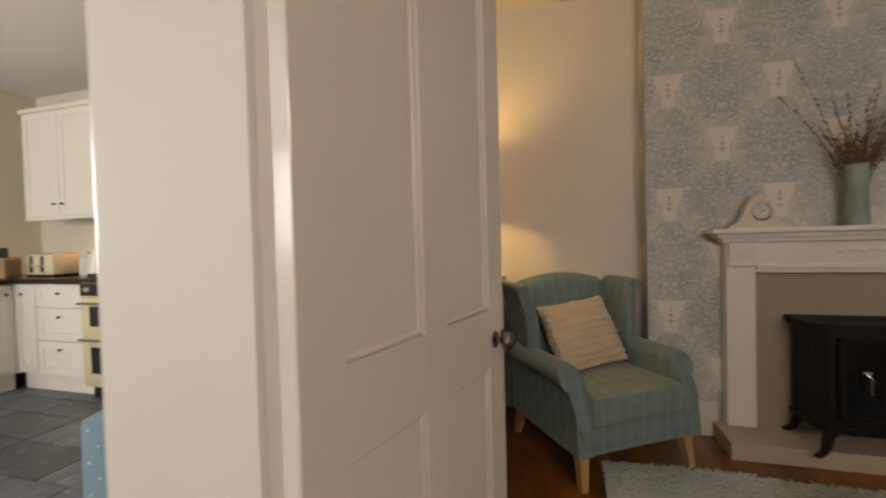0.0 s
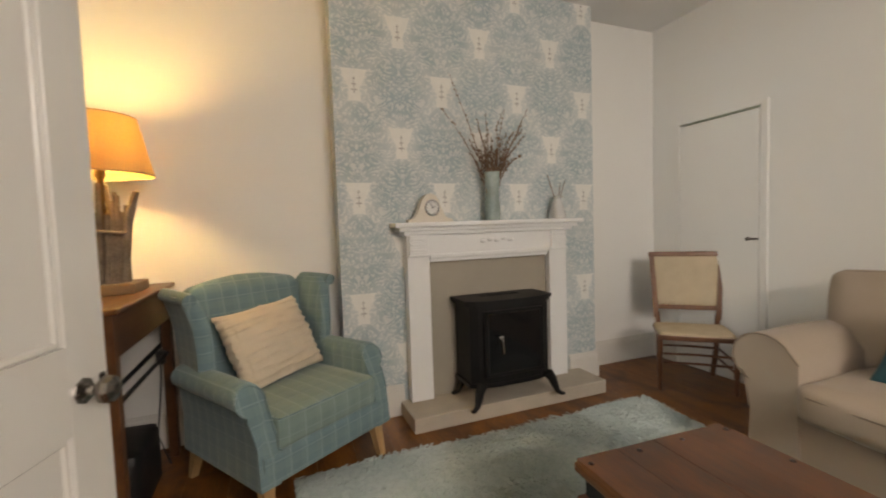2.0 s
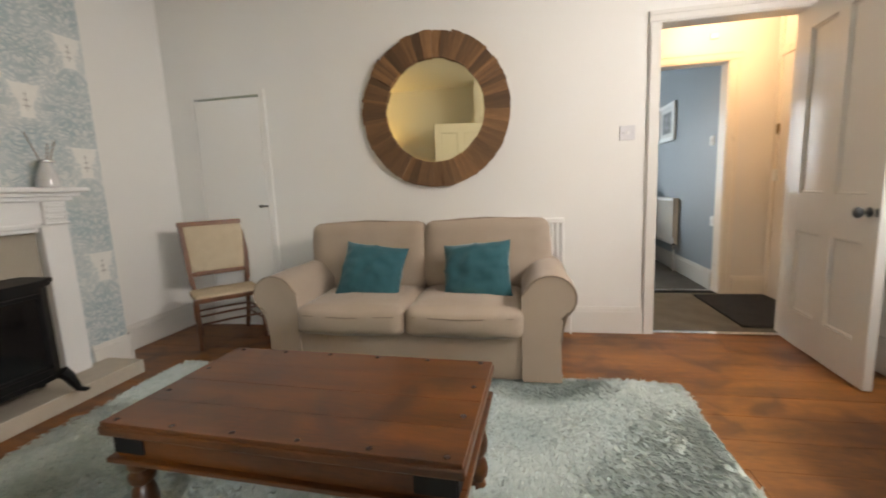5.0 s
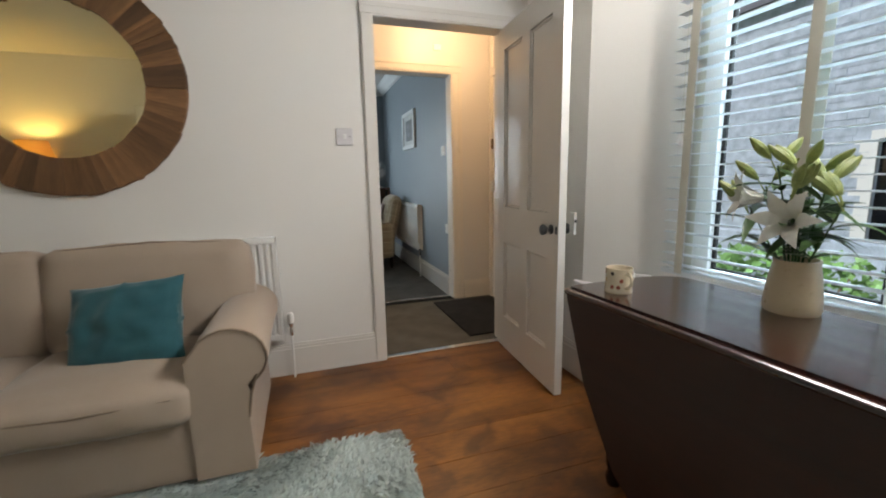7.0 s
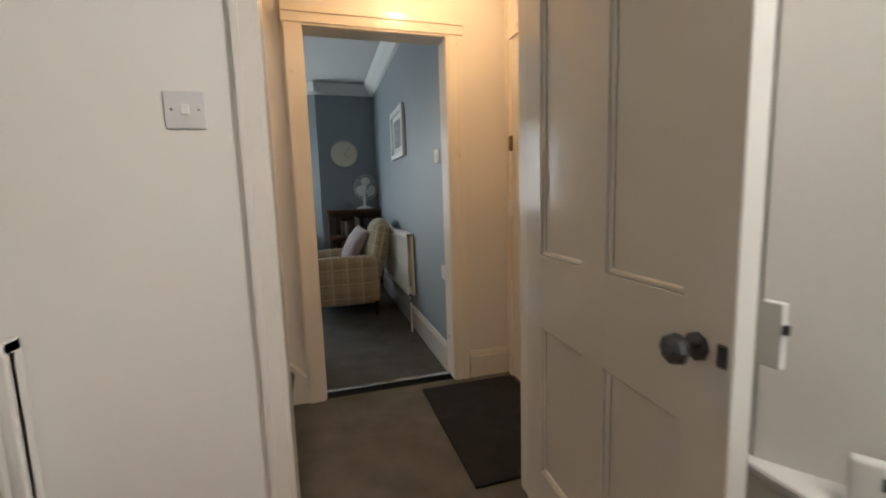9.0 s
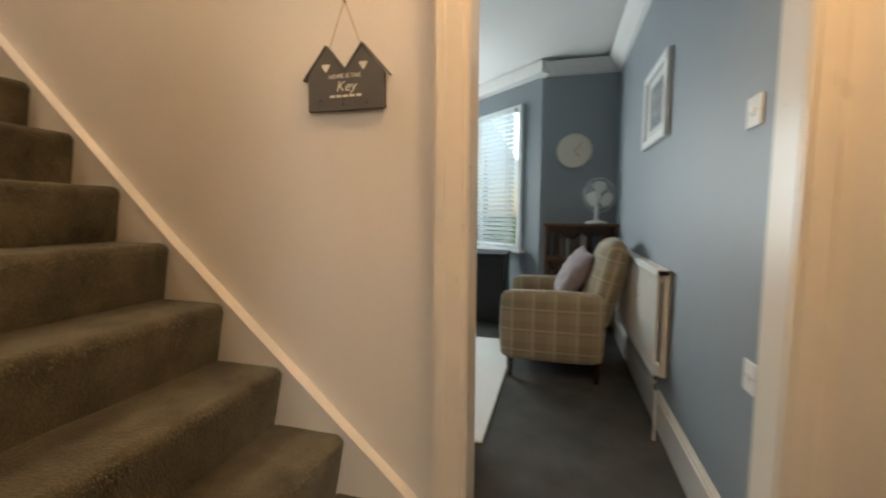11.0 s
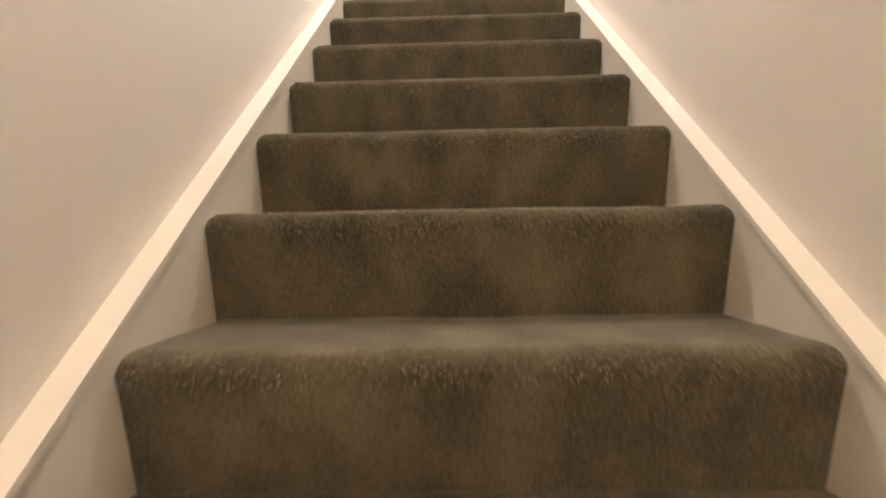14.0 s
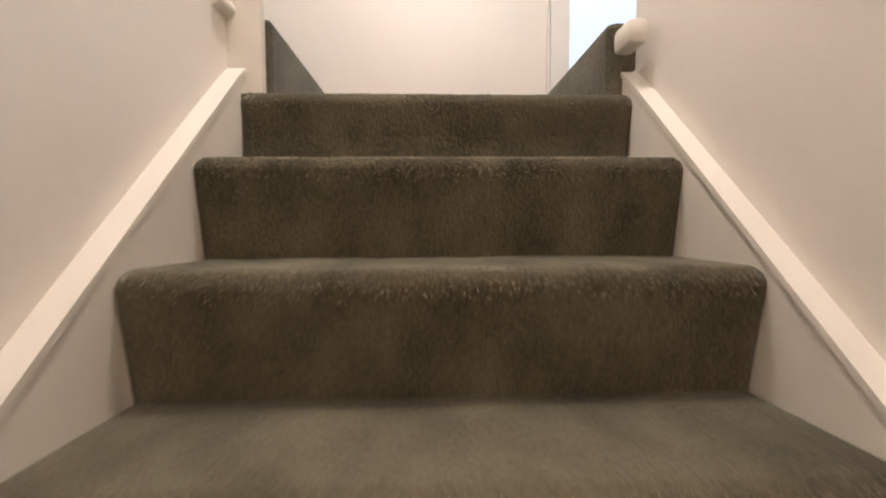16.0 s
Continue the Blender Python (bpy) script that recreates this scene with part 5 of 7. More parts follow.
# small cupboard door in the east wall
def cupboard_door():
    d = tagged(new("cupboard_door"), "flat white cupboard door with a small metal latch and a gap above", "door", kind="structure")
    part("leaf", boxes((3.986, 2.286, 0.02, 4.006, 2.858, 1.846), bevel=0.002), WALL, d)
    bm = boxes((3.984, 2.235, 0.0, 3.999, 2.281, 1.895), (3.984, 2.863, 0.0, 3.999, 2.895, 1.88), (3.984, 2.281, 1.863, 3.999, 2.863, 1.89), bevel=0.003)
    part("frame", bm, WALL, d)
    bm = B()
    lathe(bm, [(0.012, 0), (0.006, 0.008), (0.014, 0.022), (0.010, 0.03), (0.002, 0.031)], seg=12)
    part("knob", bm, NICKEL, d, "small metal knob", True, pose(3.986, 2.345, 1.0, 0, -90, 0))
    part("latch", boxes((3.978, 2.290, 0.993, 3.986, 2.325, 1.007)), NICKEL, d)


cupboard_door()


def radiator(name, label, at, turn, w, h):
    """A panel radiator along local x, face towards -y, bottom at the origin."""
    r = thing(name, label, "radiator", at, turn)
    bm = B()
    pts, n = [], max(4, int(w / 0.033))
    for i in range(n):
        x = w * i / n
        s = w / n
        pts += [(x + 0.15 * s, -0.052), (x + 0.30 * s, -0.064), (x + 0.70 * s, -0.064), (x + 0.85 * s, -0.052)]
    prism(bm, [(0, -0.05)] + pts + [(w, -0.05), (w, -0.035), (0, -0.035)], 2, 0.03, h - 0.03)
    part("panel", bm, RAD, r, "fluted white panel")
    bm = B()
    box(bm, 0, -0.066, 0.0, w, -0.03, 0.035, 0.006)
    part("lower_rail", bm, RAD, r)
    bm = B()
    box(bm, 0, -0.068, h - 0.035, w, -0.004, h, 0.006)
    part("top_rail", bm, RAD, r)
    for x in (0, w - 0.012):
        bm = B()
        box(bm, x, -0.066, 0, x + 0.012, -0.004, h, 0.003, 1)
        part("side_cover", bm, RAD, r)
    return r


def valve(name, at):
    v = thing(name, "white radiator valve with a pipe down to the floor", "radiator valve", at)
    bm = B()
    lathe(bm, [(0.006, 0.0), (0.006, 0.30)], seg=10)
    part("pipe", bm, RAD, v, "thin white pipe", True)
    bm = B()
    lathe(bm, [(0.010, 0.26), (0.013, 0.28), (0.010, 0.31), (0.014, 0.315), (0.014, 0.335)], seg=12)
    part("body", bm, CHROME, v, "", True)
    bm = B()
    lathe(bm, [(0.016, 0.335), (0.019, 0.345), (0.019, 0.385), (0.012, 0.395)], seg=14)
    part("cap", bm, RAD, v, "white plastic cap", True)


radiator("radiator", "white panel radiator behind the sofa", (3.998, 0.80, 0.24), -90, 0.80, 0.60)
valve("radiator_valve", (3.945, -0.045, 0.0))


# white plastic greyed, so that shade on the plate is in its colour
SWITCHSHADED = mat("shaded_white_plastic", (0.57, 0.56, 0.57), 0.35, 0.02, 6, 60, 0.02, 0.0004)


def switch_plate(name, at, turn, w=0.09, h=0.09, material=None):
    s = thing(name, "square white plastic light switch", "light switch", at, turn)
    bm = B()
    box(bm, -w / 2, -0.008, -h / 2, w / 2, 0, h / 2, 0.003)
    part("plate", bm, material or PLASTIC, s)
    bm = B()
    box(bm, -0.010, -0.013, -0.013, 0.010, -0.006, 0.013, 0.002, 1)
    part("rocker", bm, PLASTIC, s)
    for sx in (-1, 1):
        bm = B()
        lathe(bm, [(0.003, 0), (0.002, 0.001)], seg=8)
        part("screw", bm, NICKEL, s, "", False, pose(sx * w * 0.33, -0.008, 0, 90, 0, 0))


switch_plate("light_switch", (3.999, -0.413, 1.392), -90, 0.095, 0.095, SWITCHSHADED)


# old nursing chair by the cupboard
def side_chair():
    c = thing("side_chair", "low dark wooden chair with cream studded back and thin seat", "chair", (3.69, 2.53, 0.0), -42)
    wid, F, K = 0.215, -0.19, 0.17
    lean = pose(0, K + 0.005, 0.40, -7, 0, 0)
    for sx in (-1, 1):
        bm = B()
        tube(bm, [(sx * (wid - 0.045), K + 0.05, 0.0), (sx * (wid - 0.03), K + 0.012, 0.2), (sx * (wid - 0.028), K, 0.37), (sx * (wid - 0.02), K + 0.008, 0.46)], 0.017, 0.017, 8)
        part("back_leg", bm, CHAIRWOOD, c, "", True)
        bm = B()
        vs = box(bm, -0.017, -0.015, 0.02, 0.017, 0.015, 0.49, 0.005)
        for v in bm.verts:
            v.co.x += sx * (wid - 0.018 + 0.028 * v.co.z / 0.49)
        part("back_post", bm, CHAIRWOOD, c, "", False, lean)
        bm = B()
        lathe(bm, [(0.011, 0.0), (0.015, 0.03), (0.012, 0.06), (0.018, 0.16), (0.013, 0.20), (0.02, 0.23), (0.021, 0.33), (0.018, 0.355)], (sx * (wid + 0.005), F + 0.02, 0), 12)
        part("front_leg", bm, CHAIRWOOD, c, "turned wooden leg", True)
        for z in (0.15, 0.22):
            bm = B()
            tube(bm, [(sx * (wid - 0.0), F + 0.02, z), (sx * (wid - 0.03), K + 0.012, z)], 0.008, 0.008, 8)
            part("stretcher", bm, CHAIRWOOD, c, "", True)
    for y, z in ((F + 0.02, 0.25), (F + 0.02, 0.19), (K + 0.012, 0.21)):
        bm = B()
        tube(bm, [(-wid + 0.015, y, z), (0, y, z + 0.004), (wid - 0.015, y, z)], 0.008, 0.008, 8)
        part("stretcher", bm, CHAIRWOOD, c, "", True)
    for b in ((-wid - 0.02, F - 0.005, wid + 0.02, F + 0.03), (-wid - 0.01, F + 0.03, -wid + 0.02, K), (wid - 0.02, F + 0.03, wid + 0.01, K), (-wid + 0.02, K - 0.03, wid - 0.02, K)):
        part("seat_rail", boxes((b[0], b[1], 0.345, b[2], b[3], 0.378), bevel=0.006), CHAIRWOOD, c)
    bm = B()
    pad(bm, -wid - 0.005, F + 0.008, 0.362, wid + 0.005, K - 0.012, 0.396, 0.006, 0.015, 10, 0.002, 2)
    part("seat", bm, RATTAN, c, "thin cream upholstered seat", True)
    bm = B()
    box(bm, -wid - 0.032, -0.016, 0.475, wid + 0.032, 0.016, 0.512, 0.008)
    for v in bm.verts:
        v.co.z += 0.008 * (1 - (v.co.x / wid) ** 2)
    part("top_rail", bm, CHAIRWOOD, c, "", False, lean)
    part("lower_rail", boxes((-wid + 0.03, -0.013, 0.085, wid - 0.03, 0.013, 0.118), bevel=0.006), CHAIRWOOD, c, "", False, lean)
    bm = B()
    pad(bm, -wid + 0.03, -0.012, 0.115, wid - 0.03, 0.010, 0.48, 0.006, 0.010, 8, 0.001, 2)
    for v in bm.verts:
        v.co.x *= 1 + 0.12 * (v.co.z - 0.1) / 0.38
    panel = part("back_panel", bm, RATTAN, c, "cream upholstered back panel", True, lean)
    bm = B()
    ball(bm, (0, 0, 0), 0.0045, 0.003, 0.0045, 6)
    me = None
    spots = [(sx * ((wid - 0.03) * (1 + 0.12 * f * 0.92) + 0.004), 0.135 + 0.33 * f) for sx in (-1, 1) for f in [i / 12 for i in range(13)]]
    spots += [(-0.15 + 0.3 * i / 9, 0.122) for i in range(10)]
    for x, z in spots:
        if me is None:
            o = part("nail", bm, BRASS, panel, "", True, pose(x, -0.016, z))
            me = o.data
        else:
            o = new("nail", me)
            o.parent, o.matrix_basis = panel, pose(x, -0.016, z)


side_chair()


# lamp table in the recess, with the driftwood lamp
def lamp_table():
    t = thing("lamp_table", "tall dark wooden side table with a slanted front", "table", (0.0, 0.0, 0.0))
    X0, X1, Y0, Y1, H = 0.15, 0.535, 2.22, 3.04, 0.905
    bm = B()
    box(bm, X0, Y0, H - 0.022, X1 + 0.012, Y1 + 0.01, H, 0.006)
    part("tabletop", bm, DESKWOOD, t)
    bm = B()
    box(bm, X0 + 0.01, Y0 + 0.02, H - 0.18, X1 - 0.01, Y1 - 0.02, H - 0.022, 0.003, 1)
    part("drawer_box", bm, DESKWOOD, t)
    for x in (X0 + 0.03, X1 - 0.03):
        for y in (Y0 + 0.035, Y1 - 0.035):
            bm = B()
            box(bm, x - 0.022, y - 0.022, 0, x + 0.022, y + 0.022, H - 0.022, 0.003, 1)
            part("leg", bm, DESKWOOD, t)
    for y in (Y0 + 0.035, Y1 - 0.035):
        bm = B()
        tube(bm, [(X0 + 0.03, y, 0.30), (X1 - 0.03, y, 0.62)], 0.011, 0.011, 8)
        part("brace", bm, IRON, t, "black iron brace", True)
    bm = B()
    tube(bm, [(X1 - 0.03, Y0 + 0.03, 0.55), (X1 - 0.03, Y1 - 0.03, 0.55)], 0.009, 0.009, 8)
    part("rail", bm, IRON, t, "", True)


lamp_table()


def table_lamp():
    LX, LY, LZ = 0.36, 2.74, 0.905
    t = thing("table_lamp", "driftwood table lamp with a lit linen drum shade", "lamp", (LX, LY, LZ))
    bm = B()
    box(bm, -0.125, -0.11, 0.0, 0.125, 0.11, 0.045, 0.006)
    part("base", bm, DRIFT_PALE, t, "pale wooden base block")
    rng = random.Random(7)
    for i in range(24):
        a = 2 * math.pi * i / 24
        r0, r1 = rng.uniform(0.055, 0.085), rng.uniform(0.035, 0.095)
        h = rng.uniform(0.34, 0.50)
        bm = B()
        tube(bm, [(r0 * math.cos(a), r0 * math.sin(a), 0.045), (r0 * 1.05 * math.cos(a + 0.1), r0 * 1.05 * math.sin(a + 0.1), h * 0.5), (r1 * math.cos(a + 0.2), r1 * math.sin(a + 0.2), h)], rng.uniform(0.012, 0.02), 0.009, 7)
        part("stick", bm, DRIFT, t, "", True)
    bm = B()
    tube(bm, [(0.07, -0.03, 0.06), (0.10, -0.04, 0.30), (0.14, -0.06, 0.44)], 0.019, 0.014, 8)
    part("stick", bm, DRIFT, t, "", True)
    bm = B()
    tube(bm, [(-0.10, -0.10, 0.25), (0.02, -0.115, 0.27), (0.10, -0.07, 0.26)], 0.007, 0.006, 6)
    part("tie", bm, DRIFT, t, "", True)
    bm = B()
    lathe(bm, [(0.012, 0.045), (0.012, 0.50), (0.02, 0.51), (0.02, 0.55)], seg=12)
    part("stem", bm, BRASS, t, "", True)
    bm = B()
    pr = [(0.20, 0.515), (0.145, 0.765)]
    lathe(bm, pr + [(r - 0.003, z) for r, z in reversed(pr)] + [pr[0]], seg=48, cap=False)
    sh = part("shade", bm, shade_mat(), t, "linen shade glowing amber", True)
    bm = B()
    for r, z in ((0.199, 0.516), (0.144, 0.764)):
        tube(bm, [(r * math.cos(2 * math.pi * i / 40), r * math.sin(2 * math.pi * i / 40), z) for i in range(41)], 0.003, 0.003, 6)
    part("rim", bm, TWINE, sh)
    bm = B()
    ball(bm, (0, 0, 0.60), 0.028, 0.028, 0.036, 12)
    part("bulb", bm, glow_mat("lamp_glow", (1.0, 0.72, 0.42), 14.0), t, "lit warm bulb", True)
    for i in range(3):
        bm = B()
        a = 2.1 * i
        tube(bm, [(0, 0, 0.70), (0.15 * math.cos(a), 0.15 * math.sin(a), 0.745)], 0.002, 0.002, 5)
        part("spoke", bm, BRASS, t)
    bm = B()
    tube(bm, [(0.09, 0.10, 0.01), (0.12, 0.20, -0.01), (0.13, 0.22, -0.20), (0.12, 0.20, -0.50), (0.10, 0.17, -0.75), (0.16, 0.12, -0.88)], 0.004, 0.004, 6)
    part("cable", bm, BLACK, t, "black lamp cable", True)
    bm = B()
    box(bm, 0.105, 0.195, -0.40, 0.145, 0.22, -0.33, 0.006)
    part("inline_switch", bm, BLACK, t)


DRIFT_PALE = mat("pale_base_wood", (0.30, 0.19, 0.10), 0.7, 0.15, 8, 60, 0.2, 0.001)
table_lamp()
bm = B()
pad(bm, 0.22, 2.45, 0.0, 0.50, 2.80, 0.28, 0.01, 0.03, 8, 0.004, 3)
tagged(part("storage_bag", bm, BLACK, None, "", True), "black fabric storage bag on the floor under the table", "bag")


# shaggy rug
def rug():
    r = thing("shaggy_rug", "shaggy mint and grey rug under the coffee table", "rug", (0, 0, 0))
    X0, X1, Y0, Y1 = 1.08, 3.20, -0.50, 2.50
    nx, ny = 60, 84
    bm = B()
    g = []
    for i in range(nx + 1):
        row = []
        for j in range(ny + 1):
            x, y = X0 + (X1 - X0) * i / nx, Y0 + (Y1 - Y0) * j / ny
            x += 0.012 * noise.noise(Vector((y * 7, 1.0, 0)))
            y += 0.012 * noise.noise(Vector((x * 7, 0, 2.0)))
            e = min(1, 4 * min(i, nx - i) / nx * 6, 4 * min(j, ny - j) / ny * 6)
            row.append(bm.verts.new((x, y, 0.004 + e * (0.005 + 0.003 * noise.noise(Vector((x * 9, y * 9, 0)))))))
        g.append(row)
    for i in range(nx):
        for j in range(ny):
            bm.faces.new((g[i][j], g[i + 1][j], g[i + 1][j + 1], g[i][j + 1]))
    part("backing", bm, RUG, r, "", True)
    rs = np.random.RandomState(5)
    n = 90000
    px, py = rs.uniform(X0 - 0.004, X1 + 0.004, n), rs.uniform(Y0 - 0.004, Y1 + 0.004, n)
    # tufts lie in swirls
    ang = 2.2 * np.sin(px * 4.1 + 1.7 * np.sin(py * 3.3)) + 2.0 * np.cos(py * 3.7 + 1.3 * np.sin(px * 5.0)) + rs.normal(0, 0.6, n)
    ln, hh = rs.uniform(0.018, 0.040, n), rs.uniform(0.006, 0.017, n)
    dx, dy = np.cos(ang) * ln, np.sin(ang) * ln
    w = rs.uniform(0.0022, 0.0045, n)
    wx, wy = -np.sin(ang) * w, np.cos(ang) * w
    z0 = np.full(n, 0.007)
    v = np.empty((n, 4, 3))
    v[:, 0] = np.stack([px - wx, py - wy, z0], 1)
    v[:, 1] = np.stack([px + wx, py + wy, z0], 1)
    v[:, 2] = np.stack([px + dx * 0.6 + wx * 0.7, py + dy * 0.6 + wy * 0.7, z0 + hh], 1)
    v[:, 3] = np.stack([px + dx, py + dy, z0 + hh * 0.9], 1)
    idx = np.arange(n)[:, None] * 4
    f = np.concatenate([idx + [0, 1, 2], idx + [0, 2, 3]])
    me = bpy.data.meshes.new("pile")
    me.from_pydata(v.reshape(-1, 3).tolist(), [], f.tolist())
    me.materials.append(RUG)
    p = new("pile", me)
    p.parent, p["kind"] = r, "stuff"


rug()


# ---- window wall ----
def window(name, at, turn, w, h, fw=0.07, bars=(), label="white framed window"):
    """A window in the xz plane, left foot at the origin, glass in the middle of its depth."""
    o = tagged(new(name), label, "window", kind="structure")
    o.matrix_basis = pose(at[0], at[1], at[2], 0, 0, turn)
    for nm, b in (("frame", (0, -0.03, 0, fw, 0.03, h)), ("frame", (w - fw, -0.03, 0, w, 0.03, h)), ("frame", (fw, -0.03, 0, w - fw, 0.03, fw)), ("frame", (fw, -0.03, h - fw, w - fw, 0.03, h))):
        bm = B()
        box(bm, *b, bevel=0.004)
        part(nm, bm, WHITE, o)
    edges = [fw] + [x for x in bars] + [w - fw]
    for x in bars:
        bm = B()
        box(bm, x - 0.045, -0.028, fw, x + 0.045, 0.028, h - fw, 0.004)
        part("mullion", bm, WHITE, o)
    for a, b in zip(edges, edges[1:]):
        a2, b2 = a + (0.045 if a != fw else 0), b - (0.045 if b != w - fw else 0)
        bm = B()
        for q in ((a2, fw, a2 + 0.014, h - fw), (b2 - 0.014, fw, b2, h - fw), (a2, fw, b2, fw + 0.008), (a2, h - fw - 0.008, b2, h - fw)):
            box(bm, q[0], -0.008, q[1], q[2], 0.006, q[3])
        part("gasket", bm, BLACK, o, "black glazing gasket")
        bm = B()
        box(bm, a2, -0.003, fw, b2, 0.003, h - fw)
        g = part("pane", bm, PANE, o, "clear glass")
        g.visible_shadow = False
    return o


window("window_living", (WX0, -1.875, 0.56), 0, WX1 - WX0, 1.74, 0.16, (0.80,), "white framed living room window")
bm = boxes((SX0 - 0.02, -1.84, 0.536, SX1 + 0.05, -1.575, 0.566), bevel=0.008)
setting("window_sill", bm, WHITE, "white painted window sill", "sill")


def blind(name, label, at, turn, w, z0, z1, pitch, depth, tilt, tapes, mat_slat):
    b = thing(name, label, "blind", at, turn)
    n = int((z1 - z0 - 0.06) / pitch)
    bm = B()
    pts = [(-depth / 2 + depth * i / 6, 0.003 * math.sin(math.pi * i / 6)) for i in range(7)]
    prism(bm, pts + [(y, z - 0.0025) for y, z in reversed(pts)], 0, 0.0, w)
    first = part("slat", bm, mat_slat, b, "", False, pose(0, 0, z0 + 0.045, tilt, 0, 0))
    for i in range(1, n):
        s = new("slat", first.data)
        s.parent, s.matrix_basis = b, pose(0, 0, z0 + 0.045 + i * pitch, tilt, 0, 0)
    bm = B()
    box(bm, -0.004, -depth / 2, z0, w + 0.004, depth / 2, z0 + 0.022, 0.004)
    part("bottom_rail", bm, mat_slat, b)
    bm = B()
    box(bm, -0.004, -depth / 2 - 0.004, z1 - 0.05, w + 0.004, depth / 2, z1, 0.004)
    part("head_rail", bm, mat_slat, b)
    for x, tw in tapes:
        bm = B()
        for y in (-depth / 2 - 0.003, depth / 2 + 0.002):
            box(bm, x - tw / 2, y, z0 + 0.01, x + tw / 2, y + 0.0012, z1 - 0.03)
        part("ladder_tape", bm, TAPE, b, "cream ladder tape")
    bm = B()
    tube(bm, [(w - 0.07, depth / 2 + 0.012, z1 - 0.05), (w - 0.07, depth / 2 + 0.012, 1.30)], 0.0012, 0.0012, 5)
    part("cord", bm, TAPE, b)
    bm = B()
    lathe(bm, [(0.004, 0.0), (0.010, 0.01), (0.009, 0.03), (0.003, 0.045)], (w - 0.07, depth / 2 + 0.012, 1.26), 10)
    part("cord_pull", bm, PLASTIC, b, "white cord pull", True)
    return b


TAPE = mat("cream_tape", (0.60, 0.58, 0.50), 0.9, 0.05, 20, 260, 0.2, 0.0005)
SLATWHITE = mat("white_slat", (0.64, 0.68, 0.70), 0.4, 0.02, 6, 60, 0.02, 0.0004)
blind("venetian_blind", "white venetian blind with cream tapes, lowered and open", (WX0 + 0.02, -1.765, 0.0), 0, WX1 - WX0 - 0.03, 0.69, 2.28, 0.049, 0.05, 0, ((1.475, 0.038), (1.03, 0.038), (0.55, 0.038), (0.10, 0.038)), SLATWHITE)


def dining_table():
    t = thing("gateleg_table", "dark mahogany drop-leaf table with barley-twist legs", "table", (1.985, -1.37, 0.0), 2.0)
    # top with a curved end and a moulded edge
    def top_outline(g):
        pts = [(-0.82 - g, -0.20 - g)]
        pts += [(0.66, -0.22 - g)]
        for i in range(1, 8):
            f = i / 8
            pts.append((0.66 + (0.115 + g) * math.sin(f * math.pi / 2) ** 0.8, -0.22 - g + 0.20 * (1 - math.cos(f * math.pi / 2))))
        pts += [(0.775 + g, 0.0), (0.775 + g, 0.262 + g), (-0.82 - g, 0.262 + g)]
        return pts
    bm = B()
    prism(bm, top_outline(0.0), 2, 0.724, 0.738)
    prism(bm, top_outline(-0.006), 2, 0.714, 0.725)
    part("tabletop", bm, MAHOG, t, "polished dark top")
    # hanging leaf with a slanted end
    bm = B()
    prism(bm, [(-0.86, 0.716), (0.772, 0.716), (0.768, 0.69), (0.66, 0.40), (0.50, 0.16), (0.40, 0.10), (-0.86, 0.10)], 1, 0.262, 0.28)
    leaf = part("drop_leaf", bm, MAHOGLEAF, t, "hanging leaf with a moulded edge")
    bm = B()
    box(bm, -0.86, 0.258, 0.710, 0.776, 0.29, 0.731, 0.006)
    part("hinge_moulding", bm, MAHOG, leaf)
    for x in (-0.62, 0.62):
        for y in (-0.15, 0.16):
            bm = B()
            lathe(bm, [(0.024, 0.0), (0.03, 0.03), (0.022, 0.06), (0.03, 0.08), (0.03, 0.16), (0.02, 0.18)], (x, y, 0), 14)
            rows = []
            for i in range(34):
                f = i / 33
                a = f * 4 * math.pi
                rows.append((x + 0.010 * math.cos(a), y + 0.010 * math.sin(a), 0.18 + 0.40 * f))
            tube(bm, rows, 0.02, 0.02, 10)
            lathe(bm, [(0.02, 0.58), (0.03, 0.60), (0.03, 0.714)], (x, y, 0), 14)
            part("leg", bm, MAHOG, t, "barley-twist leg", True)
        bm = B()
        box(bm, x - 0.018, -0.13, 0.095, x + 0.018, 0.14, 0.145, 0.005)
        part("stretcher", bm, MAHOG, t)
    bm = B()
    box(bm, -0.60, -0.02, 0.10, 0.60, 0.02, 0.14, 0.005)
    part("stretcher", bm, MAHOG, t)
    bm = B()
    box(bm, -0.62, -0.16, 0.62, 0.62, 0.17, 0.713, 0.003, 1)
    part("apron", bm, MAHOG, t)


dining_table()


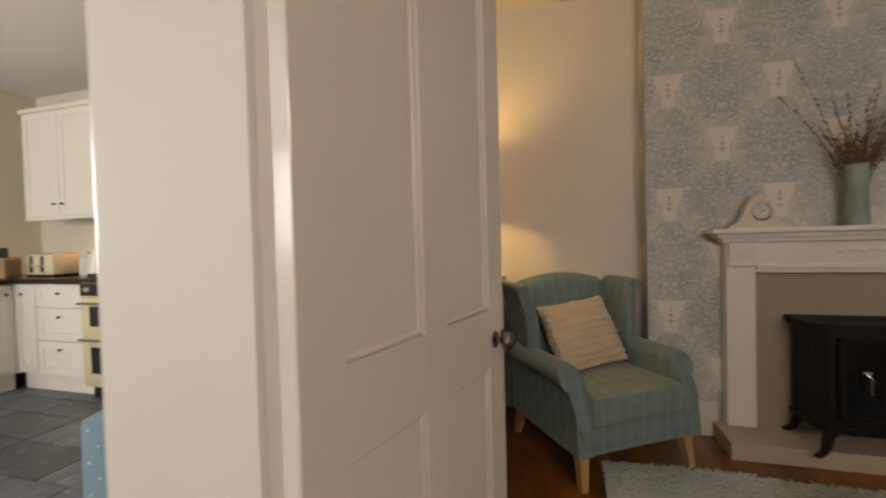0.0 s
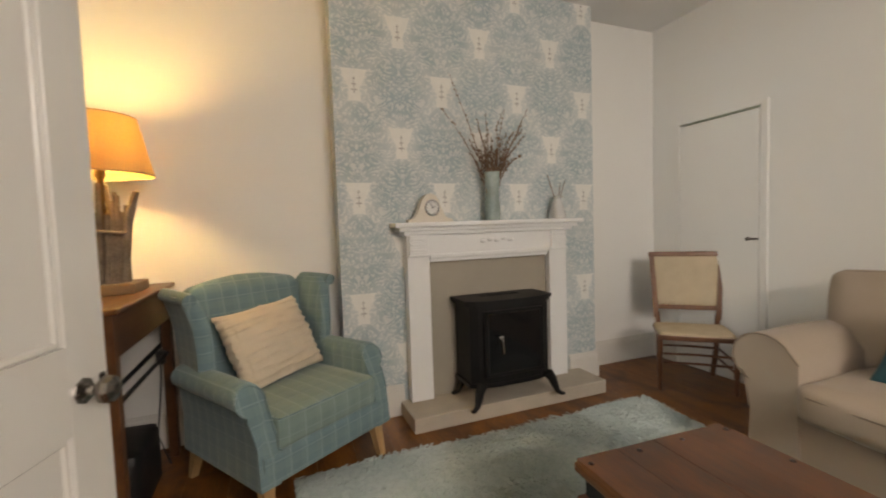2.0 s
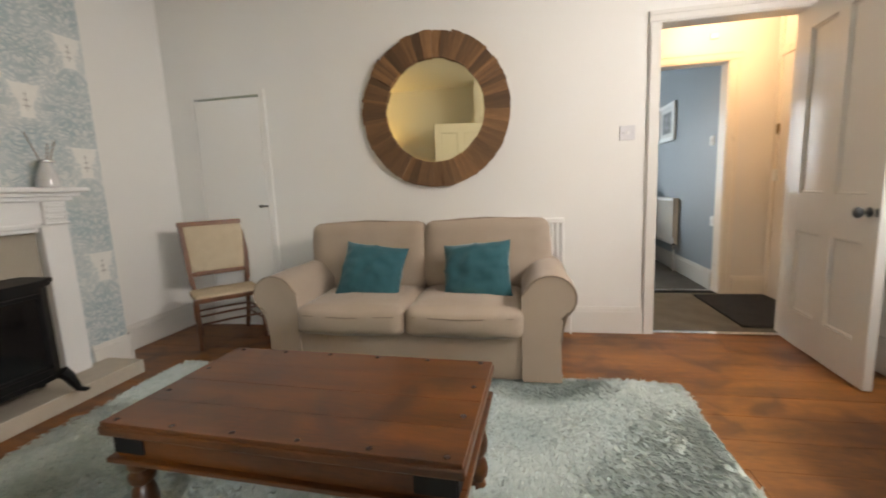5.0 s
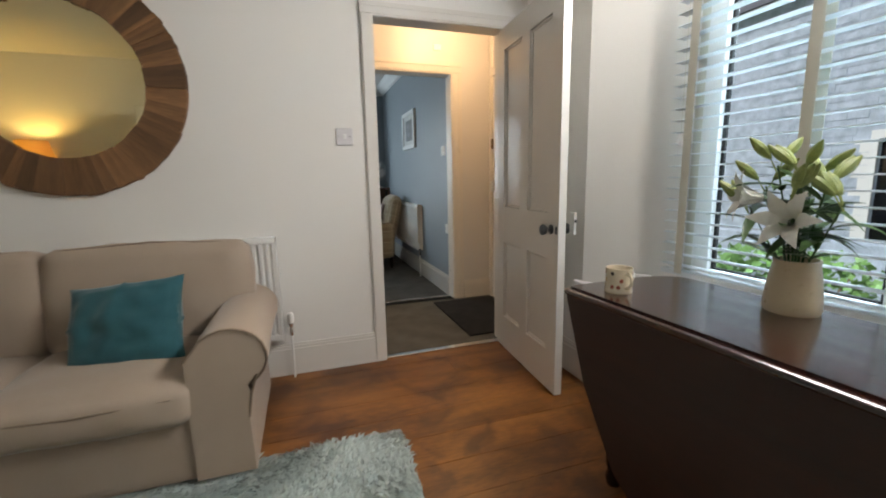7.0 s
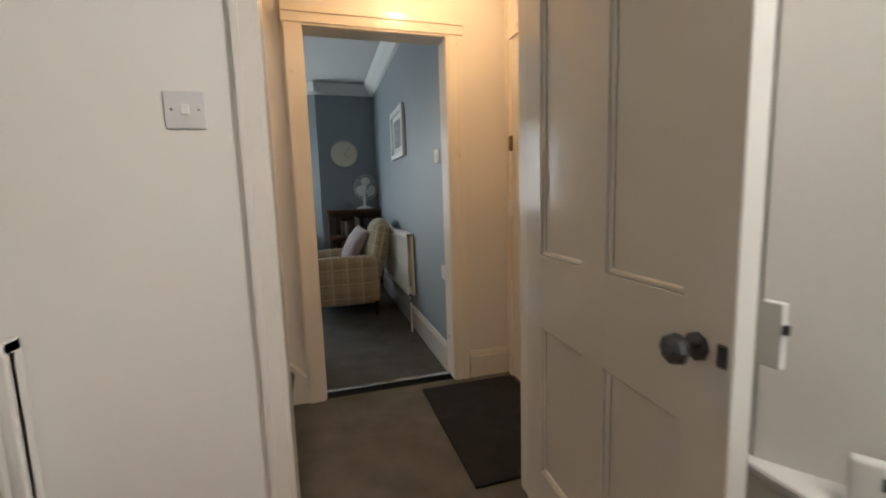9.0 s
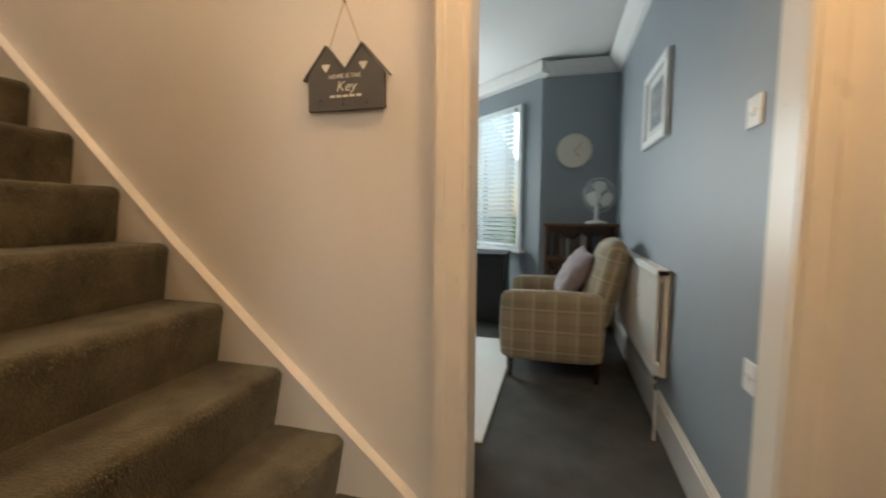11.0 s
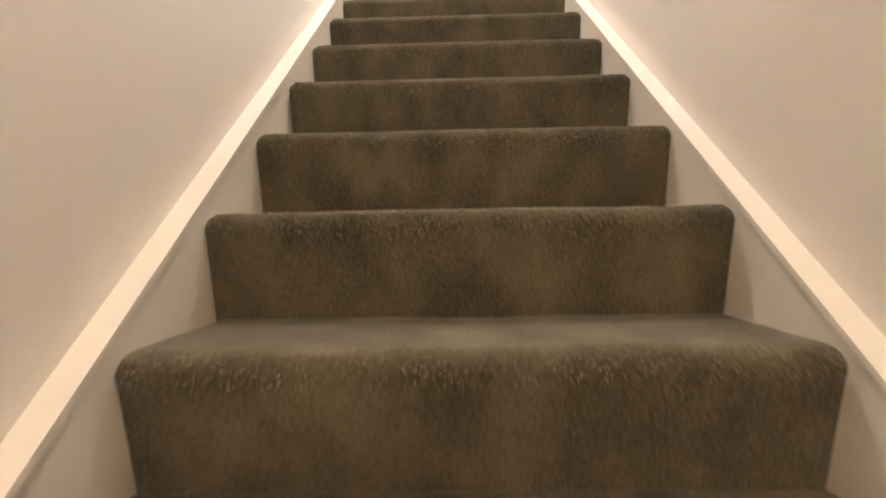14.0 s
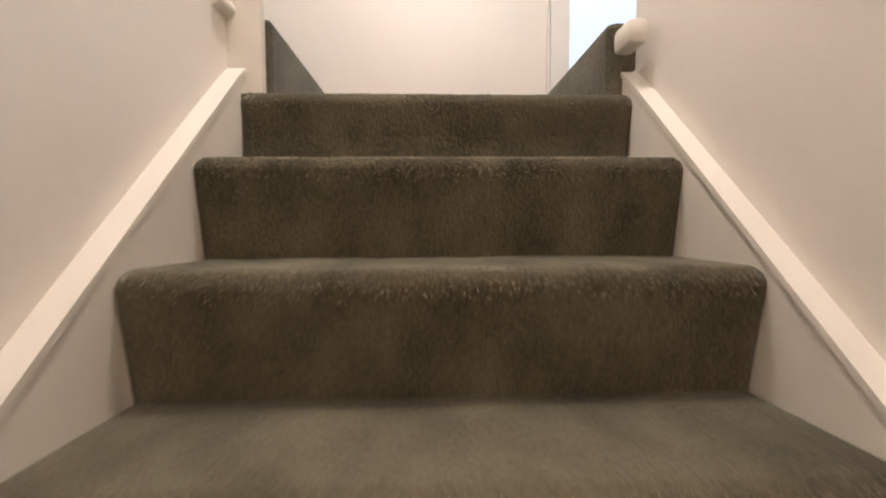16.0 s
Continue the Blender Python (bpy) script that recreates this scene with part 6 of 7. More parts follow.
def mug():
    m = thing("spotted_mug", "cream mug with brown, red and ochre spots on the dark table", "mug", (2.622, -1.187, 0.738), 172)
    m.scale = (0.92, 0.92, 0.95)
    bm = B()
    pr = [(0.048, 0.0), (0.050, 0.006), (0.047, 0.014), (0.0465, 0.045), (0.047, 0.075), (0.0485, 0.09)]
    lathe(bm, pr + [(r - 0.004, z) for r, z in reversed(pr[1:])] + [(0.038, 0.008)], seg=32)
    part("cup", bm, MUGMAT, m, "", True)
    bm = B()
    tube(bm, [(0.046, 0, 0.074), (0.066, 0, 0.076), (0.078, 0, 0.062), (0.076, 0, 0.040), (0.062, 0, 0.026), (0.046, 0, 0.022)], 0.0065, 0.0065, 8)
    part("handle", bm, MUGMAT, m, "", True)
    rng = random.Random(2)
    mats = (SPOTDARK, SPOTDARK, SPOTGOLD, SPOTRED)
    k = 0
    for i in range(9):
        for z in (0.024, 0.048, 0.073):
            a = 2 * math.pi * (i + 0.5 * (k % 2)) / 9 + rng.uniform(-0.12, 0.12)
            k += 1
            if abs(math.atan2(math.sin(a), math.cos(a))) < 0.25 or rng.random() < 0.3:
                continue
            bm = B()
            ball(bm, (0, 0, 0), 0.0075, 0.0014, 0.0075, 10)
            part("spot", bm, mats[rng.randrange(4)], m, "", True, pose(0.0473 * math.cos(a), 0.0473 * math.sin(a), z, 0, 0, math.degrees(a) - 90))


mug()


def jug():
    JX, JY = 2.262, -1.49
    j = thing("cream_jug", "cream stoneware jug holding lilies on the table", "jug", (JX, JY, 0.738), -60)
    bm = B()
    pr = [(0.066, 0.0), (0.070, 0.01), (0.068, 0.05), (0.062, 0.10), (0.055, 0.14), (0.056, 0.155)]
    lathe(bm, pr + [(r - 0.005, z) for r, z in reversed(pr[1:])] + [(0.055, 0.01)], seg=32)
    for v in bm.verts:
        if v.co.z > 0.12 and v.co.x < -0.03:
            v.co.x -= 0.012 * (v.co.z - 0.12) / 0.035
    part("body", bm, CREAMPOT, j, "", True)
    bm = B()
    tube(bm, [(0.055, 0, 0.14), (0.09, 0, 0.145), (0.11, 0, 0.12), (0.105, 0, 0.07), (0.068, 0, 0.03)], 0.008, 0.007, 8)
    part("handle", bm, CREAMPOT, j, "", True)
    f = thing("lilies", "bunch of white lilies with green buds and leaves", "flowers", (JX, JY, 0.738))
    rng = random.Random(11)

    def blade(bm, p0, d, ln, w, curl):
        d = Vector(d).normalized()
        side = d.cross(Vector((0, 0, 1)))
        side = side.normalized() if side.length > 0.05 else Vector((1, 0, 0))
        L, R = [], []
        for k in range(6):
            u = k / 5
            c = Vector(p0) + d * ln * u + Vector((0, 0, -curl * ln * u * u))
            ww = w * math.sin(math.pi * min(1, 0.12 + 0.88 * u)) * 0.5 + 0.0006
            lift = Vector((0, 0, ww * 0.35))
            L.append(bm.verts.new(c + side * ww + lift))
            R.append(bm.verts.new(c - side * ww + lift))
            if k:
                m0 = mid
            mid = bm.verts.new(c)
            if k:
                bm.faces.new((L[k - 1], m0, mid, L[k]))
                bm.faces.new((m0, R[k - 1], R[k], mid))
    stems = [((0.00, 0.02), 0.40), ((0.06, 0.03), 0.42), ((-0.06, 0.02), 0.36), ((0.12, -0.02), 0.36), ((-0.12, 0.05), 0.32), ((0.02, -0.06), 0.38), ((-0.02, 0.09), 0.34), ((0.10, 0.07), 0.30)]
    for i, ((tx, ty), tz) in enumerate(stems):
        bm = B()
        p1 = Vector((tx, ty, tz))
        tube(bm, [(tx * 0.1, ty * 0.1, 0.02), (tx * 0.35, ty * 0.35, tz * 0.5), p1], 0.0035, 0.0025, 6)
        st = part("stem", bm, LEAF, f, "", True)
        for k in range(9):
            u = rng.uniform(0.45, 0.92)
            a = rng.uniform(0, 2 * math.pi)
            p = Vector((tx * 0.35, ty * 0.35, tz * 0.5)).lerp(p1, max(0, (u - 0.5) * 2))
            bm = B()
            blade(bm, p, (math.cos(a), math.sin(a), rng.uniform(0.1, 0.9)), rng.uniform(0.08, 0.16), rng.uniform(0.026, 0.042), rng.uniform(0.1, 0.7))
            part("leaf", bm, LEAF, f, "", True)
        for k in range(2 if i % 2 else 3):
            a = rng.uniform(0, 2 * math.pi)
            d = Vector((math.cos(a) * 0.8, math.sin(a) * 0.8, 0.75)).normalized()
            bm = B()
            q = p1 + d * 0.03
            tube(bm, [p1 - Vector((0, 0, 0.02)), q], 0.002, 0.002, 5)
            n = 7
            pts = [q + d * 0.085 * s / n for s in range(n + 1)]
            rings = []
            for s, c in enumerate(pts):
                r = 0.0135 * math.sin(math.pi * min(0.97, 0.10 + 0.86 * s / n)) + 0.001
                sd = d.cross(Vector((0, 0.3, 1))).normalized()
                up = d.cross(sd)
                rings.append([bm.verts.new(c + r * (math.cos(2 * math.pi * e / 8) * sd + math.sin(2 * math.pi * e / 8) * up)) for e in range(8)])
            for r0, r1 in zip(rings, rings[1:]):
                for e in range(8):
                    bm.faces.new((r0[e], r0[(e + 1) % 8], r1[(e + 1) % 8], r1[e]))
            part("bud", bm, BUDGREEN, f, "pale green lily bud", True)
    for c, d in (((0.075, 0.09, 0.33), (0.6, 0.7, 0.1)), ((-0.03, 0.10, 0.27), (-0.2, 0.95, 0.2))):
        d = Vector(d).normalized()
        sd = d.cross(Vector((0, 0, 1))).normalized()
        up = sd.cross(d)
        for k in range(6):
            a = 2 * math.pi * k / 6
            out = math.cos(a) * sd + math.sin(a) * up
            bm = B()
            L, R = [], []
            for s in range(7):
                u = s / 6
                p = Vector(c) - d * 0.02 + d * 0.07 * math.sin(u * 1.7) + out * (0.01 + 0.075 * u * u)
                ww = 0.022 * math.sin(math.pi * min(0.98, 0.08 + 0.9 * u))
                tan = d.cross(out)
                L.append(bm.verts.new(p + tan * ww))
                R.append(bm.verts.new(p - tan * ww))
                if s:
                    bm.faces.new((L[s - 1], R[s - 1], R[s], L[s]))
            part("petal", bm, PETAL, f, "white lily petal", True)


jug()


def thermostat(name, label, at, turn, w, screen):
    t = thing(name, label, "thermostat", at, turn)
    bm = B()
    box(bm, -w / 2, -0.014, 0, w / 2, 0.014, 0.095, 0.008, 3)
    part("case", bm, PLASTIC, t, "", True)
    if screen:
        bm = B()
        box(bm, -0.028, -0.0155, 0.048, 0.028, -0.013, 0.072)
        part("screen", bm, STEELDARK, t, "grey display")
    return t


thermostat("thermostat", "white thermostat with a grey display on the sill", (3.15, -1.665, 0.566), 212, 0.145, True)
thermostat("receiver_box", "small white receiver box on the window sill", (3.035, -1.71, 0.566), 208, 0.075, False)
bm = boxes((-0.07, -0.012, 0.0, 0.07, 0.012, 0.016), bevel=0.004)
tagged(part("window_handle", bm, PLASTIC, None, "", False, pose(2.86, -1.835, 0.62)), "white window handle on the frame", "handle")

# rim lock on the hall door
lk = thing("door_latch", "white box latch with a dark keeper on the door edge", "latch", (3.205, -1.395, 0.86))
bm = boxes((-0.006, -0.035, -0.005, 0.03, -0.02, 0.105), bevel=0.003)
part("case", bm, PLASTIC, lk)
bm = boxes((-0.012, -0.032, 0.055, -0.006, -0.022, 0.07))
part("bolt", bm, BLACK, lk)


# ---- hall ----
def front_door():
    d = tagged(new("front_door"), "cream painted front door with moulded panels and a dark letter plate", "door", kind="structure")
    d.matrix_basis = pose(5.06, -1.865, 0.0, 0, 0, 180)
    W = 0.87
    bm = B()
    box(bm, 0.0, 0.0, 0.01, W, 0.045, 2.04, 0.003, 1)
    part("leaf", bm, HALLGLOSS, d)
    for x0, x1 in ((0.13, 0.36), (0.50, 0.74)):
        for z0, z1 in ((0.22, 0.84), (1.01, 1.68), (1.76, 1.95)):
            bm = B()
            for g, t in ((0.0, 0.016), (0.017, 0.009)):
                for q in ((x0 + g, z0 + g, x0 + g + 0.018, z1 - g), (x1 - g - 0.018, z0 + g, x1 - g, z1 - g), (x0 + g, z0 + g, x1 - g, z0 + g + 0.018), (x0 + g, z1 - g - 0.018, x1 - g, z1 - g)):
                    tall = q[3] - q[1] > 0.1
                    box(bm, q[0], -t * (0.45 if tall else 1.0), q[1], q[2], 0.001, q[3] + (0 if tall else 0.012), 0.003, 1)
            part("panel_moulding", bm, HALLGLOSS, d)
    bm = B()
    box(bm, 0.30, -0.014, 0.865, 0.60, 0.0, 0.955, 0.004)
    lp = part("letter_plate", bm, STEELDARK, d, "dark metal letter plate")
    bm = B()
    box(bm, 0.335, -0.018, 0.885, 0.565, -0.012, 0.935, 0.003, 1)
    part("flap", bm, STEELDARK, lp)
    bm = B()
    lathe(bm, [(0.011, 0), (0.009, 0.006), (0.002, 0.007)], seg=12)
    part("spyhole", bm, BRASS, d, "", True, pose(0.43, 0.0, 1.60, 90, 0, 0))
    bm = B()
    box(bm, -0.02, -0.02, 1.41, 0.015, -0.002, 1.50, 0.004, 1)
    part("chain_keeper", bm, BRASS, d, "brass chain keeper")
    bm = B()
    box(bm, -0.012, -0.03, 1.02, 0.035, -0.001, 1.12, 0.004, 1)
    part("latch_case", bm, PLASTIC, d)
    for nm, b in (("frame", (-0.035, -0.02, 0, 0.0, 0.06, 2.48)), ("frame", (W, -0.02, 0, W + 0.035, 0.06, 2.48)), ("frame", (0, -0.02, 2.045, W, 0.06, 2.12)), ("frame", (0, -0.02, 2.45, W, 0.06, 2.48))):
        bm = B()
        box(bm, *b, bevel=0.003)
        part(nm, bm, HALLGLOSS, d)
    bm = B()
    box(bm, 0, 0.02, 2.12, W, 0.026, 2.45)
    p = part("fanlight", bm, PANE, d, "clear fanlight glass")
    p.visible_shadow = False


front_door()
bm = boxes((4.16, -1.83, 0.0, 5.05, -1.25, 0.014), bevel=0.004)
tagged(part("door_mat", bm, MATDARK, None), "dark grey ribbed door mat on the hall carpet", "mat")


def chalk_text(name, body, size, at, parent, material):
    cu = bpy.data.curves.new(name, "FONT")
    cu.body, cu.size, cu.align_x, cu.extrude = body, size, "CENTER", 0.0006
    cu.shear = 0.25 if body == "Key" else 0.0
    tmp = bpy.data.objects.new(name, cu)
    scene.collection.objects.link(tmp)
    me = bpy.data.meshes.new_from_object(tmp.evaluated_get(bpy.context.evaluated_depsgraph_get()))
    bpy.data.objects.remove(tmp)
    me.materials.append(material)
    ob = new(name, me)
    ob.parent = parent
    ob.matrix_basis = pose(at[0], at[1], at[2], 90, 0, 0)
    return ob


def key_sign():
    s = thing("key_sign", "dark grey house-shaped key holder hanging on twine", "sign", (5.155, -0.318, 1.43), -90)
    bm = B()
    prism(bm, [(-0.125, 0.0), (0.128, 0.0), (0.128, 0.105), (0.058, 0.185), (0.0, 0.112), (-0.062, 0.185), (-0.125, 0.105)], 1, -0.010, 0.006)
    part("board", bm, SLATECHALK, s)
    for x0, z0, x1, z1 in ((-0.140, 0.092, -0.060, 0.190), (-0.064, 0.190, 0.001, 0.112), (0.0, 0.112, 0.060, 0.190), (0.056, 0.190, 0.142, 0.094)):
        bm = B()
        d = Vector((x1 - x0, z1 - z0)).normalized() * 0.004
        prism(bm, [(x0, z0), (x1, z1), (x1 - d.y, z1 + d.x), (x0 - d.y, z0 + d.x)] if x1 > x0 else [(x0, z0), (x1, z1), (x1, z1 + 0.005), (x0, z0 + 0.005)], 1, -0.013, 0.008)
        part("roof_edge", bm, SLATECHALK, s)
    for x in (-0.062, 0.062):
        bm = B()
        prism(bm, [(x - 0.014, 0.132), (x - 0.007, 0.138), (x, 0.134), (x + 0.007, 0.138), (x + 0.014, 0.132), (x, 0.112)], 1, -0.012, -0.009)
        part("heart", bm, CHALKWHITE, s, "white painted heart")
    chalk_text("lettering", "HOME IS THE", 0.018, (0.0, -0.0106, 0.093), s, CHALKWHITE)
    chalk_text("lettering", "Key", 0.042, (0.004, -0.0106, 0.055), s, CHALKWHITE)
    bm = B()
    for x in (-0.05, -0.028, -0.006, 0.016, 0.038):
        box(bm, x, -0.0116, 0.037, x + 0.017, -0.0098, 0.044)
    part("lettering", bm, CHALKWHITE, s, "line of small illegible lettering")
    for x in (-0.078, 0.0, 0.078):
        bm = B()
        tube(bm, [(x, -0.010, 0.032), (x, -0.024, 0.028), (x, -0.026, 0.016), (x, -0.018, 0.010)], 0.0018, 0.0018, 6)
        part("hook", bm, STEELDARK, s, "small metal hook", True)
    for x in (-0.055, 0.055):
        bm = B()
        tube(bm, [(x, -0.004, 0.176), (x * 0.5, -0.004, 0.25), (0.0, -0.004, 0.316)], 0.0016, 0.0016, 5)
        part("twine", bm, TWINE, s, "", True)
    bm = B()
    lathe(bm, [(0.003, 0), (0.004, 0.010), (0.001, 0.011)], seg=8)
    part("nail", bm, BRASS, s, "", False, pose(0, 0.004, 0.316, 90, 0, 0))


key_sign()
hl = thing("hall_ceiling_light", "frosted round ceiling light in the hall", "lamp", (4.62, -1.3, 2.60))
part("rim", boxes((-0.05, -0.05, -0.02, 0.05, 0.05, 0.0), bevel=0.006), CHROME, hl)
bm = boxes((-0.035, -0.012, -0.05, 0.035, 0.0, 0.0), bevel=0.005)
tagged(part("door_chime", bm, PLASTIC, None, "", False, pose(5.145, -1.36, 2.30, 0, 0, -90)), "small beige door chime box high on the hall wall", "door chime")
bm = B()
tube(bm, [(4.12, -1.80, 2.54), (4.6, -1.81, 2.545), (5.12, -1.80, 2.54)], 0.018, 0.018, 10)
tagged(part("curtain_pole", bm, RAD, None, "", True), "white pole above the front door", "pole")


# landing: handrail ends
def handrail(name, x, pts):
    h = thing(name, "white painted handrail end on the stair wall", "handrail", (x, 0, 0))
    bm = B()
    tube(bm, [(0, y, z) for y, z in pts], 0.022, 0.022, 10)
    part("rail", bm, WHITE_TRIM, h, "", True)
    return h


handrail("handrail", 4.14, [(2.02, 2.80), (2.12, 2.80), (2.22, 2.825)])
bm = boxes((5.10, 2.02, 2.705, 5.150, 2.11, 2.765), bevel=0.015)
tagged(part("rail_block", bm, WHITE_TRIM, None, "", True), "white painted timber block at the stair head", "trim")


# ---- blue sitting room ----
radiator("radiator", "cream panel radiator under the framed print", (7.55, -1.488, 0.31), 180, 1.35, 0.54)
valve("radiator_valve", (6.17, -1.435, 0.0))


def framed(name, label, x0, x1, z0, z1):
    p = thing(name, label, "picture", (x0, -1.489, z0), 180)
    w, h = x1 - x0, z1 - z0
    p.matrix_basis = pose(x1, -1.489, z0, 0, 0, 180)
    for b in ((0, 0, 0.05, h), (w - 0.05, 0, w, h), (0.05, 0, w - 0.05, 0.05), (0.05, h - 0.05, w - 0.05, h)):
        bm = B()
        box(bm, b[0], -0.03, b[1], b[2], 0, b[3], 0.004)
        part("frame", bm, WHITE, p)
    bm = B()
    box(bm, 0.05, -0.012, 0.05, w - 0.05, -0.004, h - 0.05)
    part("mount", bm, PAPER, p)
    bm = B()
    box(bm, 0.14, -0.014, 0.10, w - 0.14, -0.011, h - 0.10)
    part("print", bm, PICART, p, "dark grey print")


framed("framed_print", "white framed grey print on the blue-grey wall", 6.39, 6.98, 1.525, 1.975)
switch_plate("light_switch", (5.40, -1.489, 1.415), 180)
switch_plate("wall_socket", (5.32, -1.489, 0.66), 180, 0.07, 0.09)


def wall_clock():
    c = thing("wall_clock", "round pale wall clock on the blue-grey wall", "clock", (8.388, -1.085, 1.745), -90)
    bm = B()
    lathe(bm, [(0.165, 0.0), (0.17, 0.02), (0.155, 0.03), (0.15, 0.02), (0.002, 0.018)], seg=36)
    part("case", bm, CREAMCASE, c, "", True, pose(0, 0, 0, 90, 0, 0))
    for ang, ln in ((140, 0.08), (40, 0.12)):
        bm = B()
        box(bm, -0.004, -0.026, -0.01, 0.004, -0.022, ln)
        part("hand", bm, SPOTGOLD, c, "", False, pose(0, 0, 0, 0, ang, 0))


wall_clock()


def bookcase():
    b = thing("bookcase", "low brown wooden bookcase with books", "bookcase", (8.385, -1.16, 0.0), -90)
    W, D, H = 0.33, 0.28, 1.03
    for q in ((-W, -D, 0, -W + 0.025, 0, H), (W - 0.025, -D, 0, W, 0, H)):
        part("side", boxes(q, bevel=0.003), CHAIRWOOD, b)
    for z in (0.06, 0.36, 0.68, H - 0.025):
        part("shelf", boxes((-W + 0.025 if z < 1 else -W - 0.015, -D - (0.015 if z > 1 else 0), z, W - 0.025 if z < 1 else W + 0.015, 0, z + 0.025), bevel=0.003), CHAIRWOOD, b)
    part("back", boxes((-W + 0.025, -0.012, 0.06, W - 0.025, 0, H - 0.025)), CHAIRWOOD, b)
    rng = random.Random(6)
    pal = [mat("book_cover", c, 0.6, 0.1, 9, 90, 0.05, 0.0005) for c in ((0.30, 0.28, 0.25), (0.10, 0.05, 0.04), (0.05, 0.06, 0.08), (0.22, 0.10, 0.06), (0.42, 0.40, 0.36))]
    for z in (0.705, 0.385):
        x = -W + 0.035
        while x < W - 0.07:
            w, h = rng.uniform(0.015, 0.04), rng.uniform(0.17, 0.25)
            bk = part("book", boxes((x, -D + rng.uniform(0.02, 0.07), z, x + w, -0.03, z + h), bevel=0.002), pal[rng.randrange(5)], None)
            bk.matrix_basis = b.matrix_basis.copy()
            tagged(bk, "upright book on the wooden bookcase shelf", "book", "books in the bookcase")
            x += w + 0.001
            if rng.random() < 0.12:
                x += 0.06


bookcase()


def fan():
    f = thing("desk_fan", "white desk fan standing on the bookcase", "fan", (8.22, -1.30, 1.03), -70)
    bm = B()
    lathe(bm, [(0.10, 0.0), (0.105, 0.015), (0.06, 0.03), (0.02, 0.04), (0.016, 0.19)], seg=24)
    part("stand", bm, PLASTIC, f, "", True)
    bm = B()
    lathe(bm, [(0.03, -0.06), (0.045, -0.02), (0.04, 0.02)], seg=16)
    part("motor", bm, PLASTIC, f, "", True, pose(0, 0.02, 0.27, 90, 0, 0))
    for k in range(3):
        bm = B()
        vs = []
        for i in range(6):
            u = i / 5
            for s in (-1, 1):
                vs.append(bm.verts.new((s * (0.02 + 0.05 * math.sin(math.pi * (0.1 + 0.8 * u))) , -0.05 + s * 0.012, 0.03 + 0.10 * u)))
        for i in range(5):
            bm.faces.new((vs[2 * i], vs[2 * i + 1], vs[2 * i + 3], vs[2 * i + 2]))
        part("blade", bm, PLASTIC, f, "", True, pose(0, 0, 0.27, 0, 120 * k, 0))
    for r, y in ((0.16, -0.05), (0.12, -0.085), (0.07, -0.10), (0.12, 0.0)):
        bm = B()
        tube(bm, [(r * math.cos(2 * math.pi * i / 32), y, 0.27 + r * math.sin(2 * math.pi * i / 32)) for i in range(33)], 0.003, 0.003, 5)
        part("guard_ring", bm, PLASTIC, f, "", True)
    for k in range(16):
        a = 2 * math.pi * k / 16
        bm = B()
        tube(bm, [(0.02 * math.cos(a), -0.105, 0.27 + 0.02 * math.sin(a)), (0.12 * math.cos(a), -0.085, 0.27 + 0.12 * math.sin(a)), (0.16 * math.cos(a), -0.05, 0.27 + 0.16 * math.sin(a))], 0.0018, 0.0018, 4)
        part("guard_wire", bm, PLASTIC, f)


fan()


def check_chair():
    c = thing("check_armchair", "brown checked fabric armchair with dark feet", "armchair", (7.16, -0.94, 0.0), 180)
    W, F, K = 0.40, -0.36, 0.36
    bm = B()
    pad(bm, -W + 0.02, F + 0.02, 0.14, W - 0.02, K - 0.04, 0.34, 0.01, 0.03, 8, 0.001, 1)
    part("seat_frame", bm, CHECK, c, "", True)
    bm = B()
    pad(bm, -0.28, F - 0.01, 0.33, 0.28, K - 0.14, 0.47, 0.02, 0.05, 10, 0.003, 2)
    part("seat_cushion", bm, CHECK, c, "", True)
    for sx in (-1, 1):
        a, b = sorted((sx * 0.29, sx * 0.415))
        bm = B()
        pad(bm, a, F + 0.01, 0.14, b, K - 0.05, 0.60, 0.012, 0.045, 10, 0.002, 3 + sx)
        part("arm", bm, CHECK, c, "", True)
    bm = B()
    pad(bm, -0.31, -0.085, 0.0, 0.31, 0.085, 0.60, 0.03, 0.08, 12, 0.003, 7)
    part("backrest", bm, CHECK, c, "", True, pose(0, K - 0.10, 0.34, -14, 0, 0))
    for sx in (-1, 1):
        for y in (F + 0.07, K - 0.08):
            bm = B()
            lathe(bm, [(0.016, 0.0), (0.028, 0.15)], (sx * 0.34, y, 0), 12)
            part("foot", bm, MAHOG, c, "", True)
    base = c.matrix_basis.copy()
    scatter("heather_cushion", "heather pink cushion on the checked armchair", 0.45, 0.42, 0.16, PINKCUSH, base @ pose(-0.10, 0.02, 0.49, -30, 5, 6), 3)


check_chair()
ang = math.degrees(math.atan2(0.78, 0.70))
window("window_bay", (8.39 + 0.70 * 0.245, -0.76 + 0.78 * 0.245, 0.72), ang, 0.72, 1.56, 0.06, (), "white framed bay window")
blind("venetian_blind", "white venetian blind lowered in the bay window", (8.39 + 0.70 * 0.28 - 0.06, -0.76 + 0.78 * 0.28 + 0.06, 0.0), ang, 0.66, 0.76, 2.24, 0.05, 0.05, 45, ((0.1, 0.02), (0.56, 0.02)), SLATWHITE)
# unseen window, added as an opening for window_light_blue_room
window("window_front_added", (9.23, 0.5, 0.72), 90, 1.8, 1.56, 0.06, (0.9,), "white framed front window, unseen, added as an opening for the sitting room's daylight lamp")
part_w = B()
a, b2 = Vector((8.39, -0.76)), Vector((9.09, 0.02))
d = (b2 - a).normalized()
nn = Vector((-d.y, d.x))
p, q = a + d * 0.20, a + d * 1.04
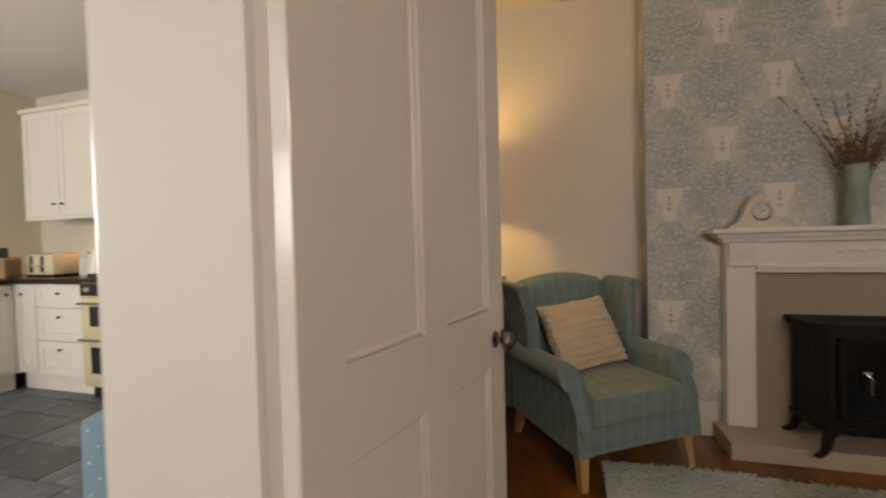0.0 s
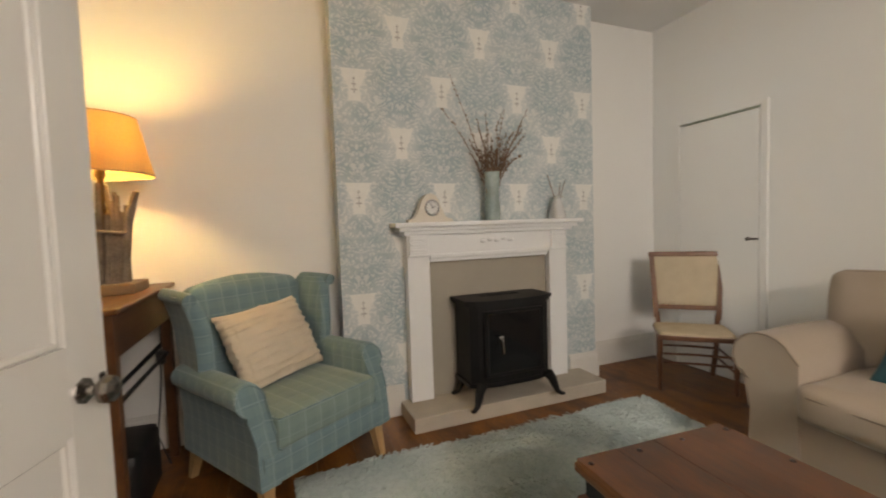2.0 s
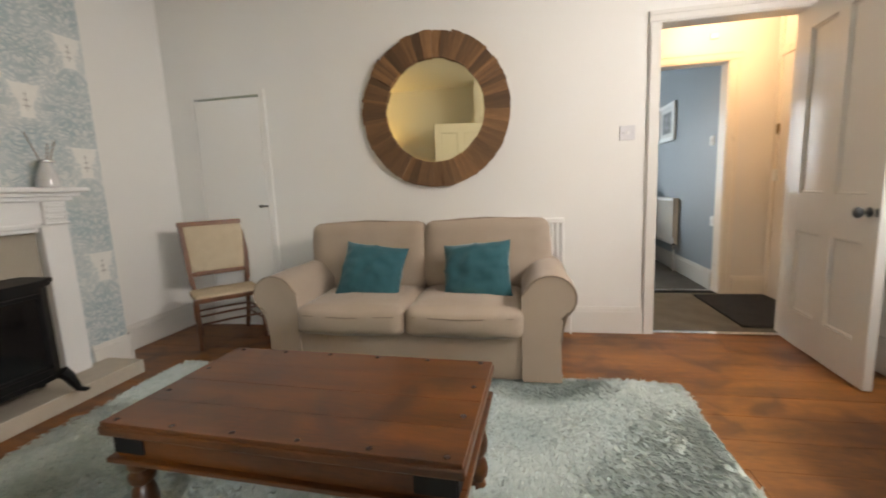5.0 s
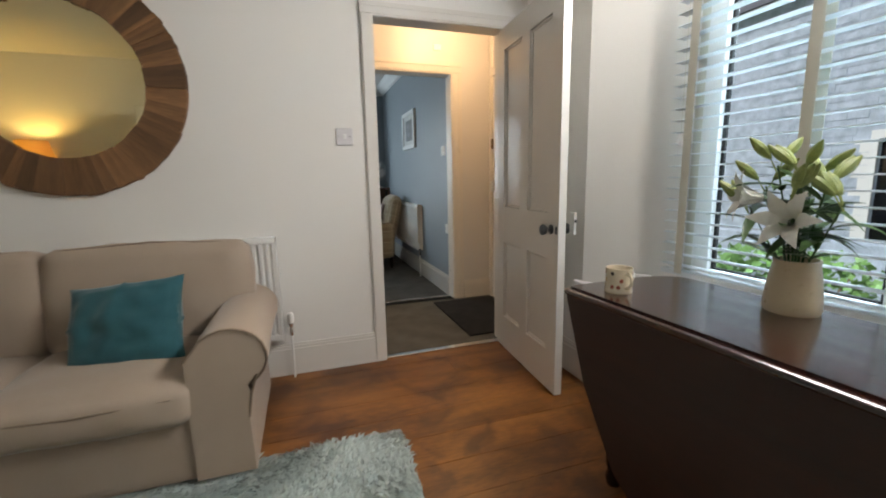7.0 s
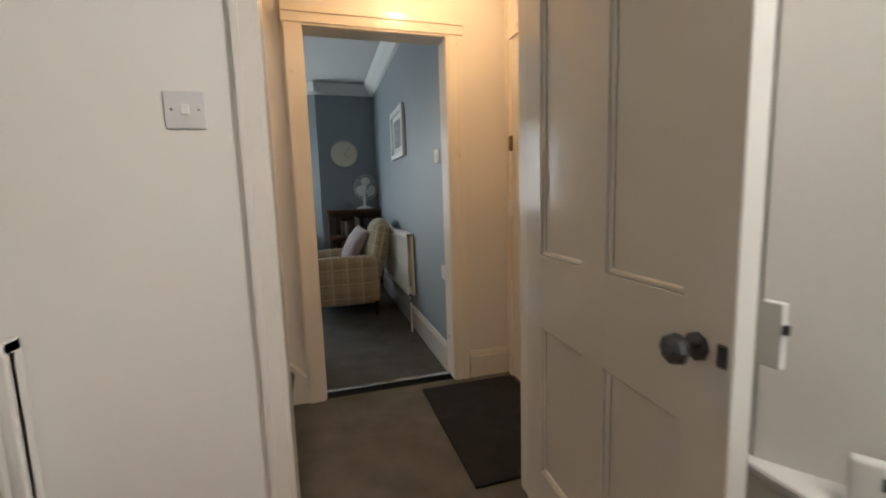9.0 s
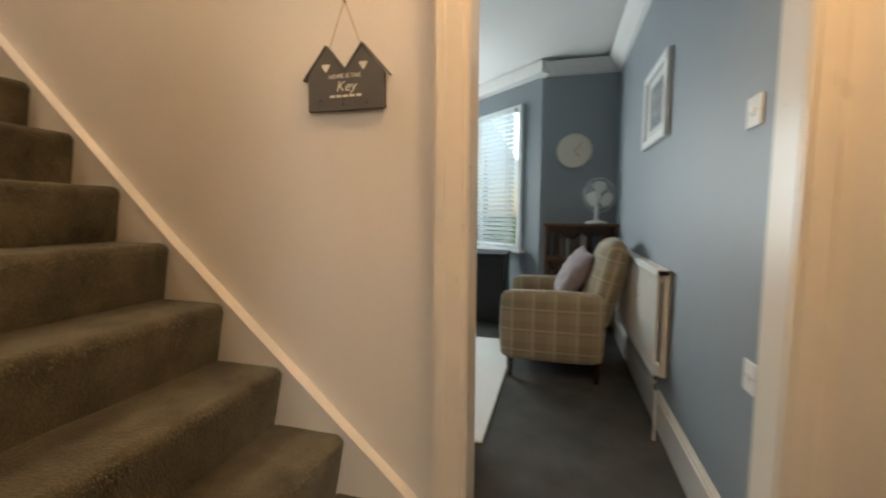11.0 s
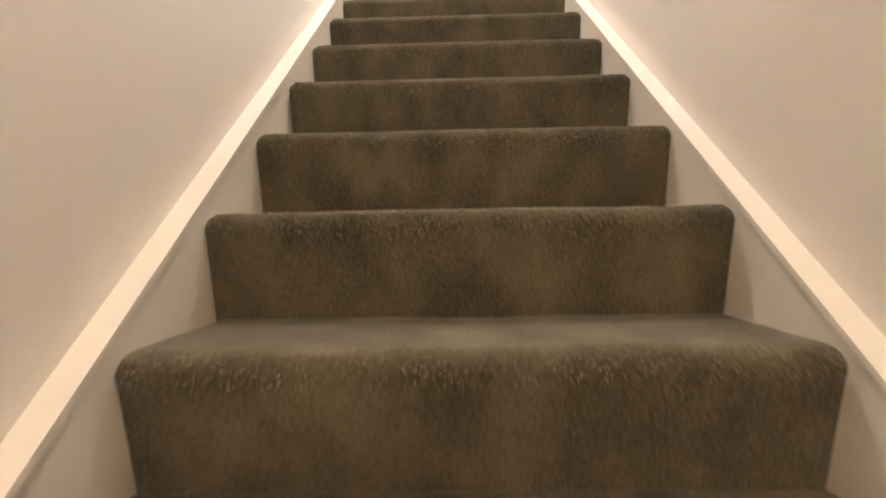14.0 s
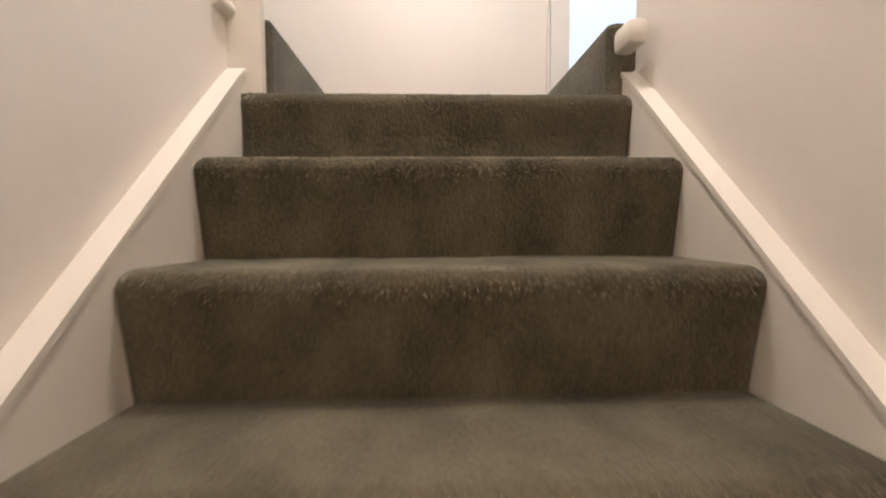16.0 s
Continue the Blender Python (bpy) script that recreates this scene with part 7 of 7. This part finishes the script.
prism(part_w, [tuple(p), tuple(q), tuple(q + nn * 0.09), tuple(p + nn * 0.09)], 2, 0.70, 0.73)
setting("sill_bay", part_w, WHITE, "white bay window sill", "sill")
cab = thing("black_cabinet", "low black cabinet below the bay window", "cabinet", (8.36, -0.20, 0.0), 0)
part("body", boxes((-0.25, -0.24, 0.02, 0.25, 0.24, 0.70), bevel=0.006), BLACK, cab)
part("top", boxes((-0.27, -0.26, 0.70, 0.27, 0.26, 0.72), bevel=0.004), BLACK, cab)
part("door", boxes((-0.262, -0.21, 0.06, -0.25, 0.21, 0.66), bevel=0.003), BLACK, cab)
bm = boxes((5.9, -0.62, 0.0, 7.6, 1.6, 0.012), bevel=0.004)
tagged(part("pale_rug", bm, PAPER, None), "pale grey rug on the dark carpet", "rug")
panel_door("door_blue_room", "white panel door standing open into the sitting room", 0.765, 2.03, (5.290, -0.66, 0.008), 14, GLOSS, CHROME, 1.0, RAILS)


# ---- kitchen ----
def cup_handle(parent, x, y, z):
    bm = B()
    lathe(bm, [(0.006, 0.0), (0.006, 0.014), (0.013, 0.02), (0.010, 0.026)], seg=10)
    part("handle", bm, NICKEL, parent, "small metal knob", True, pose(x, y, z, 90, 0, 0))


def shaker(bm, x0, x1, z0, z1, y):
    box(bm, x0, y, z0, x1, y + 0.018, z1, 0.002, 1)
    w = 0.06
    for q in ((x0, z0, x0 + w, z1), (x1 - w, z0, x1, z1), (x0 + w, z0, x1 - w, z0 + w), (x0 + w, z1 - w, x1 - w, z1)):
        box(bm, q[0], y - 0.005, q[1], q[2], y + 0.002, q[3], 0.001, 1)


def base_unit(name, label, x0, x1, fronts):
    u = thing(name, label, "cabinet", ((x0 + x1) / 2, 2.60, 0.0), 0, "kitchen base units")
    h = (x1 - x0) / 2
    part("body", boxes((-h, 0.02, 0.14, h, 0.58, 0.885)), CABINET, u)
    part("plinth", boxes((-h, 0.05, 0.0, h, 0.07, 0.14)), CABINET, u)
    for a, b, z0, z1, kx, kz in fronts:
        bm = B()
        shaker(bm, a, b, z0, z1, 0.0)
        f = part("drawer" if z1 - z0 < 0.3 else "door", bm, CABINET, u, "white shaker front")
        cup_handle(f, kx, -0.004, kz)


base_unit("drawer_unit", "white kitchen drawer unit with three knobs", -3.22, -2.66, ((-0.275, 0.275, 0.70, 0.88, 0.0, 0.81), (-0.275, 0.275, 0.43, 0.69, 0.0, 0.62), (-0.275, 0.275, 0.15, 0.42, 0.0, 0.36)))
base_unit("corner_unit", "white kitchen corner cupboard", -3.47, -3.22, ((-0.12, 0.12, 0.15, 0.88, -0.02, 0.80),))
u = thing("end_unit", "white kitchen base cupboard along the end wall", "cabinet", (-3.47, 1.9, 0.0), 90, "kitchen base units")
part("body", boxes((-0.7, 0.02, 0.14, 0.7, 0.60, 0.885)), CABINET, u)
part("plinth", boxes((-0.7, 0.05, 0.0, 0.7, 0.07, 0.14)), CABINET, u)
for a in (-0.69, -0.23, 0.23):
    bm = B()
    shaker(bm, a, a + 0.45, 0.15, 0.88, 0.0)
    f = part("door", bm, CABINET, u, "white shaker front")
    cup_handle(f, a + 0.40, -0.004, 0.80)
bm = boxes((-4.14, 2.575, 0.887, -2.66, 3.195, 0.927), (-4.14, 1.2, 0.887, -3.445, 2.575, 0.927), bevel=0.004)
part("corner_post", boxes((0.69, -0.02, 0.14, 0.72, 0.03, 0.885)), CABINET, u)
tagged(part("worktop", bm, WORKTOP, None), "dark polished kitchen worktop", "worktop")
wu = thing("wall_cupboard", "white wall cupboard with paired knobs", "cabinet", (-3.35, 2.87, 1.46), 0)
part("body", boxes((-0.42, 0.02, 0.0, 0.95, 0.325, 0.92)), CABINET, wu)
for a, b, kx in ((-0.42, 0.02, -0.03), (0.024, 0.48, 0.07), (0.485, 0.95, 0.53)):
    bm = B()
    shaker(bm, a, b, 0.0, 0.92, 0.0)
    f = part("door", bm, CABINET, wu, "white shaker door")
    cup_handle(f, kx, -0.004, 0.10)
part("pelmet", boxes((-0.43, 0.0, -0.035, 0.96, 0.02, -0.002)), CABINET, wu)
part("cornice", boxes((-0.43, -0.03, 0.92, 0.96, 0.325, 0.96), bevel=0.01), CABINET, wu)
area_lamp("under_cupboard_lamp", (-3.0, 3.05, 1.44), (-3.0, 3.05, 0.9), 0.5, 0.04, 3.0, (1.0, 0.62, 0.3))
tt = thing("toaster", "cream four-slice toaster with black fronts", "toaster", (-3.42, 2.86, 0.927), 0)
part("body", boxes((-0.17, -0.12, 0.012, 0.17, 0.12, 0.20), bevel=0.03), MUGMAT, tt, "", True)
part("base", boxes((-0.165, -0.115, 0.0, 0.165, 0.115, 0.014)), BLACK, tt)
part("top_slot", boxes((-0.14, -0.05, 0.198, 0.14, 0.05, 0.203)), BLACK, tt)
for x in (-0.085, 0.05):
    part("front_panel", boxes((x - 0.018, -0.126, 0.04, x + 0.018, -0.118, 0.18), bevel=0.003), BLACK, tt)
    part("lever", boxes((x - 0.03, -0.14, 0.09, x + 0.03, -0.126, 0.105), bevel=0.003), CHROME, tt)
for i, (x, h) in enumerate(((-3.12, 0.15), (-3.0, 0.15))):
    c = thing("canister", "pale ceramic canister with a wooden lid", "canister", (x, 2.93, 0.927), 0, group="canisters")
    bm = B()
    lathe(bm, [(0.055, 0), (0.06, 0.01), (0.06, h), (0.05, h + 0.01)], seg=20)
    part("jar", bm, PAPER, c, "", True)
    bm = B()
    lathe(bm, [(0.052, h + 0.01), (0.054, h + 0.03), (0.012, h + 0.035), (0.016, h + 0.055), (0.004, h + 0.06)], seg=20)
    part("lid", bm, PAPER, c, "", True)
kt = thing("kettle", "white electric kettle with a dark base", "kettle", (-2.78, 2.80, 0.927))
bm = B()
lathe(bm, [(0.085, 0.03), (0.088, 0.05), (0.075, 0.15), (0.055, 0.21), (0.02, 0.225)], seg=24)
part("body", bm, PLASTIC, kt, "", True)
bm = B()
lathe(bm, [(0.09, 0.0), (0.09, 0.028)], seg=24)
part("base", bm, BLACK, kt, "", True)
bm = B()
tube(bm, [(0.06, 0, 0.20), (0.12, 0, 0.20), (0.135, 0, 0.12), (0.09, 0, 0.06)], 0.012, 0.01, 8)
part("handle", bm, PLASTIC, kt, "", True)
kb = thing("knife_block", "brown wooden knife block on the worktop", "knife block", (-3.78, 2.72, 0.927), 10)
part("block", boxes((-0.06, -0.07, 0.0, 0.06, 0.07, 0.17), bevel=0.008), DRIFT_PALE, kb)
for x in (-0.03, 0.0, 0.03):
    part("knife_handle", boxes((x - 0.009, -0.04, 0.17, x + 0.009, -0.015, 0.26), bevel=0.004), BLACK, kb)
rc = thing("range_cooker", "cream enamel range cooker with black hob and rails", "cooker", (-2.15, 2.56, 0.0))
part("body", boxes((-0.50, 0.0, 0.10, 0.50, 0.60, 0.90), bevel=0.006), RANGECREAM, rc)
part("plinth", boxes((-0.48, 0.05, 0.0, 0.48, 0.55, 0.10)), BLACK, rc)
part("hob", boxes((-0.50, -0.01, 0.90, 0.50, 0.60, 0.93), bevel=0.004), BLACK, rc)
part("control_panel", boxes((-0.495, -0.012, 0.80, 0.495, 0.0, 0.895), bevel=0.004), BLACK, rc)
for x in (-0.40, -0.24, -0.08, 0.08, 0.24, 0.40):
    bm = B()
    lathe(bm, [(0.022, 0), (0.02, 0.025), (0.015, 0.03)], seg=14)
    part("knob", bm, CHROME, rc, "chrome control knob", True, pose(x, -0.012, 0.85, 90, 0, 0))
for z in (0.745, 0.47):
    for x0, x1 in ((-0.47, -0.02), (0.02, 0.47)):
        bm = B()
        tube(bm, [(x0, -0.045, z), (x1, -0.045, z)], 0.011, 0.011, 10)
        part("rail", bm, CHROME, rc, "chrome door rail", True)
for x0, x1, z0, z1 in ((-0.485, -0.01, 0.50, 0.79), (-0.485, -0.01, 0.14, 0.48), (0.01, 0.485, 0.50, 0.79), (0.01, 0.485, 0.14, 0.48)):
    part("door", boxes((x0, -0.014, z0, x1, 0.0, z1), bevel=0.006), RANGECREAM, rc)
    part("window", boxes((x0 + 0.09, -0.017, z0 + 0.07, x1 - 0.09, -0.013, z1 - 0.07)), BLACK, rc)
st = thing("dotted_stool", "pale blue upholstered stool with white dots", "stool", (-0.80, 1.72, 0.0), 20)
bm = B()
pad(bm, -0.24, -0.22, 0.0, 0.24, 0.22, 0.48, 0.006, 0.02, 10, 0.002, 4)
part("cover", bm, DOTFAB, st, "", True)
bm = B()
lathe(bm, [(0.007, 0.0), (0.006, 0.0012), (0.001, 0.0014)], seg=8)
dot_me = None
for i in range(6):
    for k in range(7):
        for face in (0, 1):
            x, z = -0.20 + 0.075 * i + (0.037 if k % 2 else 0), 0.05 + 0.065 * k
            if x > 0.22:
                continue
            m = pose(x, -0.2245, z, 90, 0, 0) if face == 0 else pose(0.2445, x * 0.9, z, 0, 90, 0)
            if dot_me is None:
                o = part("dot", bm, PAPER, st, "", False, m)
                dot_me = o.data
            else:
                o = new("dot", dot_me)
                o.parent, o.matrix_basis = st, m
window("window_kitchen", (-4.1, -1.68, 0.95), 0, 1.8, 1.25, 0.07, (0.9,), "white framed kitchen window")
window("window_bedroom", (5.4, 4.55, 3.5), 0, 1.1, 1.2, 0.06, (), "white framed bedroom window")


# ---- outside ----
def stone_house():
    h = thing("stone_house", "grey stone house opposite with white window surrounds", "house", (4.95, -13.0, -0.70), 0)
    part("wall", wall_run(1, -0.3, 0.0, -9.0, 9.0, 0, 6.5, [(-5.2, -4.0, 1.3, 3.0), (-1.6, -0.4, 1.3, 3.0), (1.6, 2.7, 0.2, 2.6), (-5.2, -4.0, 4.0, 5.5), (-1.6, -0.4, 4.0, 5.5)]), STONEWALL, h)
    rng = random.Random(12)
    bm = B()
    openings = ((-5.4, -3.8, 1.1, 3.3), (-1.8, -0.2, 1.1, 3.3), (1.4, 2.9, 0.0, 2.9), (-5.4, -3.8, 3.8, 5.8), (-1.8, -0.2, 3.8, 5.8))
    z = 0.0
    while z < 6.3:
        hgt = rng.uniform(0.16, 0.27)
        x = -7.5 + rng.uniform(0, 0.4)
        while x < 5.0:
            w = rng.uniform(0.3, 0.8)
            if not any(x + w > a and x < b and z + hgt > c and z < d for a, b, c, d in openings):
                box(bm, x, -0.01, z, x + w - 0.02, rng.uniform(0.008, 0.03), z + hgt - 0.02)
            x += w
        z += hgt
    part("stone_courses", bm, STONEWALL, h)["kind"] = "stuff"
    part("back_wall", boxes((-9, -6.3, 0, 9, -6.0, 6.5)), STONEWALL, h)
    bm = B()
    prism(bm, [(-6.5, 6.45), (0.4, 6.45), (-3.0, 9.0)], 0, -9.2, 9.2)
    part("roof", bm, ROOFSLATE, h)
    for x0, x1, z0, z1 in ((-5.2, -4.0, 1.3, 3.0), (-1.6, -0.4, 1.3, 3.0), (1.6, 2.7, 0.2, 2.6), (-5.2, -4.0, 4.0, 5.5), (-1.6, -0.4, 4.0, 5.5)):
        bm = B()
        for q in ((x0 - 0.15, z0 - 0.15, x0, z1 + 0.2), (x1, z0 - 0.15, x1 + 0.15, z1 + 0.2), (x0, z1, x1, z1 + 0.2), (x0, z0 - 0.15, x1, z0)):
            box(bm, q[0], -0.05, q[1], q[2], 0.03, q[3])
        for i in range(int((z1 - z0) / 0.3)):
            e = 0.30 if i % 2 else 0.15
            box(bm, x0 - 0.15 - e, -0.05, z0 + 0.3 * i, x0 - 0.15, 0.025, z0 + 0.3 * i + 0.29)
            box(bm, x1 + 0.15, -0.05, z0 + 0.3 * i, x1 + 0.15 + e, 0.025, z0 + 0.3 * i + 0.29)
        w = part("window", bm, WHITE, h, "white window surround with stepped blocks")
        part("pane", boxes((x0, -0.15, z0, x1, -0.12, z1)), STOVEGLASS, w)
        part("glazing_bar", boxes(((x0 + x1) / 2 - 0.03, -0.12, z0, (x0 + x1) / 2 + 0.03, -0.08, z1)), WHITE, w)


stone_house()


def shrub(name, label, at, r, n, seed):
    s = thing(name, label, "shrub", at)
    rng = random.Random(seed)
    bm = B()
    for k in range(6):
        a = 2 * math.pi * k / 6
        tube(bm, [(0, 0, 0), (0.3 * r * math.cos(a), 0.3 * r * math.sin(a), 0.6 * r), (0.6 * r * math.cos(a), 0.6 * r * math.sin(a), 1.1 * r)], 0.02, 0.006, 5)
    part("branches", bm, TWIG, s)
    vs, fs = [], []
    for i in range(n):
        a, u = rng.uniform(0, 2 * math.pi), rng.random() ** 0.4
        z = rng.uniform(0.1, 1.35) * r
        rad = u * r * math.sqrt(max(0.05, 1 - ((z / r - 0.7) / 0.75) ** 2)) * (1 + 0.25 * noise.noise(Vector((math.cos(a) * 2, math.sin(a) * 2, z * 2 + seed))))
        p = Vector((rad * math.cos(a), rad * math.sin(a), z))
        d = Vector((rng.gauss(0, 1), rng.gauss(0, 1), rng.gauss(0.3, 1))).normalized()
        sd = d.cross(Vector((rng.gauss(0, 1), rng.gauss(0, 1), 1))).normalized()
        L, w = rng.uniform(0.05, 0.11), rng.uniform(0.02, 0.04)
        k = len(vs)
        vs += [tuple(p), tuple(p + d * L * 0.5 + sd * w), tuple(p + d * L), tuple(p + d * L * 0.5 - sd * w)]
        fs.append((k, k + 1, k + 2, k + 3))
    me = bpy.data.meshes.new("foliage")
    me.from_pydata(vs, [], fs)
    me.materials.append(HEDGE)
    o = new("foliage", me)
    o.parent, o["kind"] = s, "stuff"


shrub("garden_shrub", "bright green leafy garden shrub outside the window", (3.9, -4.1, -0.70), 0.85, 2600, 1)
shrub("garden_shrub", "bright green leafy garden shrub outside the window", (2.4, -5.0, -0.70), 0.7, 2000, 2)
gw = boxes((-6, -6.4, -0.72, 14, -6.1, 0.35), bevel=0.03)
tagged(part("garden_wall", gw, STONEWALL, None), "low grey stone garden wall", "wall")


# ---- floor pieces ----
def floor_boards():
    f = tagged(new("floor"), "worn orange-brown varnished floor boards", "floor", kind="structure")
    rng = random.Random(3)
    for kx in range(21):
        x0 = 0.031 + kx * 0.193
        x1 = min(x0 + 0.1908, 4.0)
        x0 = max(x0, 0.13)
        if x0 > 3.99:
            continue
        y = -1.6
        first = True
        while y < 3.12:
            ln = rng.uniform(1.1, 2.6) if not first else rng.uniform(0.6, 2.2)
            first = False
            y1 = min(3.12, y + ln)
            if 3.12 - y1 < 0.4:
                y1 = 3.12
            bm = B()
            box(bm, x0, y + 0.0012, -0.02, x1, y1 - 0.0012, rng.uniform(-0.0012, 0.0))
            part("floor_board", bm, PLANK, f)
            y = y1


def slate_floor():
    f = tagged(new("floor_slate"), "dark grey riven slate tiles with pale joints", "floor", kind="structure")
    rng = random.Random(8)
    y = 0.0
    while y < 2.62:
        h = rng.choice((0.24, 0.30, 0.30))
        x = -4.1 + rng.uniform(-0.4, 0)
        while x < 0.09:
            w = rng.choice((0.4, 0.5, 0.6))
            bm = B()
            x1 = min(x + w, 0.49 if y < 0.8 else 0.085)
            if x1 - x > 0.06:
                box(bm, x + 0.004, y + 0.004, -0.02, x1 - 0.004, y + h - 0.004, rng.uniform(-0.003, 0.001), 0.003, 1)
                part("slate_tile", bm, SLATE, f)
            else:
                bm.free()
            x += w
        y += h


floor_boards()
slate_floor()
